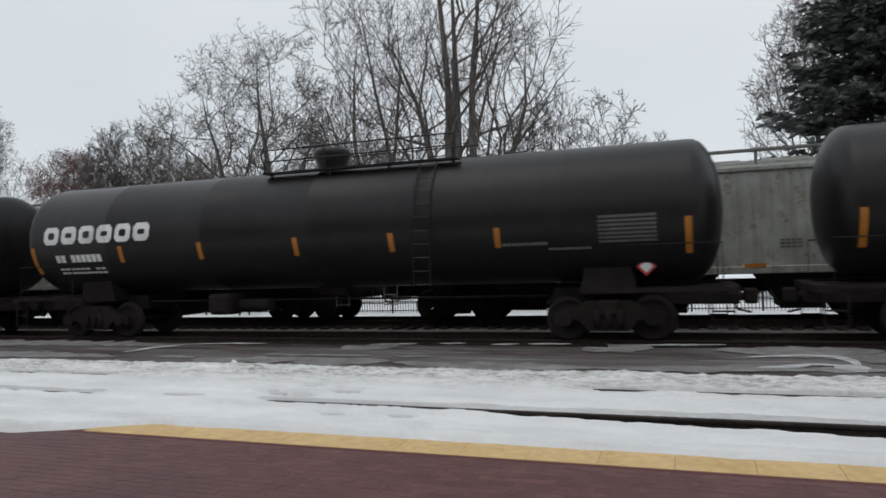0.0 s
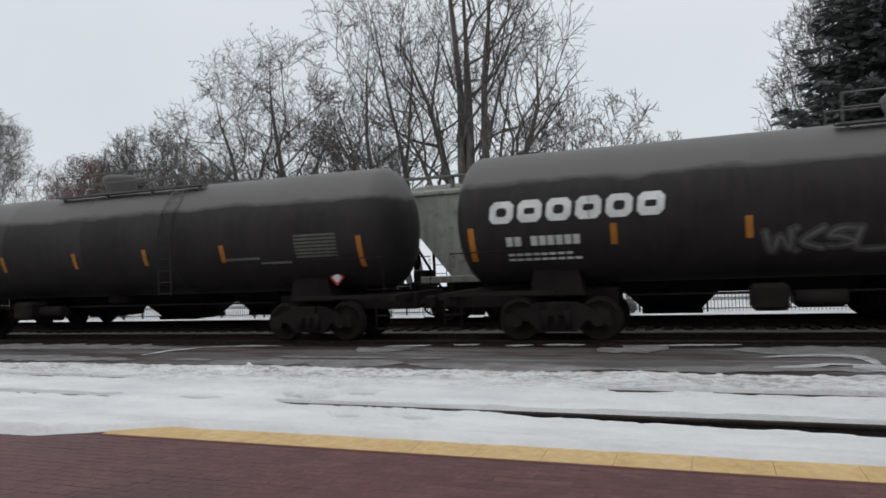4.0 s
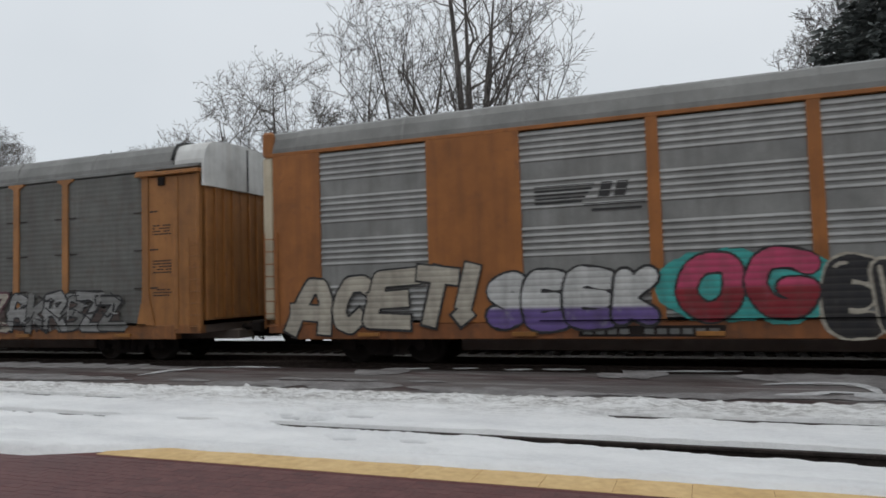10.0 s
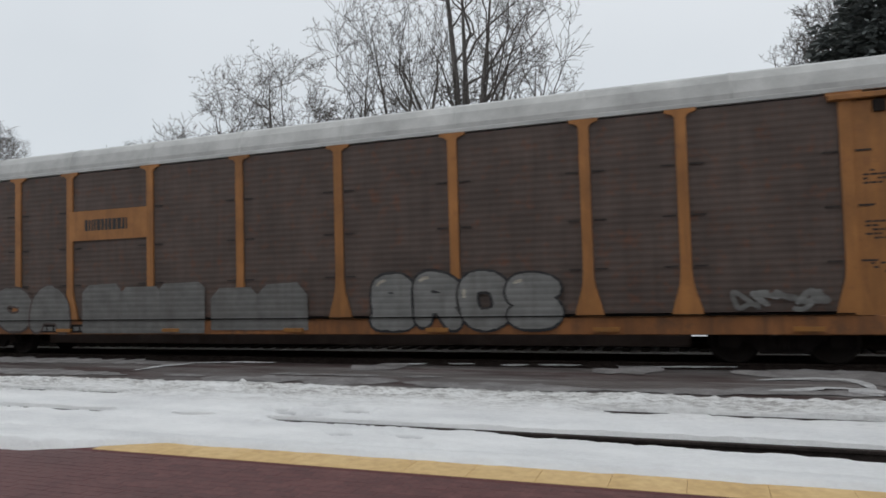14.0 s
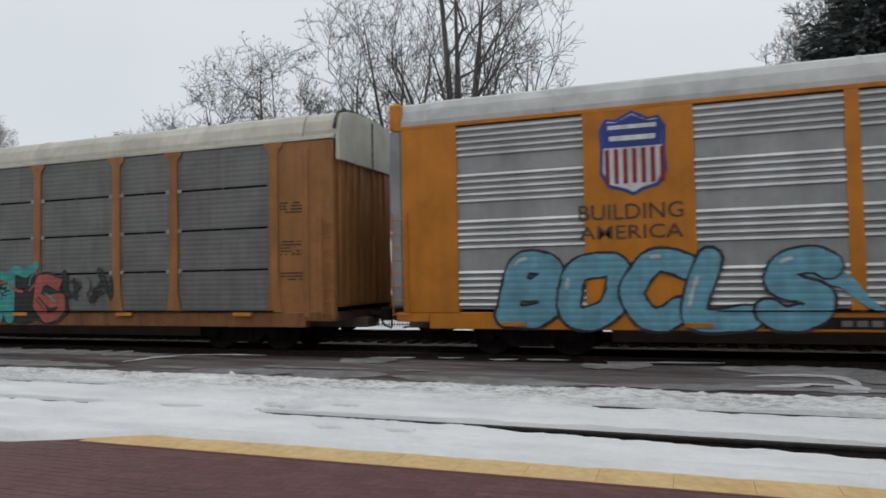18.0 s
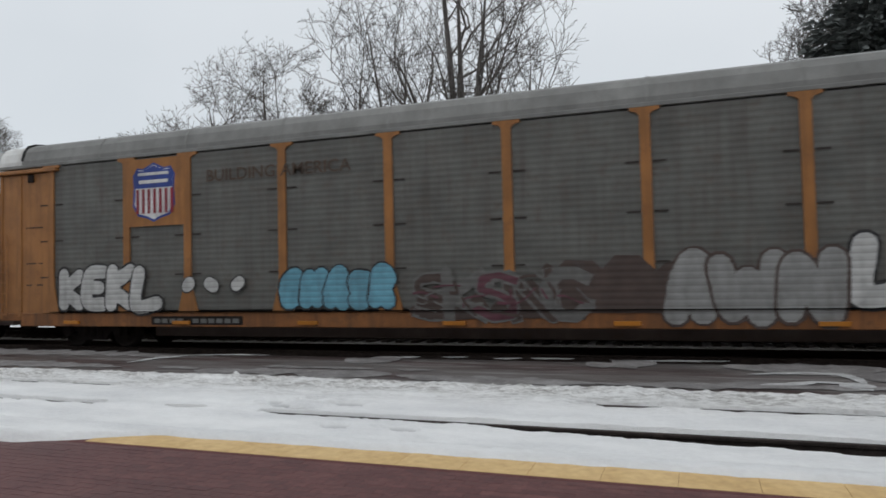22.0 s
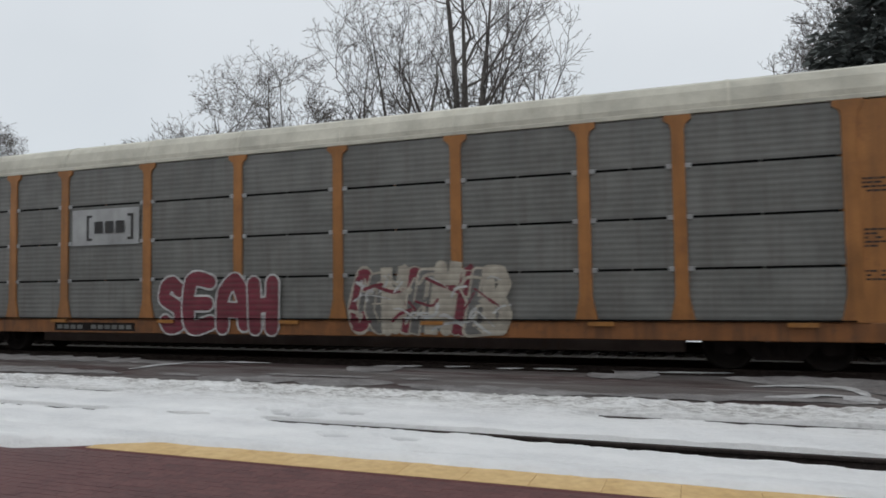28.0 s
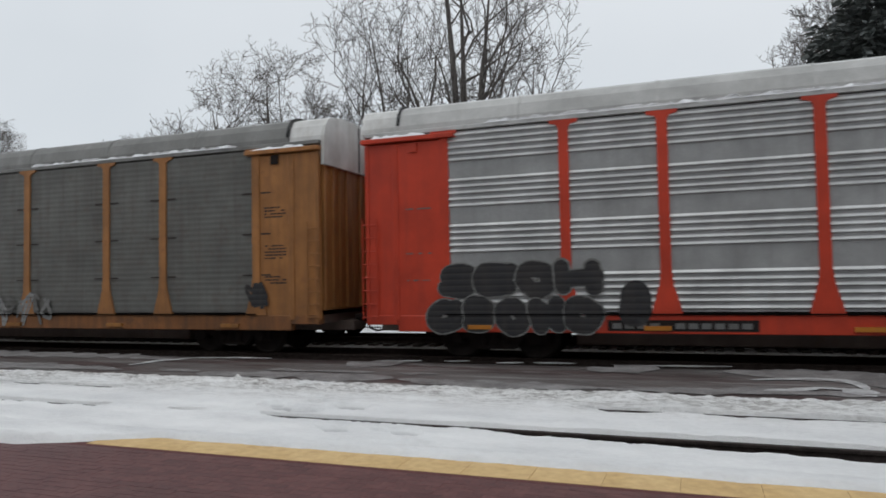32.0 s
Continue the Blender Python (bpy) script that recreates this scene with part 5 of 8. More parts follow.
def autorack(x0, label, style, frame_mat, panel_mat, roof_mat, cap_mat=None, strip_mat=None, rows=1, pitch=0.135, roof_top=5.80, corner_mat=None, mark_mat=None):
    car = tagged(new("car_carrier"), label, "car carrier", "cars of the passing train")
    dark = M_LIFTED
    # deck, sills and skirts
    bm = bmesh.new()
    box(bm, 0.25, RACK - 0.25, -1.45, 1.45, 0.78, 0.98)
    box(bm, -0.1, RACK + 0.1, -0.35, 0.35, 0.55, 0.80, 0.02)
    for k in range(12):
        box(bm, 3.2 + k * 1.9, 3.3 + k * 1.9, -1.4, 1.4, 0.60, 0.80)
    box(bm, 4.7, RACK - 4.7, -0.62, 0.62, 0.30, 0.62, 0.03)
    part("underframe", bm, dark, car)
    for s in (-1, 1):
        bm = bmesh.new()
        y = sorted((s * 1.615, s * 1.40))
        box(bm, 0.9, RACK - 0.9, y[0], y[1], SILL, FLOOR - 0.02, 0.015)
        box(bm, 0.12, 0.9, y[0], y[1], SILL + 0.15, FLOOR - 0.02, 0.01)
        box(bm, RACK - 0.9, RACK - 0.12, y[0], y[1], SILL + 0.15, FLOOR - 0.02, 0.01)
        part("side_sill", bm, {"rack_yellow": YELLOW_SILL, "rusty_orange": ORANGE_SILL}.get(frame_mat.name, frame_mat), car)
        bm = bmesh.new()
        y = sorted((s * 1.622, s * 1.45))
        box(bm, 0.1, RACK - 0.1, y[0], y[1], EAVE, EAVE + 0.09, 0.01)
        part("top_rail", bm, frame_mat if style == "B" else roof_mat, car)
    # roof
    bm = bmesh.new()
    h = roof_top
    half = [(1.60, EAVE + 0.088), (1.60, EAVE + 0.20), (1.52, h - 0.28), (1.40, h - 0.12), (1.18, h - 0.03), (0.7, h + 0.03), (0.0, h + 0.05)]
    prof = [(-y, z) for y, z in half] + [(y, z) for y, z in reversed(half[:-1])]
    capl = 0.92
    caps = cap_mat if isinstance(cap_mat, tuple) else (cap_mat, cap_mat)
    extrude_x(bm, prof, 0.02 + capl, RACK - 0.02 - capl)
    bmesh.ops.recalc_face_normals(bm, faces=bm.faces)
    part("roof", bm, roof_mat, car)
    first = None
    for k in range(1, 9):
        x = capl + (RACK - 2 * capl) * k / 9
        if first is None:
            rib = [(y * 1.004, z + 0.012 if z > 5.4 else z) for y, z in prof]
            bm = extrude_x(bmesh.new(), rib, -0.03, 0.03)
            bmesh.ops.recalc_face_normals(bm, faces=bm.faces)
            first = part("roof_rib", bm, roof_mat, car)
            first.location.x = x
        else:
            again(first, car, pose(x, 0, 0))
    for a, b in ((0.02, capl), (RACK - capl, RACK - 0.02)):
        bm = bmesh.new()
        prof2 = [(y * 0.985, z - 0.015 if z > 5.4 else z) for y, z in prof]
        extrude_x(bm, prof2, a, b)
        out = a if a < 1 else b
        s = -1 if a < 1 else 1
        if style != "B":
            x = out - s * (capl + 0.02) if cap_mat else out - s * 0.06
            part("roof_hoop", tube(bmesh.new(), [(x, y * 1.012, z + 0.02) for y, z in prof[1:-1]], 0.035, 6), DARK_SIGN, car, "black hoop round the roof's end")
        bmesh.ops.recalc_face_normals(bm, faces=bm.faces)
        cover = caps[0 if s < 0 else 1]
        part("roof_cap", bm, cover or roof_mat, car, "pale roof end cap" if cover else "")
    # sides
    if style in ("S", "C"):
        posts = POSTS[style]
        spans = list(zip(posts, posts[1:]))
    else:
        spans = [(1.60, 4.33), (6.48, 9.20), (9.20, 12.08), (12.08, 14.90), (14.90, 17.74), (17.74, 20.45), (22.60, 25.20)]
        posts = [9.20, 12.08, 14.90, 17.74]
    bracket = None
    for s in (-1, 1):
        turn = Matrix.Identity(4) if s < 0 else pose(RACK, 0, 0, 0, 0, 180)
        for a, b in spans:
            for r in range(rows):
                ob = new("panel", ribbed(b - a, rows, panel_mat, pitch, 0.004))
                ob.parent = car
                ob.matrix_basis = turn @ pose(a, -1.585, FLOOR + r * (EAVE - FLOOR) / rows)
        if style == "S" and s < 0 and frame_mat is YELLOW:
            for p in posts:
                for z in (1.95, 2.95, 3.95):
                    for q in (-0.40, 0.14):
                        if bracket is None:
                            bracket = part("bracket", boxes((0, 0.26, -1.612, -1.585, 0, 0.035)), M_TIE, car)
                            bracket.location = (p + q, 0, z)
                        else:
                            again(bracket, car, pose(p + q, 0, z))
        if style == "C" and s < 0:
            lug = None
            for p in posts[1:-1]:
                for r in range(1, 4):
                    for q in (-0.24, 0.12):
                        m = pose(p + q, 0, FLOOR + r * (EAVE - FLOOR) / 4 - 0.05)
                        if lug is None:
                            lug = part("lug", boxes((0, 0.12, -1.618, -1.575, 0, 0.10), bevel=0.008), LIGHT_PANEL, car)
                            lug.matrix_basis = m
                        else:
                            again(lug, car, m)
        for p in posts:
            ob = new("post", post_mesh(frame_mat, style))
            ob.parent = car
            ob.matrix_basis = turn @ pose(p, 0, 0)
        if style == "B":
            for a, b in ((0.30, 1.60), (4.33, 6.48), (20.45, 22.60), (25.20, RACK - 0.30)):
                ob = flat_piece("side_sheet", a, b, FLOOR - 0.02, EAVE, frame_mat, car)
                ob.matrix_basis = turn
        else:
            for a, b in ((0.12, posts[0] - 0.08), (posts[-1] + 0.08, RACK - 0.12)):
                e = a + 0.75 if a < 1 else b - 0.75
                f = a if a < 1 else b - 0.09
                pieces = [("end_sheet", boxes((a, b, -1.60, -1.50, SILL + 0.2, EAVE - (0.18 if style == "S" else 0.02)), bevel=0.01)),
                          ("end_post", boxes((e - 0.07, e + 0.07, -1.626, -1.59, SILL + 0.25, EAVE - 0.2), bevel=0.01)),
                          ("corner_post", boxes((f, f + 0.09, -1.628, -1.48, SILL + 0.2, EAVE - 0.16), bevel=0.01))]
                if style == "S":
                    cap = (a - 0.06, b + 0.35) if a < 1 else (a - 0.35, b + 0.06)
                    pieces.append(("hood", boxes((cap[0], cap[1], -1.72, -1.5, EAVE - 0.16, EAVE - 0.06), bevel=0.01)))
                    q = e + (0.35 if a < 1 else -0.55)
                    pieces.append(("latch_box", boxes((q, q + 0.2, -1.66, -1.59, EAVE - 0.42, EAVE - 0.2), bevel=0.01)))
                for nm, piece in pieces:
                    ob = part(nm, piece, M_UNDER if nm == "latch_box" and frame_mat is YELLOW else frame_mat, car)
                    ob.matrix_basis = turn
                bm = bmesh.new()
                c = (e + (b if a < 1 else a)) / 2
                rnd = random.Random(int(-x0 * 10) + int(a))
                for z, rows_ in ((3.35, 4), (2.35, 5), (1.75, 3)):
                    for r in range(rows_ if a > 1 else 1):
                        u = c - 0.3
                        while u < c + 0.26:
                            w = rnd.uniform(0.03, 0.12)
                            if rnd.random() < 0.8:
                                box(bm, u, min(c + 0.3, u + w), -1.606, -1.59, z + r * 0.075, z + r * 0.075 + 0.035)
                            u += w + 0.02
                ob = tagged(part("small_lettering", bm, GREY_PANEL if frame_mat is not YELLOW else M_TIE, car), kind="stuff")
                ob.matrix_basis = turn
    # end doors and ladders
    for a, s in ((0.0, -1), (RACK, 1)):
        for y0, y1 in ((-1.42, -0.01), (0.01, 1.42)):
            bm = boxes((min(a - s * 0.20, a - s * 0.06), max(a - s * 0.20, a - s * 0.06), y0, y1, 1.1, h - 0.34), bevel=0.02)
            leaf = part("end_door", bm, strip_mat or frame_mat, car)
            for q in range(1, 4):
                yy = y0 + (y1 - y0) * q / 4
                part("door_rib", boxes((min(a - s * 0.06, a - s * 0.01), max(a - s * 0.06, a - s * 0.01), yy - 0.04, yy + 0.04, 1.15, h - 0.4)), strip_mat or frame_mat, leaf)
        bm = bmesh.new()
        for q in (0.0, 0.36):
            x = a - s * (0.06 + q)
            tube(bm, [(x, -1.66, 0.9), (x, -1.66, 3.2)], 0.016, 5)
        for k in range(8):
            z = 0.95 + k * 0.3
            tube(bm, [(a - s * 0.06, -1.66, z), (a - s * 0.42, -1.66, z)], 0.012, 5)
            tube(bm, [(a - s * 0.06, -1.66, z), (a - s * 0.06, -1.58, z)], 0.012, 5)
        part("ladder", bm, frame_mat, car)
        if strip_mat:
            bm = bmesh.new()
            x = sorted((a + s * 0.02, a - s * 0.29))
            box(bm, x[0], x[1], -1.60, -1.42, 1.1, EAVE + 0.02, 0.05)
            part("corner_guard", bm, strip_mat, car, "pale weathered corner guard")
            if corner_mat and s > 0:
                bonnet(car, a, corner_mat)
            else:
                part("corner_cap", boxes((x[0], x[1], -1.62, -1.42, EAVE + 0.02, h - 0.1), bevel=0.06), frame_mat, car)
        if corner_mat and s > 0 and not strip_mat:
            bonnet(car, a, corner_mat)
        if s > 0 and (caps[1] or style == "C" or roof_mat is DULL_ROOF):
            bm = bmesh.new()
            shell = [(-1.58, EAVE - 0.5)] + [(y * 0.99, z - 0.02) for y, z in prof[1:-1]] + [(1.58, EAVE - 0.5)]
            extrude_x(bm, shell, a - 0.06, a + 0.03)
            bmesh.ops.recalc_face_normals(bm, faces=bm.faces[:])
            part("end_cover", bm, caps[1] or roof_mat, car, "pale cover over the top of the end doors")
            part("cover_seam", boxes((a + 0.025, a + 0.045, 0.18, 0.24, EAVE - 0.48, h - 0.05)), DARK_SIGN, car)
        truck(car, a - s * 3.0)
        coupler(car, a, s)
    # black strip in front of the side, painting the shade of the floor gap
    part("floor_seam", boxes((posts[0] - (2.4 if style == "B" else 0), posts[-1] + (2.4 if style == "B" else 0), -1.672, -1.60, FLOOR - 0.004, FLOOR + 0.018)), GAP_SHADE, car, "thin black strip for the shade of the floor gap")
    # black bars fill the slits in place of the shade behind the screens
    if rows > 1:
        for a, b in spans:
            for r in range(1, rows):
                z = FLOOR + r * (EAVE - FLOOR) / rows
                part("slit", boxes((a + 0.2, (a + b) / 2 - 0.03, -1.5915, -1.574, z - 0.023, z + 0.023), ((a + b) / 2 + 0.03, b - 0.2, -1.5915, -1.574, z - 0.023, z + 0.023)), GAP_SHADE, car, "black bar for the shade in the slit between screen panels")
    low = SILL + (0.27 if style == "C" else 0.07)
    strip = part("reflector", boxes((-0.26, 0.26, -1.676, -1.60, low, low + 0.085)), mark_mat or DULL_MARK, car, "orange reflective strip on the sill")
    strip.location.x = 2.82
    for k in range(1, 7):
        again(strip, car, pose(2.82 + k * 3.65, 0, 0))
    n0 = {"S": 5.6, "B": 7.7, "C": 6.4}[style]
    part("marking_plate", boxes((n0 - 0.1, n0 + 2.7, -1.620, -1.60, SILL + 0.05, SILL + 0.27)), MARK_GREY if frame_mat is WHITE_FRAME else M_UNDER, car, "plate with small marks")
    bm = bmesh.new()
    for k in range(11):
        if k != 4:
            box(bm, n0 + k * 0.24, n0 + 0.18 + k * 0.24, -1.624, -1.61, SILL + 0.10, SILL + 0.21)
    tagged(part("small_lettering", bm, MARK_GREY, car, "row of small pale marks"), kind="stuff")
    MOVERS.append((car, x0, RACK))
    return car


def plate(car, name, x0, x1, z0, z1, shapes, mats, label, y=SIDE):
    """A flat sign on the near side: shapes are (material, outline in parts of its width and height)."""
    bm = bmesh.new()
    for k, (mi, pts) in enumerate(shapes):
        yy = y - 0.003 * k
        prism_y(bm, [(x0 + u * (x1 - x0), z0 + v * (z1 - z0)) for u, v in pts], yy - 0.003, yy, mi)
    bmesh.ops.recalc_face_normals(bm, faces=bm.faces)
    return part(name, bm, mats, car, label)


def rect(a, b, c, d):
    return [(a, c), (b, c), (b, d), (a, d)]


MARK_GREY = paint("dusty_lettering", (0.15, 0.15, 0.145), 0.7, (0.09, 0.08, 0.07), 0.5)
FADED_DARK = paint("faded_dark_lettering", (0.075, 0.05, 0.036), 0.7, (0.15, 0.08, 0.04), 0.5)
BLUE_SIGN = paint("sign_blue", (0.03, 0.06, 0.26), 0.5)
RED_SIGN = paint("sign_red", (0.25, 0.018, 0.032), 0.5)
WHITE_SIGN = paint("sign_white", (0.66, 0.66, 0.65), 0.5)
GAP_SHADE = rough_stuff("dark_gap", (0.004, 0.004, 0.004), (0.008, 0.008, 0.008), 5, 1.0, 0.1, 0.002, spec=0.0)
DARK_SIGN = paint("sign_black", (0.03, 0.03, 0.03), 0.6)


def shield(car, x0, x1, z0, z1):
    edge = [(0.0, 0.78), (0.02, 0.55), (0.0, 0.25), (0.12, 0.08), (0.35, 0.03), (0.5, -0.03), (0.65, 0.03), (0.88, 0.08), (1.0, 0.25), (0.98, 0.55), (1.0, 0.78), (0.9, 0.92), (0.75, 0.90), (0.5, 1.0), (0.25, 0.90), (0.1, 0.92)]
    inner = [(0.5 + (u - 0.5) * 0.9, 0.5 + (v - 0.5) * 0.92) for u, v in edge]
    head = [(0.07, 0.56), (0.93, 0.56), (0.95, 0.76), (0.87, 0.87), (0.74, 0.86), (0.5, 0.95), (0.26, 0.86), (0.13, 0.87), (0.05, 0.76)]
    plate(car, "shield", x0, x1, z0, z1, [(1, edge), (0, inner), (1, head)], [WHITE_SIGN, BLUE_SIGN], "blue, white and red shield sign")
    for k in range(7):
        plate(car, "shield_stripe", x0, x1, z0, z1, [(0, rect(0.09 + k * 0.135, 0.155 + k * 0.135, 0.12, 0.54))], [RED_SIGN], "", SIDE - 0.014)
    for a, b, c, d in ((0.14, 0.86, 0.78, 0.83), (0.16, 0.84, 0.64, 0.70)):
        plate(car, "shield_bar", x0, x1, z0, z1, [(0, rect(a, b, c, d))], [WHITE_SIGN], "", SIDE - 0.014)


def slogan(car, text, x0, x1, z0, z1):
    bm = bmesh.new()
    lay_word(bm, (text, 0.006), x0, x1, z0, z1, SIDE - 0.004, 0)
    part("lettering", bm, FADED_DARK, car, "faded dark painted slogan")


def bracket_mark(car, x0, x1, z0, z1, mat=None):
    """A bracketed emblem, drawn as bars."""
    sh = [(0, rect(0, 0.05, 0, 1)), (0, rect(0.05, 0.12, 0, 0.1)), (0, rect(0.05, 0.12, 0.9, 1)), (0, rect(0.95, 1, 0, 1)), (0, rect(0.88, 0.95, 0, 0.1)), (0, rect(0.88, 0.95, 0.9, 1)),
          (0, rect(0.18, 0.36, 0.28, 0.74)), (0, rect(0.41, 0.59, 0.28, 0.74)), (0, rect(0.64, 0.82, 0.28, 0.74))]
    tagged(plate(car, "emblem", x0, x1, z0, z1, sh, [mat or DARK_SIGN], "dark bracketed emblem"), kind="stuff")


# -- covered hoppers --
def hopper_body(car, L, near, top, bottom, mat, walk_mat, bays, ribs=True, roof_lip=0.35):
    """Side sheets, sloping end sheets, bays, roof with hatches and running boards. near: half width."""
    bm = bmesh.new()
    e = 1.9
    for s in (-1, 1):
        y = sorted((s * near, s * (near - 0.05)))
        out = [(0.25, top), (0.25, top - 0.55), (e, bottom), (L - e, bottom), (L - 0.25, top - 0.55), (L - 0.25, top)]
        prism_y(bm, out, y[0], y[1])
    for a, s in ((0.25, 1), (L - 0.25, -1)):
        q = [(a, -near, top), (a, near, top), (a + s * 0.02, near, top - 0.55), (a + s * (e + 0.9), near * 0.9, bottom - 0.2), (a + s * (e + 0.9), -near * 0.9, bottom - 0.2), (a + s * 0.02, -near, top - 0.55)]
        v = [bm.verts.new(p) for p in q]
        bm.faces.new((v[0], v[1], v[2], v[5]))
        bm.faces.new((v[5], v[2], v[3], v[4]))
    bmesh.ops.recalc_face_normals(bm, faces=bm.faces)
    part("side_sheet", bm, mat, car)
    for s in (-1, 1):
        bm = bmesh.new()
        y = sorted((s * (near + 0.06), s * (near - 0.1)))
        box(bm, 0.2, L - 0.2, y[0], y[1], top - 0.12, top, 0.02)
        box(bm, 0.9, L - 0.9, y[0], y[1], bottom - 0.14, bottom + 0.06, 0.02)
        part("chord", bm, mat, car)
        if ribs:
            n = 16
            for k in range(n):
                x = 1.6 + (L - 3.2) * k / (n - 1)
                bm = bmesh.new()
                y = sorted((s * (near + (0.05 if roof_lip > 0.2 else 0.022)), s * (near - 0.02)))
                box(bm, x - 0.06, x + 0.06, y[0], y[1], bottom + 0.05, top - 0.1, 0.012)
                part("rib", bm, mat, car)
    bm = bmesh.new()
    half = [(near + 0.04, top), (near * 0.75, top + 0.16), (near * 0.35, top + 0.25), (0.0, top + 0.27)]
    prof = [(-y, z) for y, z in half] + [(y, z) for y, z in reversed(half[:-1])]
    extrude_x(bm, prof, 0.05, L - 0.05)
    bmesh.ops.recalc_face_normals(bm, faces=bm.faces)
    part("roof", bm, mat, car)
    hatch = None
    for k in range(9):
        x = 1.2 + (L - 2.4) * k / 8
        if hatch is None:
            hatch = part("hatch", boxes((-0.6, 0.6, -0.35, 0.35, top + 0.22, top + 0.33), bevel=0.03), mat, car)
            hatch.location.x = x
        else:
            again(hatch, car, pose(x, 0, 0))
    for s in (-1, 1):
        bm = bmesh.new()
        y = sorted((s * (near - 0.08), s * (near - 0.42)))
        z = top + roof_lip
        box(bm, -0.25, L + 0.25, y[0], y[1], z, z + 0.05)
        for k in range(10):
            x = 0.2 + (L - 0.4) * k / 9
            box(bm, x - 0.03, x + 0.03, y[0] + 0.05, y[1] - 0.05, top - 0.02, z)
        part("running_board", bm, walk_mat, car)
    for c, half_w, low in bays:
        bm = bmesh.new()
        for s in (-1, 1):
            v = [bm.verts.new(p) for p in ((c - half_w * 2.2, s * near * 0.92, bottom - 0.1), (c + half_w * 2.2, s * near * 0.92, bottom - 0.1), (c + half_w, s * 0.75, low), (c - half_w, s * 0.75, low))]
            bm.faces.new(v if s < 0 else v[::-1])
        for s in (-1, 1):
            v = [bm.verts.new(p) for p in ((c + s * half_w * 2.2, -near * 0.92, bottom - 0.1), (c + s * half_w * 2.2, near * 0.92, bottom - 0.1), (c + s * half_w, 0.75, low), (c + s * half_w, -0.75, low))]
            bm.faces.new(v if s > 0 else v[::-1])
        box(bm, c - half_w * 1.05, c + half_w * 1.05, -0.85, 0.85, low - 0.12, low + 0.02, 0.02)
        part("hopper_bay", bm, mat if ribs else M_UNDER, car)
    bm = bmesh.new()
    box(bm, -0.1, L + 0.1, -0.3, 0.3, 0.72, 1.05, 0.02)
    for a, s in ((0.0, 1), (L, -1)):
        x = sorted((a, a + s * 0.25))
        box(bm, x[0], x[1], -1.5, 1.5, 0.85, 1.15, 0.02)
        x = sorted((a + s * 1.6, a + s * 2.2))
        box(bm, x[0], x[1], -1.3, 1.3, 0.88, 1.25, 0.02)
        for y in (-1.45, 1.45):
            tube(bm, [(a + s * 0.15, y, 1.1), (a + s * 0.15, y, top - 0.1)], 0.05, 6)
            tube(bm, [(a + s * 0.2, y, 1.15), (a + s * 1.55, y, bottom)], 0.05, 6)
            tube(bm, [(a + s * 0.15, y, top - 0.6), (a + s * 1.5, y, 1.05)], 0.04, 6)
    part("underframe", bm, M_UNDER, car)
    for a, s in ((0.0, 1), (L, -1)):
        for y in (-near - 0.02, near + 0.02):
            bm = bmesh.new()
            for q in (0.12, 0.55):
                tube(bm, [(a + s * q, y, 0.5), (a + s * q, y, top)], 0.018, 5)
            for k in range(12):
                z = 0.55 + k * 0.3
                if z < top:
                    tube(bm, [(a + s * 0.12, y, z), (a + s * 0.55, y, z)], 0.014, 5)
            part("ladder", bm, mat if ribs else walk_mat, car)
        bm = bmesh.new()
        tube(bm, [(a + s * 0.3, -0.5, 1.9), (a + s * 0.36, -0.5, 1.9)], 0.28, 16)
        box(bm, min(a + s * 0.3, a + s * 0.8), max(a + s * 0.3, a + s * 0.8), -0.75, -0.2, 1.2, 1.6, 0.03)
        part("brake_gear", bm, M_UNDER, car)


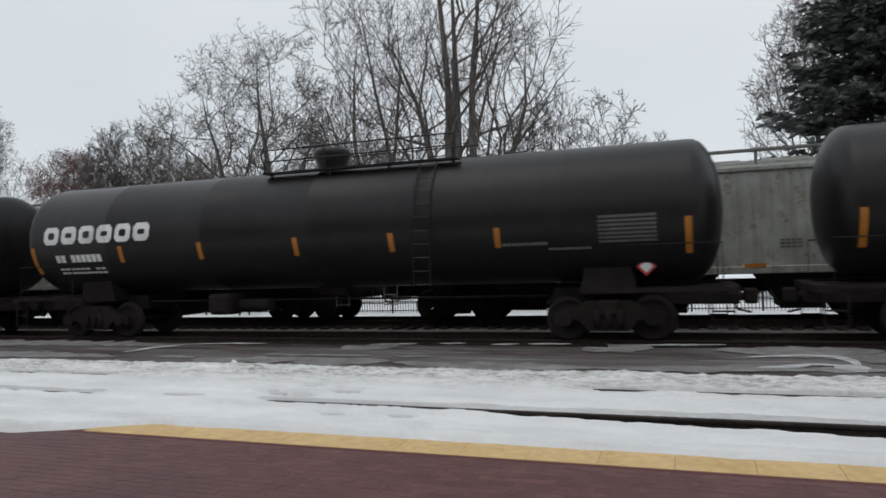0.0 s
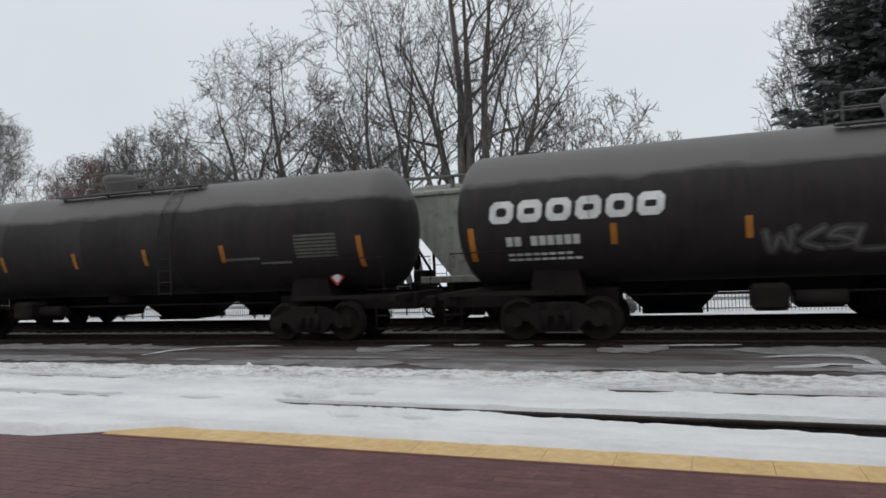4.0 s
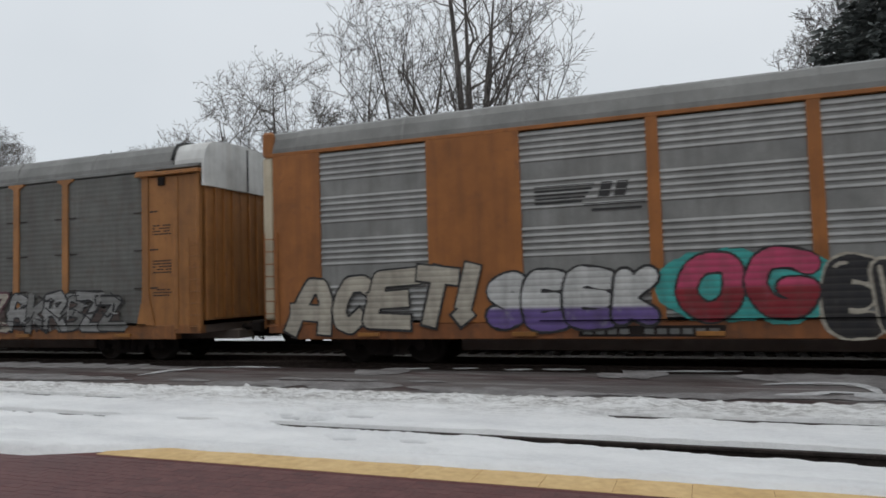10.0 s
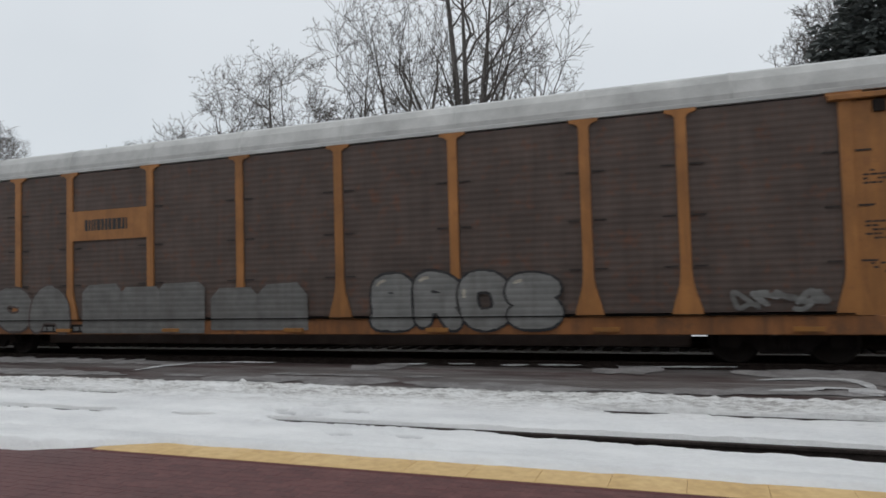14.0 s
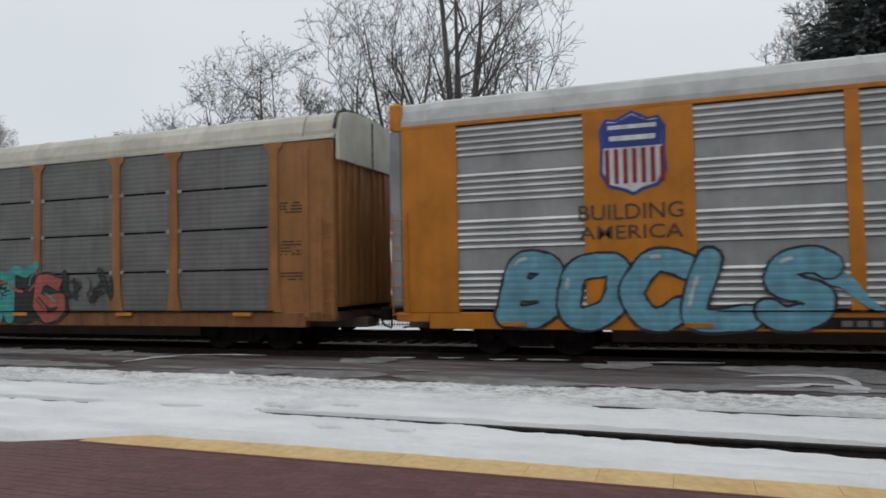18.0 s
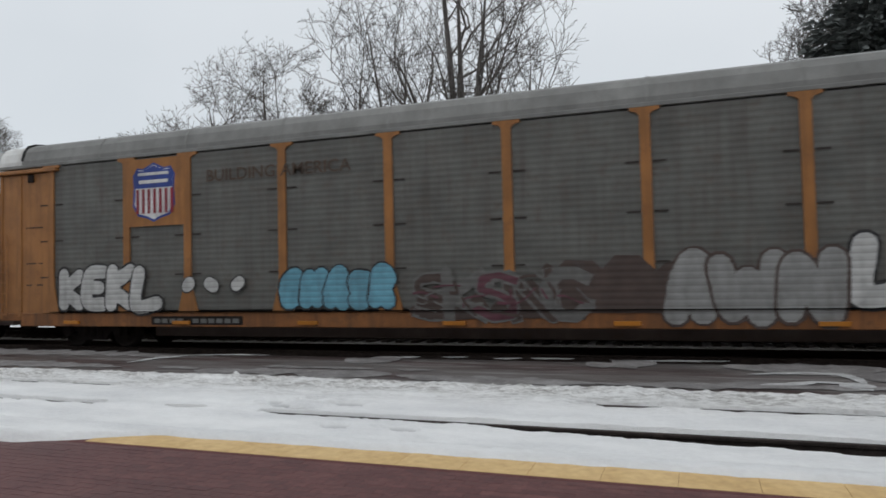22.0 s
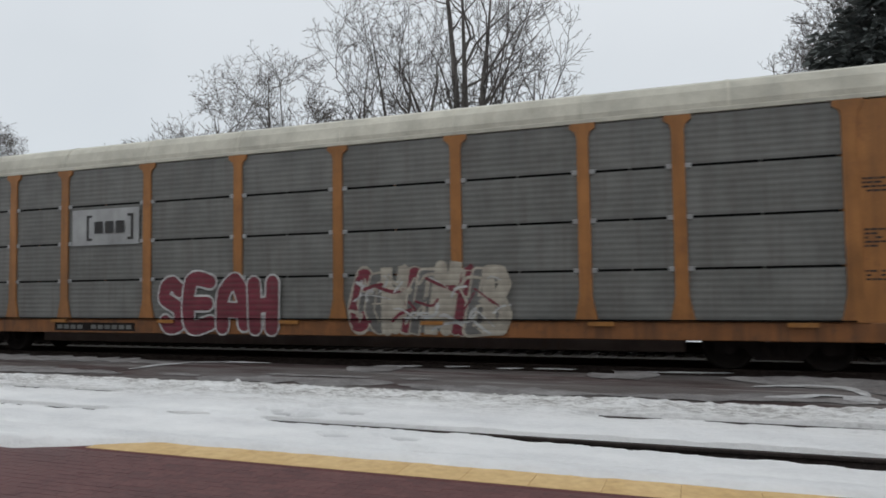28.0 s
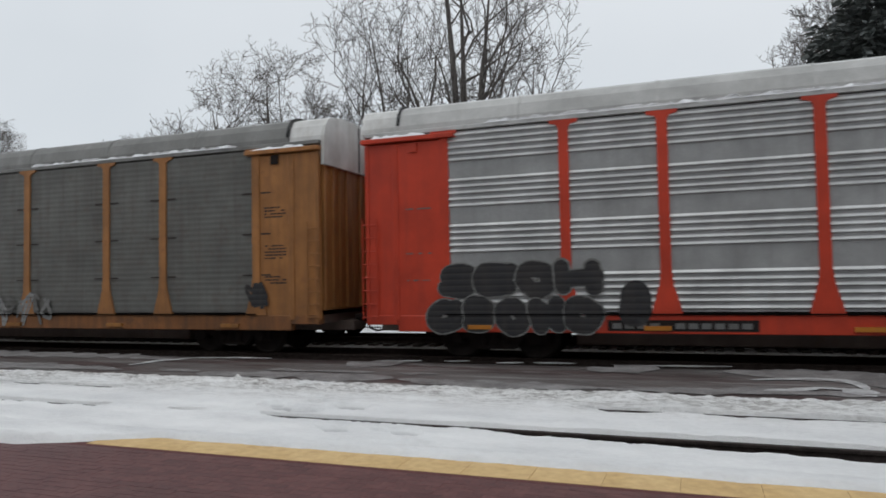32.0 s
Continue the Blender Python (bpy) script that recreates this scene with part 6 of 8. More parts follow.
def moving_hopper(x0):
    car = tagged(new("covered_hopper"), "rusty oxide-red covered hopper with pale patches", "covered hopper", "cars of the passing train")
    L = 16.5
    hopper_body(car, L, 1.56, 4.16, 1.62, RUST_RED, M_TIE, [(5.1, 0.55, 0.62), (8.25, 0.55, 0.62), (11.4, 0.55, 0.62)], roof_lip=0.10)
    truck(car, 2.1)
    truck(car, L - 2.1)
    coupler(car, 0, -1)
    coupler(car, L, 1)
    y = -1.615
    plate(car, "patch", 10.5, 11.15, 1.66, 4.1, [(0, rect(0, 1, 0, 1))], [paint("primer_patch", (0.25, 0.21, 0.19), 0.7, (0.10, 0.055, 0.04), 0.9, 0.3)], "broad pale primer stripe", y)
    plate(car, "emblem_panel", 13.8, 14.8, 2.8, 3.75, [(0, rect(0, 1, 0, 1)), (1, [(0.3, 0.35), (0.7, 0.35), (0.8, 0.5), (0.6, 0.75), (0.4, 0.75), (0.2, 0.5)])],
          [paint("faded_tan", (0.42, 0.26, 0.13), 0.7), paint("faded_green", (0.20, 0.24, 0.10), 0.7)], "faded tan panel with a green emblem", y)
    plate(car, "data_plate", 14.25, 14.7, 1.75, 2.1, [(0, rect(0, 1, 0, 1)), (1, rect(0.08, 0.92, 0.08, 0.46)), (1, rect(0.08, 0.92, 0.54, 0.92))], [WHITE_MARK, M_UNDER], "small white-framed data plate", y)
    plate(car, "notice", 14.3, 14.65, 1.5, 1.72, [(0, rect(0, 1, 0, 1))], [ORANGE_MARK], "small orange notice", y)
    dark = paint("faded_lettering", (0.092, 0.042, 0.034), 0.7, (0.16, 0.07, 0.048), 0.9)
    for k in range(10):
        x = 3.6 + k * 0.95 + (0.7 if k > 4 else 0)
        plate(car, "faded_letter", x, x + 0.5, 2.95, 3.95, [(0, rect(0, 0.3, 0, 1)), (0, rect(0.7, 1, 0, 1)), (0, rect(0.3, 0.7, 0.8 if k % 2 else 0.0, 1.0 if k % 2 else 0.2))], [dark], "", y)
    pale = paint("chalky_streak", (0.21, 0.13, 0.10), 0.8, (0.14, 0.05, 0.03), 0.8, 0.3)
    # the closed end, a dark disc standing for its oval opening, and the notice
    part("end_plate", prism_y(bmesh.new(), [(0.22, 1.12), (2.3, 1.12), (2.3, 1.7), (1.9, 1.64), (0.22, 3.62)][::-1], -1.50, -1.44), RUST_RED, car)
    oval = [(0.92 + 0.47 * math.cos(2 * math.pi * k / 28), 1.78 + 0.66 * math.sin(2 * math.pi * k / 28)) for k in range(28)]
    housing = part("brake_housing", prism_y(bmesh.new(), oval, -1.53, -1.49), RUST_DARK, car, "dark oval disc standing for the end's opening")
    part("rod", tube(bmesh.new(), [(1.0, -1.59, 1.15), (1.0, -1.59, 2.4)], 0.025, 6), pale, housing)
    part("step_box", boxes((0.55, 1.75, -1.53, -1.30, 1.0, 1.2), bevel=0.02), RUST_DARK, car)
    part("notice_board", boxes((1.55, 2.25, -1.665, -1.63, 1.50, 2.08), bevel=0.01), paint("weathered_grey_board", (0.13, 0.105, 0.095), 0.7), car, "grey notice board")
    part("notice_mark", prism_y(bmesh.new(), [(1.9 + 0.2 * math.cos(k * 0.785), 1.76 + 0.16 * math.sin(k * 0.785)) for k in range(8)], -1.670, -1.664), ORANGE_MARK, car, "orange mark on the board")
    MOVERS.append((car, x0, L))
    return car


def standing_hopper(x0):
    car = tagged(new("covered_hopper"), "pale grey covered hopper standing on the far track", "covered hopper", "hoppers standing on the far track")
    L = 15.9
    hopper_body(car, L, 1.55, 3.94, 1.36, PALE_GREY, GREY_ROOF, [(4.35, 0.5, 0.42), (7.95, 0.75, 0.30), (11.55, 0.5, 0.42)], ribs=False, roof_lip=0.42)
    truck(car, 2.2, False)
    truck(car, L - 2.2, False)
    coupler(car, 0, -1)
    coupler(car, L, 1)
    plate(car, "notice", 10.15, 10.65, 1.38, 1.48, [(0, rect(0, 1, 0, 1))], [ORANGE_MARK], "small orange mark low on the side", -1.62)
    bm = bmesh.new()
    for k in range(16):
        a = math.pi * k / 15
        c, s = math.cos(a), math.sin(a)
        bar_poly(bm, [(8.75 + 0.1 * c - 0.015 * s, 2.05 + 0.12 * s), (8.75 + 0.5 * c - 0.03 * s, 2.05 + 0.66 * s), (8.75 + 0.5 * c + 0.03 * s, 2.05 + 0.66 * s), (8.75 + 0.1 * c + 0.015 * s, 2.05 + 0.12 * s)], -1.58, 0)
    tagged(part("stencil", bm, MARK_GREY, car, "faint dark sunburst stencil"), kind="stuff")
    for z, n, h, w, a in ((2.80, 4, 0.30, 0.16, 2.3), (2.18, 6, 0.30, 0.14, 2.2)):
        bm = bmesh.new()
        for k in range(n):
            box(bm, a + k * (w + 0.10), a + k * (w + 0.10) + w, -1.565, -1.55, z, z + h)
        tagged(part("lettering", bm, GREY_PANEL, car, "dark faded marks in a row"), kind="stuff")
    bm = bmesh.new()
    for r in range(3):
        for k in range(4):
            box(bm, 11.0 + k * 0.13, 11.1 + k * 0.13, -1.562, -1.55, 1.86 + r * 0.09, 1.90 + r * 0.09)
    tagged(part("small_lettering", bm, GREY_PANEL, car, "rows of small grey marks"), kind="stuff")
    car.matrix_basis = pose(x0, TRACK3, RAIL_Z)
    return car


moving_hopper(-136.3)
for xx in (-42.5, -25.7, -8.85, 7.95):
    standing_hopper(xx)

# -- the car carriers, in their order --
BROWN_PANEL = paint("rust_stained_screen", (0.085, 0.062, 0.052), 0.7, (0.04, 0.03, 0.025), 0.5, 0.25)
LIGHT_PANEL = paint("bright_galvanised", (0.31, 0.315, 0.31), 0.45, (0.17, 0.16, 0.155), 0.35, spec=0.5, metal=0.15)
# crest colours carry painted sky light for the ribs' upper edges
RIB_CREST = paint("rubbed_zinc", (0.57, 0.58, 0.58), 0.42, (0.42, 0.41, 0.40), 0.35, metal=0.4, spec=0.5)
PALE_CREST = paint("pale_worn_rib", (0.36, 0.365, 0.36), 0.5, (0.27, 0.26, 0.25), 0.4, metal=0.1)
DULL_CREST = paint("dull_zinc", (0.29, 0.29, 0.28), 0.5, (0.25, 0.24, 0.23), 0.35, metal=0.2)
GRIMY_PANEL = paint("grimy_galvanised", (0.215, 0.215, 0.205), 0.5, (0.11, 0.10, 0.09), 0.55)
PALE_PANEL = paint("pale_galvanised", (0.185, 0.19, 0.18), 0.55, (0.12, 0.11, 0.1), 0.5, spec=0.45)
DARK_PANEL = paint("brown_stained_screen", (0.100, 0.091, 0.083), 0.65, (0.052, 0.040, 0.034), 0.65, 0.3, rust_col=(0.085, 0.06, 0.048))
DULL_ROOF = paint("dull_roof_steel", (0.155, 0.155, 0.145), 0.6, (0.10, 0.09, 0.08), 0.4)
MID_PANEL = paint("dull_galvanised", (0.142, 0.143, 0.132), 0.55, (0.09, 0.078, 0.068), 0.6, spec=0.45)
WHITE_PANEL = paint("white_screen", (0.34, 0.345, 0.34), 0.5, (0.18, 0.17, 0.16), 0.35)
OLD_ORANGE = paint("rusty_orange", (0.30, 0.112, 0.030), 0.55, (0.12, 0.05, 0.022), 0.5, 0.12, rust_col=(0.19, 0.075, 0.03))
YELLOW_SILL = paint("dirt_sprayed_yellow", (0.25, 0.102, 0.035), 0.7, (0.07, 0.04, 0.026), 0.8, 0.35, rust_col=(0.10, 0.055, 0.032))
ORANGE_SILL = paint("dirt_sprayed_orange", (0.23, 0.085, 0.030), 0.7, (0.07, 0.038, 0.024), 0.8, 0.35, rust_col=(0.10, 0.05, 0.03))
BRIGHT_ORANGE = paint("clean_orange", (0.50, 0.175, 0.014), 0.45, (0.2, 0.08, 0.02), 0.35)
RED_FRAME = paint("bright_red_orange", (0.48, 0.045, 0.018), 0.45, (0.2, 0.03, 0.02), 0.4)
WHITE_FRAME = paint("off_white", (0.46, 0.45, 0.435), 0.5, (0.25, 0.22, 0.2), 0.45)
CREAM_ROOF = paint("cream_roof", (0.52, 0.50, 0.42), 0.55, (0.3, 0.27, 0.2), 0.35)
LIGHT_ROOF = paint("light_grey_roof", (0.46, 0.46, 0.445), 0.5, (0.3, 0.29, 0.27), 0.25)
WHITE_CAP = paint("white_cap", (0.60, 0.60, 0.58), 0.5, (0.25, 0.2, 0.15), 0.4)
STRIP = paint("cream_guard", (0.48, 0.42, 0.31), 0.55, (0.2, 0.12, 0.07), 0.5)
STEEL_STRIP = paint("steel_guard", (0.26, 0.27, 0.28), 0.5, (0.12, 0.1, 0.09), 0.45)

rack1 = autorack(-164.74, "yellow-framed car carrier with dark grey screens and graffiti", "S", YELLOW, GREY_PANEL, GREY_ROOF, WHITE_CAP)
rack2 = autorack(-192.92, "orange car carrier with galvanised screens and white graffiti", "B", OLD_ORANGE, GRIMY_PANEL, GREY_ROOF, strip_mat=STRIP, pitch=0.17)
rack3 = autorack(-222.08, "yellow-framed car carrier with dark screens and faded graffiti", "S", YELLOW, GREY_PANEL, GREY_ROOF, WHITE_CAP)
rack4 = autorack(-250.27, "orange car carrier with grey screens and teal graffiti", "B", OLD_ORANGE, PALE_PANEL, LIGHT_ROOF, strip_mat=STEEL_STRIP, pitch=0.15, corner_mat=YELLOW)
rack5 = autorack(-278.83, "yellow-framed car carrier with brown rusty screens", "S", YELLOW, BROWN_PANEL, LIGHT_ROOF, WHITE_CAP)
rack6 = autorack(-307.31, "off-white car carrier with pale screens", "S", WHITE_FRAME, WHITE_PANEL, LIGHT_ROOF, pitch=0.17, corner_mat=BRIGHT_ORANGE, mark_mat=ORANGE_MARK)
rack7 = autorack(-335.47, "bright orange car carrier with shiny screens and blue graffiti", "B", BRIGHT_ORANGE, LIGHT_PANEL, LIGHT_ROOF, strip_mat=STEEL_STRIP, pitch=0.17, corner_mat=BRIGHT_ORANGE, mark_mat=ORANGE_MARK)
rack8 = autorack(-364.13, "yellow-framed car carrier with slatted grey screens and cream roof", "C", YELLOW, MID_PANEL, CREAM_ROOF, rows=4, pitch=0.12, mark_mat=BRIGHT_MARK)
rack9 = autorack(-392.48, "yellow-framed car carrier with plain dark screens", "S", YELLOW, DARK_PANEL, DULL_ROOF)
rack10 = autorack(-420.89, "yellow-framed car carrier with grey screens and silver graffiti", "S", YELLOW, GREY_PANEL, GREY_ROOF, WHITE_CAP, mark_mat=ORANGE_MARK)
rack11 = autorack(-449.31, "yellow-framed car carrier with a red sign and green graffiti", "S", YELLOW, GREY_PANEL, GREY_ROOF, (None, WHITE_CAP), mark_mat=ORANGE_MARK)
rack12 = autorack(-477.73, "yellow-framed car carrier with slatted screens and pale roof", "C", YELLOW, MID_PANEL, LIGHT_ROOF, WHITE_CAP, rows=4, pitch=0.12, mark_mat=ORANGE_MARK)
rack13 = autorack(-506.37, "yellow-framed car carrier with slatted screens and purple graffiti", "C", YELLOW, MID_PANEL, LIGHT_ROOF, WHITE_CAP, rows=4, pitch=0.12)
rack14 = autorack(-534.76, "yellow-framed car carrier with slatted screens and cream roof", "C", YELLOW, MID_PANEL, CREAM_ROOF, rows=4, pitch=0.12)
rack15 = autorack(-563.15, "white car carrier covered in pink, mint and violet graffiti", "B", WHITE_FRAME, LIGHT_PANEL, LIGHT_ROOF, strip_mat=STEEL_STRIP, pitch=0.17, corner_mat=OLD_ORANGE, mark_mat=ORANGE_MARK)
rack16 = autorack(-592.0, "red-framed car carrier with bright galvanised screens", "S", RED_FRAME, LIGHT_PANEL, LIGHT_ROOF, WHITE_CAP, pitch=0.17, mark_mat=ORANGE_MARK)
rack17 = autorack(-620.33, "yellow-framed car carrier with dark grey screens", "S", YELLOW, GREY_PANEL, GREY_ROOF, WHITE_CAP)


# snow lying on the roof hoods of the last cars
def lying_snow(car, x0, x1, y0, y1, z, seed):
    rnd = random.Random(seed)
    bm = bmesh.new()
    nx = max(4, int((x1 - x0) / 0.12))
    rows = []
    for i in range(nx + 1):
        x = x0 + (x1 - x0) * i / nx
        h = 0.0 if i in (0, nx) else rnd.uniform(0.03, 0.09)
        q = rnd.uniform(-0.02, 0.02)
        rows.append([bm.verts.new(p) for p in ((x, y0 + q, z), (x, y0 + 0.03 + q, z + h), (x, y1 - 0.03, z + h * 0.9), (x, y1, z))])
    for u, w in zip(rows, rows[1:]):
        for i in range(3):
            bm.faces.new((u[i], u[i + 1], w[i + 1], w[i])).smooth = True
    bmesh.ops.recalc_face_normals(bm, faces=bm.faces)
    part("lying_snow", bm, M_SNOW, car, "snow lying on the roof hood")


lying_snow(rack16, 25.2, 26.5, -1.70, -1.52, EAVE - 0.06, 1)
lying_snow(rack16, 0.3, 1.7, -1.70, -1.52, EAVE - 0.06, 2)
lying_snow(rack16, 3.0, 24.0, -1.63, -1.58, EAVE + 0.088, 3)
lying_snow(rack17, 25.4, 26.9, -1.70, -1.52, EAVE - 0.06, 4)
lying_snow(rack17, 18.0, 25.0, -1.63, -1.58, EAVE + 0.088, 5)


# -- more signs --
def flat_sign(car, x0, x1, z0, z1, mat, label):
    plate(car, "sign_panel", x0, x1, z0, z1, [(0, rect(0, 1, 0, 1))], [mat], label, SIDE + 0.002)


def bars_sign(car, x0, x1, z0, z1, mat, lines):
    """Small lettering, drawn as rows of bars."""
    rnd = random.Random(int(x0 * 100))
    sh = []
    for r in range(lines):
        u = 0.0
        while u < 0.95:
            w = rnd.uniform(0.03, 0.09)
            sh.append((0, rect(u, min(1, u + w), (r + 0.12) / lines, (r + 0.8) / lines)))
            u += w + 0.02
    bm = bmesh.new()
    for mi, pts in sh:
        prism_y(bm, [(x0 + u * (x1 - x0), z0 + q * (z1 - z0)) for u, q in pts], SIDE - 0.006, SIDE - 0.002, mi)
    bmesh.ops.recalc_face_normals(bm, faces=bm.faces)
    tagged(part("small_lettering", bm, [mat], car, "rows of small painted marks"), kind="stuff")


def squiggle(car, x0, x1, z0, z1):
    """A broad ring beside two upright bars."""
    bm = bmesh.new()
    pts = [(0.42, 0.08), (0.06, 0.08), (0.0, 0.2), (0.0, 0.82), (0.06, 0.94), (0.42, 0.94), (0.48, 0.82), (0.48, 0.2), (0.42, 0.08)]
    w, h = x1 - x0, z1 - z0
    line = [(x0 + a * w, z0 + b * h) for a, b in pts]
    for (a, b), (c, d) in zip(line, line[1:]):
        v = Vector((c - a, d - b)).normalized() * 0.055
        n = Vector((-v.y, v.x))
        prism_y(bm, [(a - v.x + n.x, b - v.y + n.y), (a - v.x - n.x, b - v.y - n.y), (c + v.x - n.x, d + v.y - n.y), (c + v.x + n.x, d + v.y + n.y)], SIDE - 0.008, SIDE - 0.004)
    for u in (0.60, 0.90):
        prism_y(bm, [(x0 + u * w, z0), (x0 + (u + 0.1) * w, z0), (x0 + (u + 0.1) * w, z0 + h), (x0 + u * w, z0 + h)], SIDE - 0.009, SIDE - 0.005)
    bmesh.ops.recalc_face_normals(bm, faces=bm.faces)
    tagged(part("emblem", bm, DARK_SIGN, car, "dark emblem of a ring and two bars"), kind="stuff")


def red_sign(car, x0, x1, z0, z1):
    plate(car, "sign_panel", x0, x1, z0, z1, [(0, rect(0, 1, 0, 1))], [RED_SIGN], "dark red sign panel")
    sh = []
    for r, (n, w) in enumerate(((8, 0.82), (7, 0.62), (7, 0.66))):
        for k in range(n):
            a = 0.1 + w * k / n
            sh.append((0, rect(a, a + w / n * 0.62, 0.58 - 0.235 * r, 0.66 - 0.235 * r + (0.04 if k == 0 else 0))))
    bm = bmesh.new()
    for k, (mi, pts) in enumerate(sh):
        y = SIDE - 0.004
        prism_y(bm, [(x0 + u * (x1 - x0), z0 + q * (z1 - z0)) for u, q in pts], y - 0.003, y, mi)
    bmesh.ops.recalc_face_normals(bm, faces=bm.faces)
    tagged(part("small_lettering", bm, WHITE_SIGN, car, "rows of white bars on a red sign"), kind="stuff")


def striped_emblem(car, x0, x1, z0, z1, mat=None):
    """A worn dark emblem of thin stripes, slanting blocks and a tail."""
    sh = [(0, rect(0.0, 0.56 - 0.03 * k, 0.92 - 0.13 * k, 0.985 - 0.13 * k)) for k in range(5)]
    sh += [(0, [(0.58 + 0.14 * k, 0.5), (0.68 + 0.14 * k, 0.5), (0.72 + 0.14 * k, 1.0), (0.62 + 0.14 * k, 1.0)]) for k in range(2)]
    sh += [(0, rect(0.45, 1.0, 0.26, 0.34)), (0, rect(0.52, 0.96, 0.08, 0.16))]
    bm = bmesh.new()
    for mi, pts in sh:
        prism_y(bm, [(x0 + u * (x1 - x0), z0 + q * (z1 - z0)) for u, q in pts], -1.606, -1.602, mi)
    bmesh.ops.recalc_face_normals(bm, faces=bm.faces)
    tagged(part("emblem", bm, mat or M_TIE, car, "worn dark emblem of thin stripes"), kind="stuff")


def stickers(car, x0, x1):
    """A row of small red and white markers along the floor line."""
    bm = bmesh.new()
    n = int((x1 - x0) / 0.16)
    for k in range(n):
        a = x0 + 0.16 * k
        box(bm, a, a + 0.11, -1.600, -1.592, FLOOR + 0.06, FLOOR + 0.14, 0, k % 2)
    tagged(part("marker_row", bm, [paint("grimy_red_marker", (0.26, 0.06, 0.055), 0.6), PALE_GREY], car, "row of small grimy red and pale markers"), kind="stuff")


def slant_logo(car, x0, x1, z0, z1):
    sh = [(0, [(0.02 + k * 0.22, 0.42), (0.18 + k * 0.22, 0.42), (0.26 + k * 0.22, 0.98), (0.1 + k * 0.22, 0.98)]) for k in range(4)]
    sh += [(0, [(0.0, 0.26), (0.95, 0.30), (0.97, 0.38), (0.02, 0.36)]), (1, [(-0.02, 0.10), (0.9, 0.18), (0.92, 0.26), (0.0, 0.2)])]
    bm = bmesh.new()
    for mi, pts in sh:
        prism_y(bm, [(x0 + u * (x1 - x0), z0 + q * (z1 - z0)) for u, q in pts], SIDE - 0.006, SIDE - 0.002, mi)
    bmesh.ops.recalc_face_normals(bm, faces=bm.faces)
    tagged(part("emblem", bm, [RED_MARK, DARK_SIGN], car, "slanting red emblem"), kind="stuff")



# -- signs and graffiti on the car carriers --
def outline_row(car, text, x0, x1, z0, z1, col, label, seed=1, r=0.022, lean=0.05):
    """Letters in one thin sprayed line."""
    rnd = random.Random(seed)
    w = (x1 - x0) / len(text)
    for k, ch in enumerate(text):
        bm = bmesh.new()
        for i, pts in enumerate(form_lines(ch, x0 + w * k, x0 + w * (k + 1), z0, z1, 0.05, lean, True, rnd)):
            ribbon(bm, pts, r, SIDE - 0.004 - 0.0003 * i, 0)
        part("graffiti_letter", bm, spray(col, COLS[col]), car, label)


lettered(rack1, "MINR", 2.03, 3.75, 1.05, 1.80, "ghost", "silver", "small silver outlined letters", 0.10, 0.035, False, 0.03, 1.0, 2)
lettered(rack1, "BUNSR", 4.86, 9.10, 0.86, 1.98, "blue", "sky", "blue graffiti outlined in pale blue", 0.17, 0.05, False, 0.10, 1.1, 3, shine="white", grow_to=0.12)
lettered(rack1, "6OSA", 9.74, 12.42, 0.80, 2.08, "red", "white", "dark red bubble graffiti outlined in white", 0.18, 0.055, True, 0.04, 1.12, 4, shine="white")
lettered(rack1, "NPANR", 13.50, 16.55, 0.72, 1.98, "black", "ice", "black graffiti letters outlined in pale blue", 0.14, 0.05, True, 0.02, 1.06, 5)
lettered(rack1, "SVPER", 17.80, 21.05, 0.72, 1.96, "black", "grey", "black bubble graffiti outlined in grey", 0.23, 0.05, True, 0.03, 1.18, 6, shine="grey")
lettered(rack1, "GRIMD", 21.95, 25.50, 0.66, 1.98, "black", "silver", "black graffiti letters outlined in silver", 0.15, 0.035, True, 0.0, 1.1, 7)
flat_sign(rack1, 4.55, 6.70, 3.08, 4.99, YELLOW, "yellow sign panel")
shield(rack1, 5.04, 6.21, 3.30, 4.77)
sprayed_loops(rack1, 25.63, 26.30, 2.33, 2.69, ["magenta", "red"], "small red sprayed tag", 8, 0.06)
flat_sign(rack1, 25.67, 26.27, 1.76, 1.98, ORANGE_MARK, "orange notice")
striped_emblem(rack2, 6.78, 9.04, 3.19, 3.83, DARK_SIGN)
lettered(rack2, "OG", 9.54, 12.01, 0.98, 2.32, "pink", "black", "pink and red graffiti letters on a turquoise cloud", 0.19, 0.04, True, 0.04, 1.06, 9, halo="turquoise", low="red", split=1.62)
lettered(rack2, "EKUM", 12.15, 15.42, 0.66, 2.12, "black", "cream", "black bubble graffiti outlined in cream", 0.22, 0.045, True, 0.0, 1.14, 10, shine="cream")
lettered(rack2, "M00s", 16.60, 20.10, 0.71, 2.00, "white", "black", "white graffiti letters with black outlines", 0.185, 0.05, False, 0.02, 1.14, 12, halo="umber")
sprayed_loops(rack2, 20.2, 20.8, 0.75, 1.75, ["white", "black"], "white sprayed arc", 13, 0.04)
lettered(rack2, "c0RT", 21.29, 25.60, 0.71, 2.22, "white", "umber", "white block graffiti letters in a lime haze", 0.225, 0.055, False, 0.05, 1.12, 14, halo="lime")
lettered(rack2, "ACET!", 0.78, 5.47, 0.72, 2.10, "cream", "black", "cream graffiti letters with black outlines", 0.175, 0.045, False, 0.16, 1.08, 15, grow_to=0.22)
lettered(rack2, "SEEK", 5.72, 9.20, 0.86, 2.05, "white", "black", "white and violet bubble graffiti", 0.20, 0.05, True, 0.08, 1.16, 11, low="violet", split=1.28)
sprayed_loops(rack2, 25.73, 26.54, 2.71, 4.00, ["cream", "silver"], "thin white sprayed loops", 12)
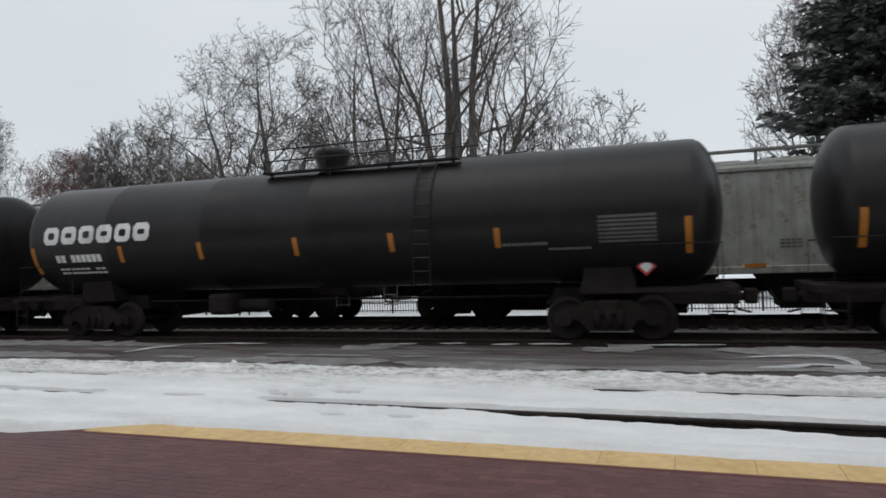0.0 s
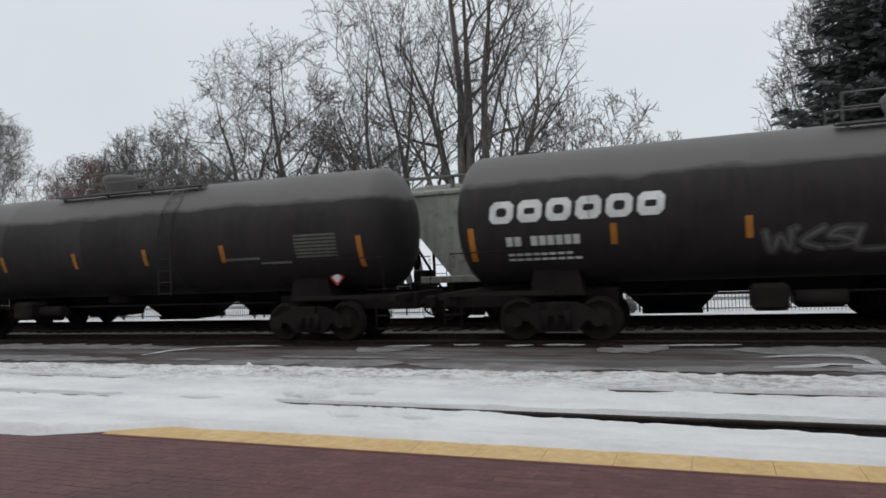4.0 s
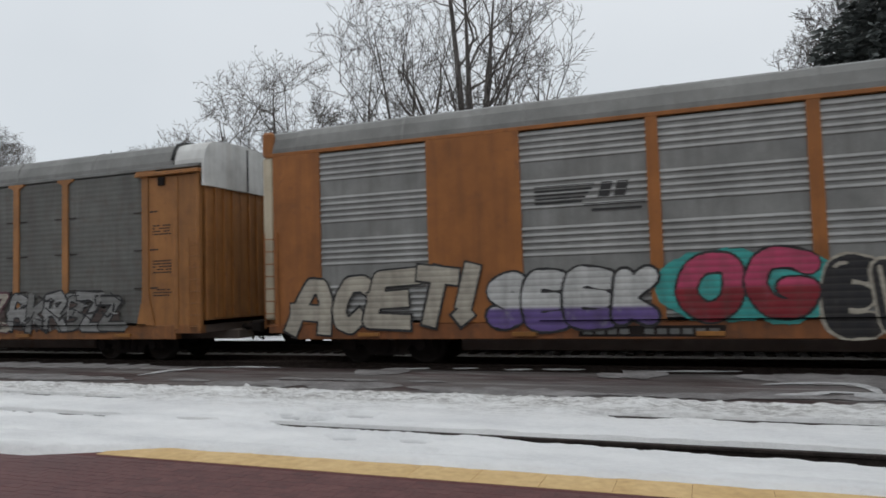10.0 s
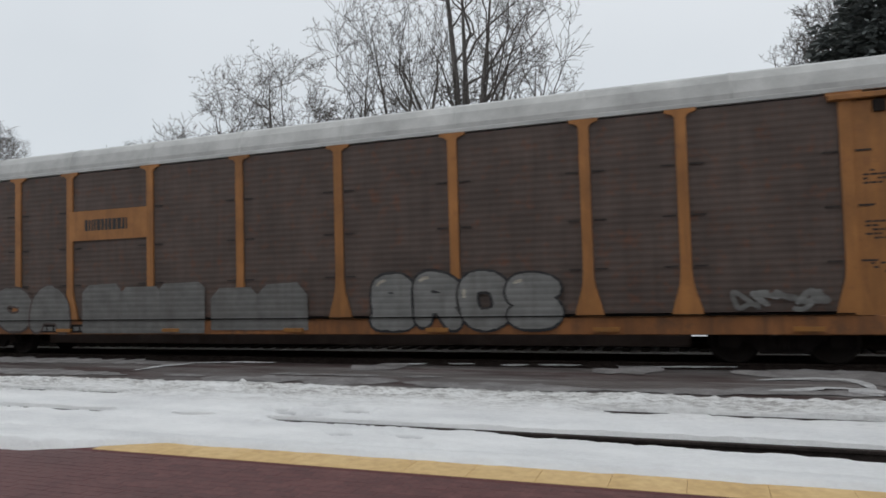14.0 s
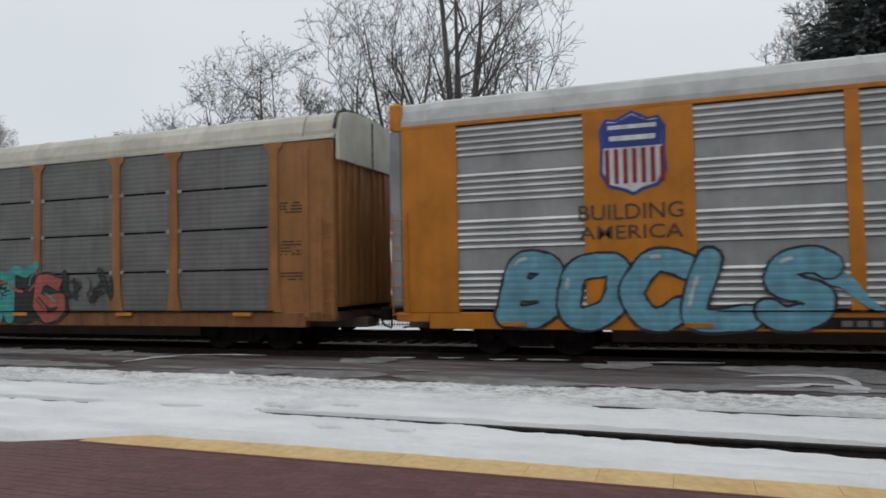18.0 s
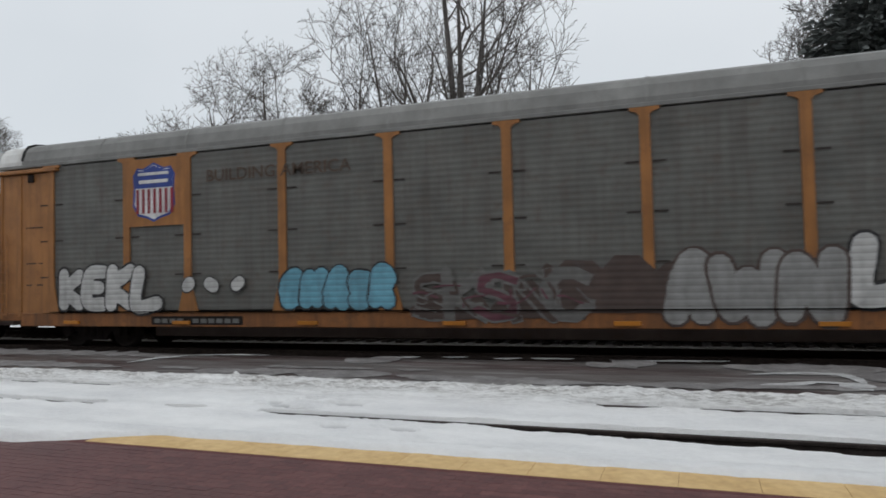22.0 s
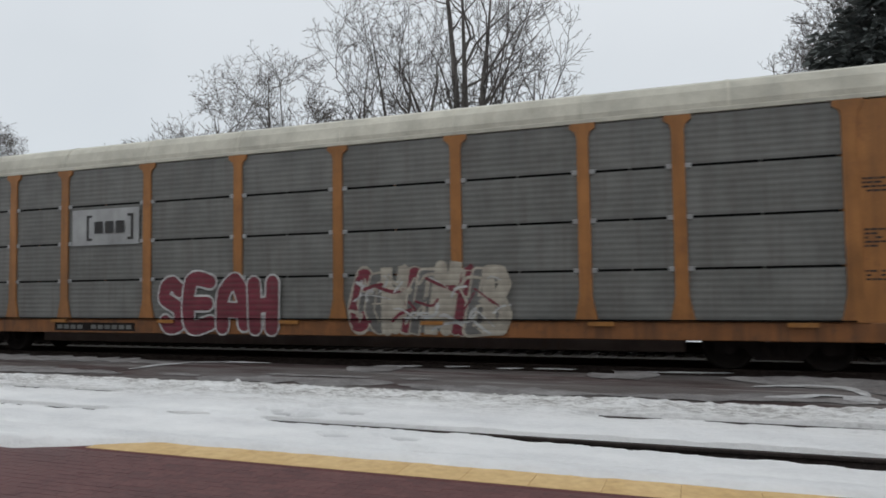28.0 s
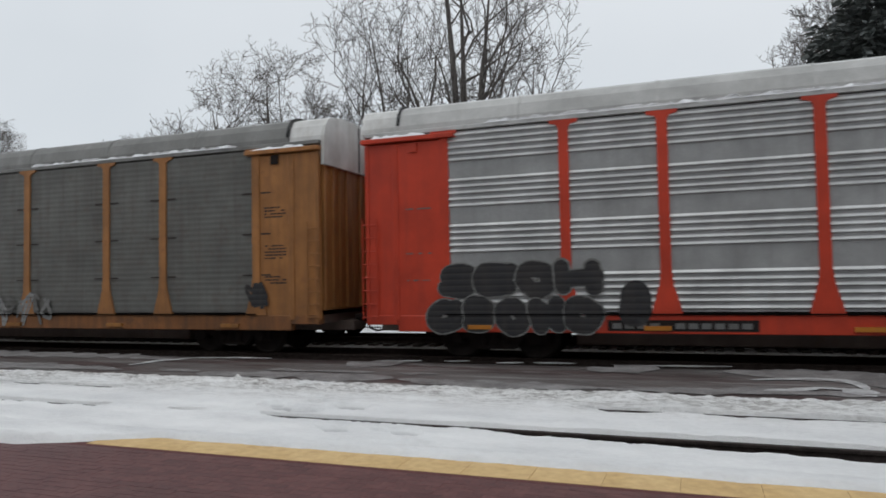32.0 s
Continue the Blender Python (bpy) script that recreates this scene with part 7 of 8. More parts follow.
lettered(rack3, "MUES!", 4.30, 7.90, 0.98, 2.02, "silver", "ghost", "worn white graffiti letters", 0.15, 0.05, False, 0.04, 1.1, 16)
wild(rack3, 14.85, 20.35, 0.86, 1.98, "umber", ["cream", "silver", "cream"], "plum", ["cream", "umber"], 9, "faded cream and brown wild-style graffiti", 17, 0.09)
wild(rack3, 20.64, 24.6, 0.86, 1.95, "umber", ["silver", "grey"], "black", ["silver", "black"], 6, "faded silver and black graffiti", 18, 0.11)
striped_emblem(rack3, 6.85, 9.02, 3.20, 3.79)
bracket_mark(rack4, 4.57, 6.17, 3.30, 4.11)
wild(rack4, 8.32, 17.75, 0.68, 2.16, "teal", ["teal", "turquoise", "navy", "teal", "sky", "navy"], "navy", ["white", "black", "turquoise"], 14, "teal and navy wild-style graffiti", 15, 0.14, peaks=0.3)
outline_row(rack4, "XOITR", 21.9, 24.75, 1.10, 1.98, "umber", "thin dark outlined letters", 16, 0.032)
sprayed_loops(rack4, 21.8, 22.5, 1.15, 1.9, ["silver", "ghost"], "pale worn scrawl", 61, 0.05)
flat_sign(rack5, 6.66, 9.40, 3.17, 3.98, YELLOW, "yellow sign panel")
bars_sign(rack5, 7.23, 8.80, 3.38, 3.82, DARK_SIGN, 1)
lettered(rack5, "BOA", 2.52, 6.63, 0.66, 1.98, "ghost", "umber", "faint silver bubble graffiti", 0.26, 0.05, True, 0.0, 1.12, 17)
buffed(rack5, 7.17, 11.12, 0.66, 2.05, "ghost", "faded grey blocks painted over old graffiti", 18, 3)
buffed(rack5, 11.42, 14.12, 0.74, 2.0, "ghost", "faded grey blocks painted over old graffiti", 19, 2)
lettered(rack5, "BROS", 15.92, 20.12, 0.72, 1.98, "grey", "black", "worn grey bubble graffiti with black inner lines", 0.22, 0.05, True, 0.0, 1.2, 20, shine="cream")
sprayed_loops(rack5, 23.52, 25.12, 1.1, 1.45, ["ghost", "grey"], "faint pale scrawl", 22, 0.04)
for q, (a, b) in enumerate((((7.02, 3.96), (7.72, 3.56)), ((7.00, 3.58), (7.75, 3.95)))):
    bm = bmesh.new()
    ribbon(bm, [a, b], 0.055, SIDE - 0.004 - 0.002 * q, 0, False)
    part("emblem_bar", bm, (RED_SIGN, DARK_SIGN)[q], rack6, "bar of a crossed emblem")
bars_sign(rack6, 7.80, 9.30, 3.68, 3.86, MARK_GREY, 1)
flat_sign(rack6, 1.0, 1.5, 0.74, 0.9, ORANGE_MARK, "orange notice")
flat_sign(rack6, 2.75, 3.1, 0.76, 0.86, RED_MARK, "small red notice")
shield(rack7, 4.66, 5.97, 3.37, 5.04)
slogan(rack7, "BUILDING", 4.22, 6.25, 2.85, 3.17)
slogan(rack7, "AMERICA", 4.22, 6.24, 2.46, 2.74)
lettered(rack7, "BOCLS", 2.66, 8.81, 0.63, 2.22, "sky", "black", "pale blue flowing graffiti letters", 0.225, 0.05, True, 0.16, 1.16, 21, shine="white")
bm = bmesh.new()
ribbon(bm, rounded([(8.2, 1.75), (8.9, 1.6), (9.3, 1.2), (9.6, 1.0)], 6), [0.2 - 0.0095 * k for k in range(19)], SIDE - 0.014, 0)
part("graffiti_tail", bm, spray("sky", COLS["sky"]), rack7, "pale blue tail of the graffiti")
lettered(rack7, "TIMR", 12.18, 15.67, 0.80, 2.20, "blue", "blue", "flat blue graffiti", 0.24, 0.05, False, 0.04, 1.14, 22)
lettered(rack7, "POMY", 17.71, 21.36, 0.92, 2.26, "salmon", "maroon", "salmon graffiti in a pale blue haze", 0.20, 0.03, True, 0.04, 1.16, 23, halo="sky")
flat_sign(rack8, 6.84, 9.30, 2.97, 4.05, WHITE_PANEL, "pale sign panel")
squiggle(rack8, 7.16, 8.86, 3.19, 3.96)
sprayed_loops(rack8, 0.65, 1.69, 1.71, 2.78, ["white", "cream"], "white sprayed tag", 24, 0.06)
lettered(rack8, "CCMIN", 2.17, 5.30, 0.77, 1.99, "black", "green", "black bubble graffiti", 0.19, 0.03, True, 0.0, 1.14, 25, shine="silver")
sprayed_loops(rack8, 5.6, 6.0, 1.4, 1.75, ["navy"], "small dark star tag", 30, 0.03)
lettered(rack8, "SK", 9.32, 10.70, 0.86, 2.05, "green", "black", "dark graffiti letters", 0.13, 0.04, True, 0.04, 1.1, 26)
lettered(rack8, "S", 10.70, 11.70, 0.75, 1.60, "green", "black", "dark sprayed blob", 0.2, 0.04, True, 0.0, 1.1, 27)
wild(rack8, 12.10, 18.85, 0.70, 2.20, "black", ["black", "turquoise", "black", "salmon"], "black", ["turquoise", "salmon", "green"], 8, "black, turquoise and salmon graffiti", 28, 0.17, peaks=0.25)
for q, (a, b, c, d) in enumerate(((11.95, 1.75, 15.2, 2.05), (15.4, 1.85, 18.0, 2.18))):
    bm = bmesh.new()
    ribbon(bm, [(a + (c - a) * k / 7, b + (d - b) * k / 7 + (0.09 if k % 2 else -0.07)) for k in range(8)], 0.12, SIDE - 0.0215 - 0.001 * q, 0)
    part("graffiti_edge", bm, spray("turquoise", COLS["turquoise"]), rack8, "turquoise band along the graffiti")
sprayed_loops(rack8, 18.9, 20.6, 1.21, 2.1, ["black", "green", "grey"], "dark sprayed scrawl", 29, 0.05)
striped_emblem(rack9, 6.85, 8.79, 3.52, 4.13, DARK_SIGN)
flat_sign(rack10, 4.68, 6.58, 3.23, 4.99, YELLOW, "yellow sign panel")
shield(rack10, 4.94, 6.30, 3.38, 4.88)
slogan(rack10, "BUILDING AMERICA", 7.28, 11.33, 4.26, 4.56)
lettered(rack10, "KEKL", 2.42, 5.90, 1.02, 2.24, "white", "black", "white bubble graffiti with black outlines", 0.19, 0.045, True, 0.06, 1.16, 31)
lettered(rack10, "...", 6.30, 8.60, 1.42, 1.92, "white", "black", "white sprayed dots", 0.16, 0.03, True, 0.2, 0.8, 32)
lettered(rack10, "GNASR", 9.40, 12.40, 1.02, 2.04, "sky", "black", "pale blue bubble graffiti with black outlines", 0.19, 0.04, True, 0.04, 1.2, 33)
wild(rack10, 12.9, 16.6, 0.80, 2.0, "umber", ["umber", "ghost", "plum"], "ghost", ["plum", "umber"], 5, "faded dark graffiti", 34, 0.09, peaks=0.6)
buffed(rack10, 16.0, 18.9, 0.95, 2.18, "umber", "dark faded cloud of paint", 35, 3)
lettered(rack10, "AWN", 18.2, 21.2, 0.70, 2.16, "silver", "umber", "worn white graffiti letters", 0.24, 0.05, True, 0.06, 1.2, 36)
lettered(rack10, "LOUD", 21.38, 25.30, 1.05, 2.42, "white", "black", "white bubble graffiti letters with black outlines", 0.22, 0.05, True, 0.06, 1.14, 37)
red_sign(rack11, 6.67, 9.39, 2.98, 4.98)
lettered(rack11, "TOKS", 9.60, 13.35, 0.60, 1.92, "black", "white", "black bubble graffiti outlined in silver", 0.17, 0.035, True, 0.0, 1.22, 38, shine="white")
lettered(rack11, "HTUL", 2.23, 4.80, 1.02, 2.16, "ghost", "silver", "thin silver graffiti letters", 0.07, 0.03, False, 0.02, 1.05, 39)
sprayed_loops(rack11, 5.0, 6.3, 1.4, 2.0, ["ghost", "green"], "faint sprayed scrawl", 40, 0.05)
lettered(rack12, "BS", 23.45, 24.90, 1.19, 2.02, "orange", "umber", "orange bubble graffiti", 0.19, 0.04, True, 0.0, 1.1, 41)
striped_emblem(rack12, 6.55, 8.64, 3.18, 3.94)
outline_row(rack12, "CO", 12.5, 15.0, 1.05, 2.0, "umber", "thin dark sprayed arcs", 42, 0.03)
wild(rack13, 2.03, 4.55, 1.10, 2.34, "mauve", ["mauve", "pink", "sky"], "plum", ["white", "pink"], 4, "purple and pink graffiti", 43, 0.12)
flat_sign(rack14, 6.92, 9.22, 2.97, 3.94, WHITE_PANEL, "pale sign panel")
bracket_mark(rack14, 7.43, 9.04, 3.09, 3.78)
lettered(rack14, "SEAH", 9.88, 13.50, 0.66, 2.12, "maroon", "white", "maroon graffiti letters outlined in white", 0.18, 0.045, True, 0.02, 1.08, 44)
wild(rack14, 15.5, 19.1, 0.70, 2.26, "ghost", ["maroon", "ghost", "cream"], "cream", ["white", "maroon", "white"], 9, "white and maroon wild-style graffiti", 45, 0.10)
slant_logo(rack15, 17.78, 20.32, 3.41, 3.95)
wild(rack15, 16.60, 25.70, 0.60, 2.18, "magenta", ["pink", "magenta", "pink"], "white", ["black", "white", "orange", "pink"], 12, "pink and white wild-style graffiti", 46, 0.125)
wild(rack15, 16.90, 24.90, 1.62, 2.22, "plum", ["black"], "black", ["pink"], 9, "black splashes along the top of the graffiti", 47, 0.05, -0.004, 0.7)
lettered(rack15, "BUDIS", 9.95, 15.20, 0.70, 2.12, "turquoise", "white", "mint green bubble graffiti letters", 0.205, 0.035, True, 0.02, 1.22, 48, halo="mint")
wild(rack15, 1.17, 8.90, 0.66, 2.05, "violet", ["violet", "navy", "violet", "mauve"], "black", ["white", "silver", "mauve"], 10, "violet graffiti with thin white lines", 49, 0.13)
slant_logo(rack16, 18.02, 20.58, 3.44, 3.93)
lettered(rack16, "LERT", 17.86, 21.21, 0.66, 2.06, "turquoise", "black", "turquoise graffiti letters with black outlines", 0.20, 0.035, False, 0.0, 1.14, 50, shine="white")
lettered(rack16, "SEOH", 1.92, 5.41, 1.36, 2.12, "black", "grey", "black graffiti outlined in grey", 0.17, 0.028, True, 0.0, 1.06, 51)
lettered(rack16, "CBONO", 1.66, 5.46, 0.60, 1.36, "black", "grey", "black graffiti outlined in grey", 0.17, 0.028, True, 0.0, 1.06, 52)
lettered(rack16, "O", 5.76, 6.38, 0.76, 1.62, "black", "black", "black sprayed blob", 0.19, 0.03, True, 0.0, 1.0, 53)
sprayed_loops(rack17, 15.80, 18.75, 0.70, 1.70, ["silver", "ghost", "grey"], "faint white sprayed scrawl", 45, 0.04)
sprayed_loops(rack17, 25.15, 25.80, 1.2, 1.75, ["black"], "black sprayed tag", 54, 0.06)
bars_sign(rack15, 25.59, 26.15, 3.38, 3.75, MARK_GREY, 4)
bars_sign(rack15, 25.46, 26.21, 2.81, 3.28, MARK_GREY, 3)
flat_sign(rack15, 25.61, 26.18, 2.08, 2.29, ORANGE_MARK, "orange notice")
flat_sign(rack15, 25.92, 26.35, 0.79, 1.02, ORANGE_MARK, "orange notice")
bars_sign(rack15, 24.78, 25.97, 0.60, 0.68, WHITE_MARK, 1)
stickers(rack11, 2.2, 25.4)


# ---- trees, fence and bushes beyond the tracks ----
def grow_tree(name, x, y, height, label, seed, trunk_r=0.3, lean=(0, 0), spread=0.55, kids=(7, 7, 6, 5), low=0.3, stems=None, leaves=None, z0=-0.5, crown=None):
    """A bare tree: tapered, wandering limbs down to fine twigs, in two meshes."""
    rnd = random.Random(seed)
    wood, twig = ([], []), ([], [])

    def limb(store, pts, rads, n):
        vs, fs = store
        base = len(vs)
        for k, p in enumerate(pts):
            d = (pts[min(k + 1, len(pts) - 1)] - pts[max(k - 1, 0)]).normalized()
            a = d.cross(Vector((0.3, 0.9, 0.1))).normalized()
            b = d.cross(a)
            for i in range(n):
                t = 2 * math.pi * i / n
                vs.append(tuple(p + rads[k] * (math.cos(t) * a + math.sin(t) * b)))
        for k in range(len(pts) - 1):
            for i in range(n):
                fs.append((base + k * n + i, base + k * n + (i + 1) % n, base + (k + 1) * n + (i + 1) % n, base + (k + 1) * n + i))

    tips = []

    def grow(p, d, r, length, level):
        segs = (10, 9, 6, 4, 3)[min(level, 4)]
        pts, rads = [p.copy()], [r]
        dirs = []
        upright = abs(d.x) < 0.1
        for k in range(segs):
            if crown and k > (0 if level else 2) and p.z > 2 and (level or stems):
                cx, cz, rx, rz = crown
                if ((p.x - cx) / rx) ** 2 + (p.y / rx) ** 2 + (max(0.0, p.z - cz) / rz) ** 2 > (rnd.uniform(0.85, 1.1) if level else 0.45):
                    break
            wob = ((0.05 if upright else 0.12) if stems else 0.08, 0.23, 0.29, 0.33, 0.33)[level]
            d = (d + Vector((rnd.gauss(0, wob), rnd.gauss(0, wob), rnd.gauss(0, wob * 0.6) + (0.085 if level else 0.02)))).normalized()
            p = p + d * (length / segs)
            pts.append(p.copy())
            rads.append(max(0.0115, r * (1 - 0.74 * (k + 1) / segs)))
            dirs.append(d.copy())
        full = segs
        if len(dirs) < segs:
            segs = len(dirs)
            rads = [max(0.0085, r * (1 - 0.95 * i / segs)) for i in range(segs + 1)]
        limb(wood if level < 2 else twig, pts, rads, (8, 6, 4, 3, 3)[min(level, 4)])
        if level >= len(kids):
            tips.append(p)
            return
        n = max(1, round(kids[level] * segs / full)) if level else kids[0]
        for k in range(n):
            f = (low if level == 0 else 0.22) + (0.98 - (low if level == 0 else 0.22)) * (k + rnd.random() * 0.8) / n
            i = min(segs - 1, int(f * segs))
            q = pts[i].lerp(pts[i + 1], f * segs - i)
            axis = dirs[i].cross(Vector((rnd.gauss(0, 1), rnd.gauss(0, 1), rnd.gauss(0, 1)))).normalized()
            out = (Matrix.Rotation(rnd.uniform(0.5, 1.05) * (spread / 0.55), 3, axis) @ dirs[i])
            out.z = out.z + 0.14
            out.normalize()
            grow(q, out, max(0.0165, rads[i] * rnd.uniform(0.36, 0.52)), length * rnd.uniform(0.42, 0.62) * (1.12 - 0.55 * f), level + 1)

    for dx, lx, part_h in stems or ((0.0, lean[0], 1.0),):
        d = Vector((lx, lean[1] + rnd.uniform(-0.1, 0.1), 1)).normalized()
        grow(Vector((dx, rnd.uniform(-0.2, 0.2), 0)), d, trunk_r * (0.45 + 0.55 * part_h), height * part_h, 0)
    tree = tagged(new("bare_tree"), label, "tree")
    tree.location = (x, y, z0)
    for nm, (vs, fs) in (("trunk", wood), ("crown", twig)):
        me = bpy.data.meshes.new(nm)
        me.from_pydata(vs, [], fs)
        me.polygons.foreach_set("use_smooth", [True] * len(fs))
        part(nm, me, M_BARK if nm == "trunk" else M_TWIG, tree)
    if leaves:
        vs, fs = [], []
        for p in tips:
            for _ in range(leaves[1]):
                if rnd.random() < 0.8:
                    q = p + Vector((rnd.gauss(0, 0.25), rnd.gauss(0, 0.25), rnd.gauss(0, 0.2) - 0.1))
                    b = len(vs)
                    for _k in range(4):
                        vs.append(tuple(q + Vector((rnd.uniform(-0.06, 0.06), rnd.uniform(-0.06, 0.06), rnd.uniform(-0.08, 0.08)))))
                    fs.append((b, b + 1, b + 2))
                    fs.append((b, b + 2, b + 3))
        me = bpy.data.meshes.new("dry_leaves")
        me.from_pydata(vs, [], fs)
        part("dry_leaves", me, leaves[0], tree, "withered reddish leaves")
    return tree


M_DRY = rough_stuff("withered_red_leaf", (0.10, 0.035, 0.03), (0.20, 0.075, 0.06), 2, 0.9)
grow_tree("bare_tree", -11.9, 36, 23, "tall bare tree with a dark trunk and steep crowded limbs", 11, 0.36, stems=((0.0, 0.01, 1.0), (0.25, 0.17, 0.95), (-0.25, -0.15, 1.0), (0.35, 0.40, 0.85), (-0.35, -0.34, 0.95), (0.1, -0.06, 0.85)), kids=(8, 6, 4, 2), low=0.2, spread=0.62, crown=(0.6, 11.5, 6.4, 13.0))
grow_tree("bare_tree", -15.6, 36.6, 20, "bare tree with several curved limbs rising from its foot", 12, 0.2, stems=((0.0, -0.22, 1.0), (0.25, 0.06, 1.0), (-0.3, -0.42, 0.9), (0.3, 0.28, 0.9)), kids=(7, 6, 4, 2), low=0.24, spread=0.6, crown=(-1.3, 10.5, 5.4, 11.5))
grow_tree("bare_tree", -8.6, 37, 12.0, "low bare tree with arching limbs", 13, 0.18, stems=((0.0, 0.35, 0.9), (-0.6, 0.1, 0.9), (0.5, 0.75, 0.95), (0.3, 0.55, 0.9)), kids=(7, 7, 6, 2), low=0.25, crown=(2.9, 5.6, 6.2, 5.6))
grow_tree("bare_tree", -24.0, 38, 17.5, "bare spreading tree with curved limbs", 14, 0.34, stems=((0.0, -0.32, 1.0), (0.3, 0.0, 1.0), (0.5, 0.42, 0.9), (-0.2, -0.66, 0.9), (0.2, 0.2, 0.8)), kids=(9, 8, 6, 3), low=0.26, spread=0.75, crown=(-0.4, 9.8, 8.2, 7.4))
grow_tree("bare_tree", -19.5, 39, 12.5, "low bare tree with fine twigs", 23, 0.16, stems=((0.0, -0.2, 1.0), (0.5, 0.2, 0.9), (-0.5, -0.45, 0.9)), kids=(8, 7, 5, 2), low=0.25)
grow_tree("bare_tree", -43.0, 46, 14.6, "bare bushy tree with dense upright twigs", 15, 0.2, stems=tuple((0.5 * q, 0.10 * q, 1.0 - 0.03 * abs(q)) for q in (-4, -3, -2, -1, 0, 1, 2, 3)), kids=(10, 7, 6, 3), low=0.3, spread=0.4, crown=(-0.3, 8.8, 4.7, 6.0))
grow_tree("bare_tree", -37.6, 47, 13.0, "bare bushy tree with dense upright twigs", 25, 0.18, stems=tuple((0.4 * q, 0.12 * q, 1.0) for q in (-2, -1, 0, 1, 2)), kids=(9, 7, 6, 3), low=0.3, spread=0.4, crown=(0.0, 7.4, 4.0, 5.6))
grow_tree("bare_tree", -55.5, 50, 13.2, "small tree holding withered reddish leaves", 16, 0.18, stems=((0.0, -0.2, 1.0), (0.8, 0.2, 0.95), (-0.8, -0.35, 0.9), (1.6, 0.4, 0.85)), kids=(10, 8, 5, 3), low=0.35, leaves=(M_DRY, 5), crown=(0.0, 8.5, 5.8, 5.4))
grow_tree("bare_tree", -67.5, 50, 19.0, "bare tree with fine pale twigs", 17, 0.22, stems=((0.0, -0.05, 1.0), (0.6, 0.2, 0.95)), kids=(12, 9, 7, 4), low=0.3, crown=(0.0, 12.0, 7.0, 8.0))
grow_tree("bare_tree", 9.0, 44, 19.0, "bare tree with fine twigs beside a spruce", 18, 0.24, stems=((0.0, -0.10, 1.0), (-0.3, -0.25, 0.85)), kids=(15, 9, 7, 4), low=0.22, crown=(0.0, 11.0, 5.7, 8.0))


def spruce(x, y, height, seed, label):
    rnd = random.Random(seed)
    tree = tagged(new("spruce_tree"), label, "tree")
    tree.location = (x, y, -0.5)
    bm = bmesh.new()
    tube(bm, [(0, 0, 0), (0.05, 0, height * 0.5), (0, 0, height)], [0.32, 0.2, 0.03], 10)
    part("trunk", bm, M_BARK, tree)
    vs, fs = [], []
    bs, bf = [], []
    tiers = 40
    for k in range(tiers):
        f = k / tiers
        z = 1.2 + (height - 1.4) * f
        reach = (height * 0.31) * (1 - f) + 0.2
        for q in range(17 if f < 0.6 else 11):
            a = rnd.uniform(0, 2 * math.pi)
            ln = reach * rnd.uniform(0.6, 1.12)
            droop = rnd.uniform(0.1, 0.35)
            n = max(3, int(ln / 0.22))
            for i in range(1, n + 1):
                u = i / n
                r = ln * u
                zz = z - droop * ln * u + 0.22 * ln * u * u
                for side in range(5):
                    c = Vector((math.cos(a) * r, math.sin(a) * r, zz)) + Vector((rnd.gauss(0, 0.14), rnd.gauss(0, 0.14), rnd.gauss(-0.05, 0.08)))
                    d = Vector((math.cos(a + rnd.uniform(-0.9, 0.9)), math.sin(a + rnd.uniform(-0.9, 0.9)), rnd.uniform(-0.55, 0.15))) * rnd.uniform(0.25, 0.5)
                    w = d.cross(Vector((rnd.gauss(0, 1), rnd.gauss(0, 1), 1))).normalized() * rnd.uniform(0.06, 0.13)
                    b = len(vs)
                    vs += [tuple(c - w), tuple(c + w), tuple(c + d * 0.6 + w * 0.8), tuple(c + d), tuple(c + d * 0.6 - w * 0.8)]
                    fs.append((b, b + 1, b + 2, b + 3, b + 4))
            b = len(bs)
            for r, rr in ((0, 0.03), (ln * 0.5, 0.02), (ln, 0.006)):
                u = r / ln
                p = Vector((math.cos(a) * r, math.sin(a) * r, z - droop * r + 0.22 * ln * u * u))
                for t in (0, 2.1, 4.2):
                    bs.append((p.x + rr * math.cos(t) * math.sin(a), p.y - rr * math.cos(t) * math.cos(a), p.z + rr * math.sin(t)))
            for s in range(2):
                for i in range(3):
                    bf.append((b + s * 3 + i, b + s * 3 + (i + 1) % 3, b + s * 3 + 3 + (i + 1) % 3, b + s * 3 + 3 + i))
    me = bpy.data.meshes.new("crown")
    me.from_pydata(vs, [], fs)
    part("crown", me, M_NEEDLE, tree)
    me = bpy.data.meshes.new("limb_tuft")
    me.from_pydata(bs, [], bf)
    tagged(part("limb_tuft", me, M_BARK, tree), kind="stuff")
    return tree


spruce(8.6, 36, 22.0, 3, "tall dark green spruce with drooping boughs")


# the iron fence: panels of pickets between posts
def fence_panel(x):
    f = tagged(new("fence_panel"), "black iron picket fence panel standing in snow", "fence", "fence along the verge")
    f.location = (x, 27.2, -0.46)
    for z in (0.10, 0.42, 0.48, 1.05):
        part("fence_rail", boxes((0, 2.4, -0.015, 0.015, z, z + 0.035)), M_IRON, f)
    p = part("picket", boxes((-0.01, 0.01, -0.01, 0.01, 0.02, 1.15)), M_IRON, f)
    for k in range(1, 20):
        again(p, f, pose(0.12 * k, 0, 0))
    part("post", boxes((-0.035, 0.035, -0.035, 0.035, -0.1, 1.22), bevel=0.005), M_IRON, f)
    return f


fence = fence_panel(-36.0)
for k in range(1, 22):
    copy_thing(fence, pose(-36.0 + 2.4 * k, 27.2, -0.46))


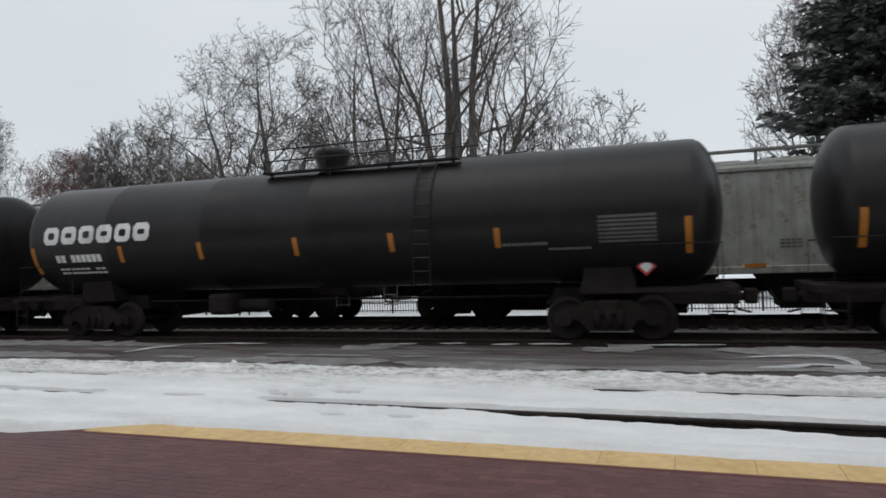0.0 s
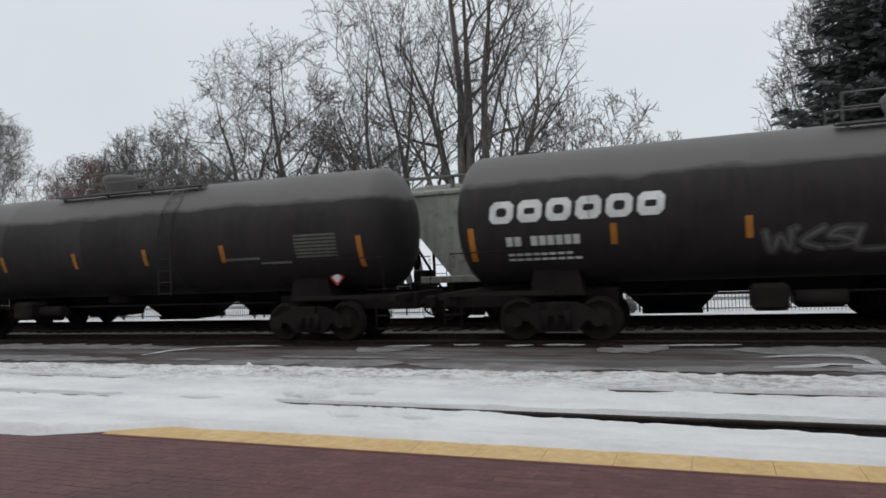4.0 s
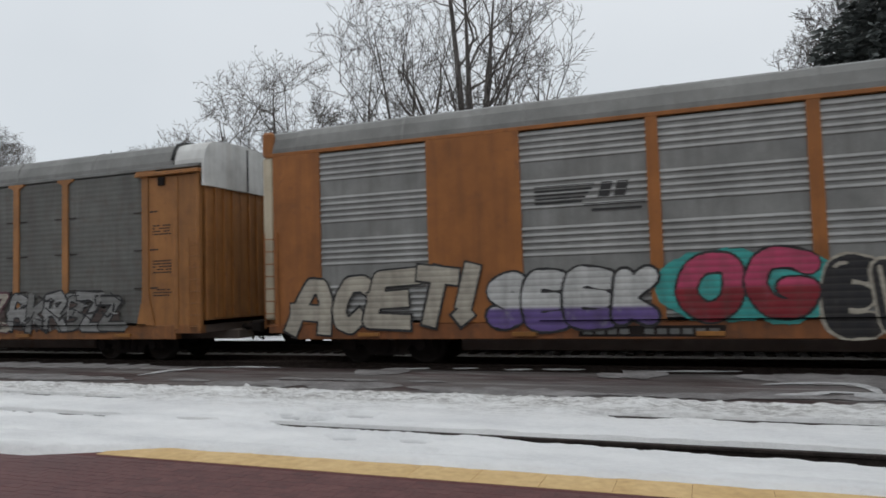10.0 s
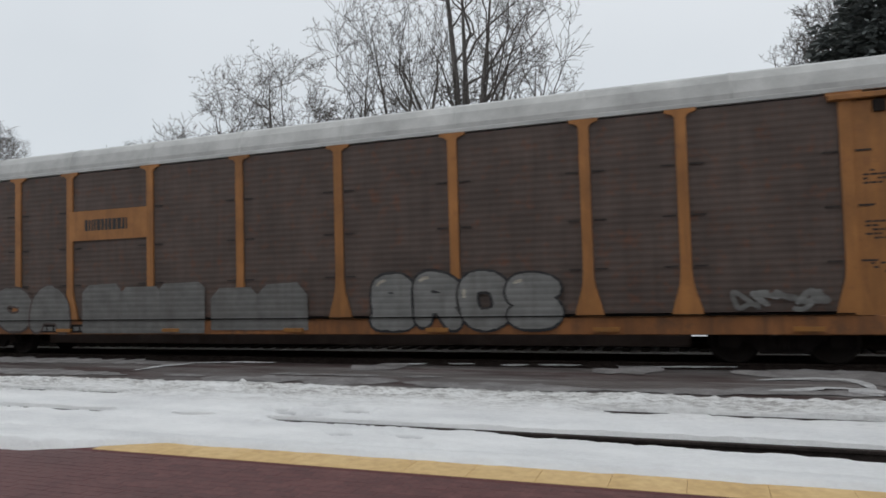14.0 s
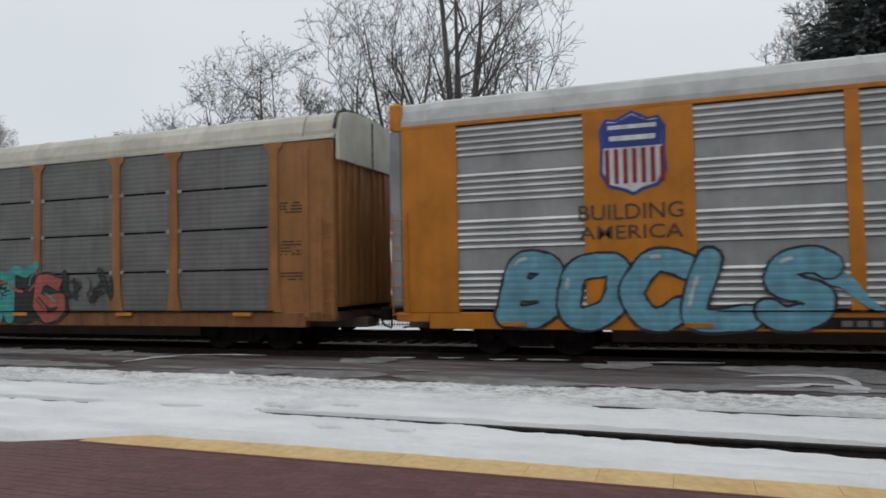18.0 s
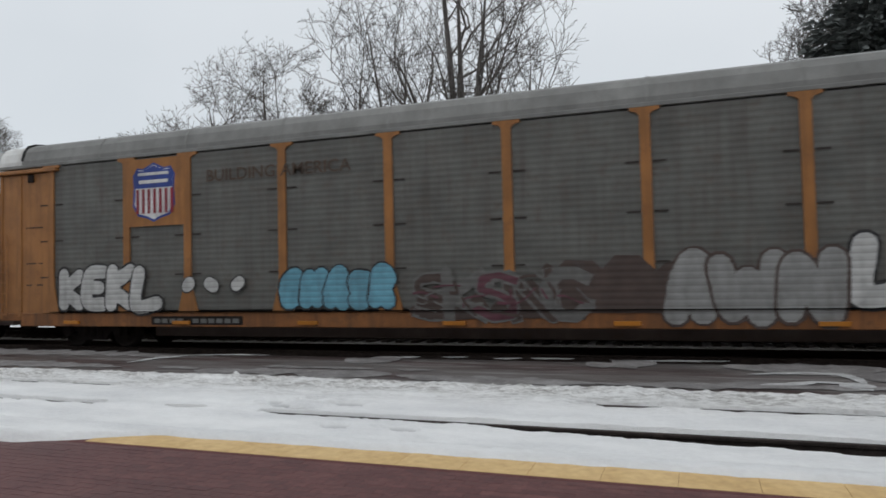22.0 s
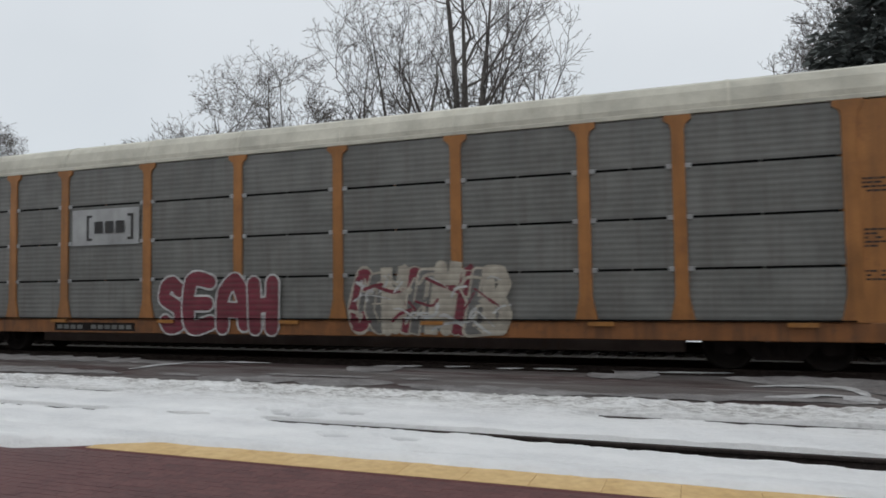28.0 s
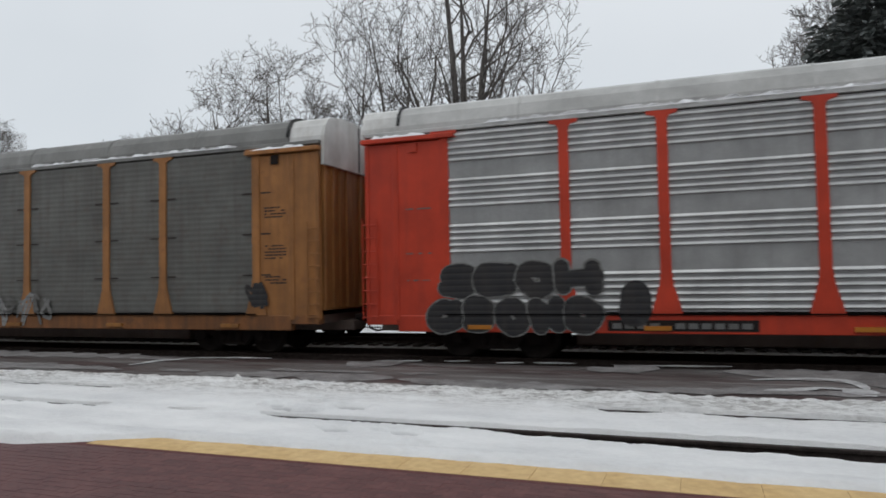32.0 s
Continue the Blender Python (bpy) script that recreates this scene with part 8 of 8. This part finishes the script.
def bush(x, y, seed):
    rnd = random.Random(seed)
    bm = bmesh.new()
    for k in range(46):
        a, t = rnd.uniform(0, 2 * math.pi), rnd.uniform(0.1, 0.75)
        d = Vector((math.cos(a) * t, math.sin(a) * t, 1)).normalized()
        ln = rnd.uniform(0.5, 1.15)
        mid = d * ln * 0.5 + Vector((rnd.gauss(0, 0.04), rnd.gauss(0, 0.04), 0))
        tube(bm, [Vector((0, 0, 0)), mid, d * ln + Vector((rnd.gauss(0, 0.08), rnd.gauss(0, 0.08), 0))], [0.013, 0.009, 0.004], 4, False)
    ob = tagged(part("bare_bush", bm, M_BARK, None), "bare twiggy bush in the snow by the fence", "bush", "bushes by the fence")
    ob.location = (x, y, -0.47)


for k, bx in enumerate((-2.6, 4.7, -19.3, -9.4, -27.0)):
    bush(bx, 26.6, 40 + k)


# ---- the pavers of the platform, laid in running bond ----
paving = tagged(new("paving"), "dark red brick pavers of the platform in running bond", kind="structure")
BRICK_L, BRICK_W = 0.203, 0.102
brick_bm = boxes((0.001, BRICK_L - 0.001, 0.001, BRICK_W - 0.001, -0.013, 0.0), bevel=0.001)
brick_me = bpy.data.meshes.new("brick")
brick_bm.to_mesh(brick_me)
brick_bm.free()
brick_me.materials.append(M_BRICK)
verts, faces = [], []
near = 0
for row in range(34):
    y = 5.695 - BRICK_W * (row + 1)
    for col in range(-46, 32):
        x = col * BRICK_L + (0.5 * BRICK_L if row % 2 else 0)
        dz = random.uniform(-0.0012, 0.001)
        if near < 300 and row < 9 and -5.2 < x < 1.65:
            ob = new("brick", brick_me)
            ob.parent = paving
            ob.location = (x, y, dz)
            near += 1
        else:
            b = len(verts)
            for zz, q in ((-0.013, 0.0015), (dz, 0.0025)):
                verts += [(x + q, y + q, zz), (x + BRICK_L - q, y + q, zz), (x + BRICK_L - q, y + BRICK_W - q, zz), (x + q, y + BRICK_W - q, zz)]
            faces += [(b + 4, b + 5, b + 6, b + 7), (b, b + 1, b + 5, b + 4), (b + 1, b + 2, b + 6, b + 5), (b + 2, b + 3, b + 7, b + 6), (b + 3, b, b + 4, b + 7)]
me = bpy.data.meshes.new("more_bricks")
me.from_pydata(verts, [], faces)
tagged(part("more_bricks", me, M_BRICK_FIELD, paving), kind="stuff")
for q, (xa, xb) in enumerate(((-120, -9.34), (6.5, 90))):
    part("paving_field", boxes((xa, xb, 2.2, 5.69, -0.02, -0.002)), M_BRICK, paving)
part("paving_field", boxes((-120, 90, -9.0, 2.2, -0.02, -0.002)), M_BRICK, paving)


# ---- what moves ----
def train_way(t):
    """Metres that the train has gone after t seconds."""
    return 18.28 * t + float(np.interp(t, *zip(*UNEVEN)))


# seconds, metres ahead of an even pace
UNEVEN = [(0, 0), (6.5, 0), (7, -0.1), (8, 0), (9, 0), (10, 0.05), (10.6, 0), (17, 0.02), (18, 0.1), (18.7, 0), (31, 0), (32, -0.18)]


def motions():
    for thing, x0, length in MOVERS:
        walk(thing, [(t, pose(x0 + train_way(t), TRACK2, RAIL_Z)) for t in (0, 3, 6, 6.5, 7, 8, 9, 10, 10.6, 12, 14, 17, 18, 18.7, 20, 24, 28, 30, 31, 32)])
    for w in WHEELS:
        t_ = w.parent
        car = t_.parent
        x0 = next(x for c, x, n in MOVERS if c == car) + t_.location.x + w.location.x
        base = w.location.copy()
        # turning while it passes the camera: 0.457 m radius, under a quarter turn from row to row
        a = max(0.0, (-24 - x0) / 18.26)
        b = min(32.0, (8 - x0) / 18.26)
        times = [0.0] if a > 0.04 else []
        k0, k1 = math.ceil(a * FPS), math.floor(max(a, b) * FPS)
        times += [k / FPS for k in range(k0, k1 + 1)]
        if times[-1] < 32.0 - 0.5 / FPS:
            times.append(32.0)
        first, last = k0 / FPS, k1 / FPS
        rows = []
        for t in times:
            q = math.degrees((train_way(min(max(t, first), last)) - train_way(first)) / 0.457)
            rows.append((t, pose(*base, 0, q % 360, 0)))
        walk(w, rows)


motions()
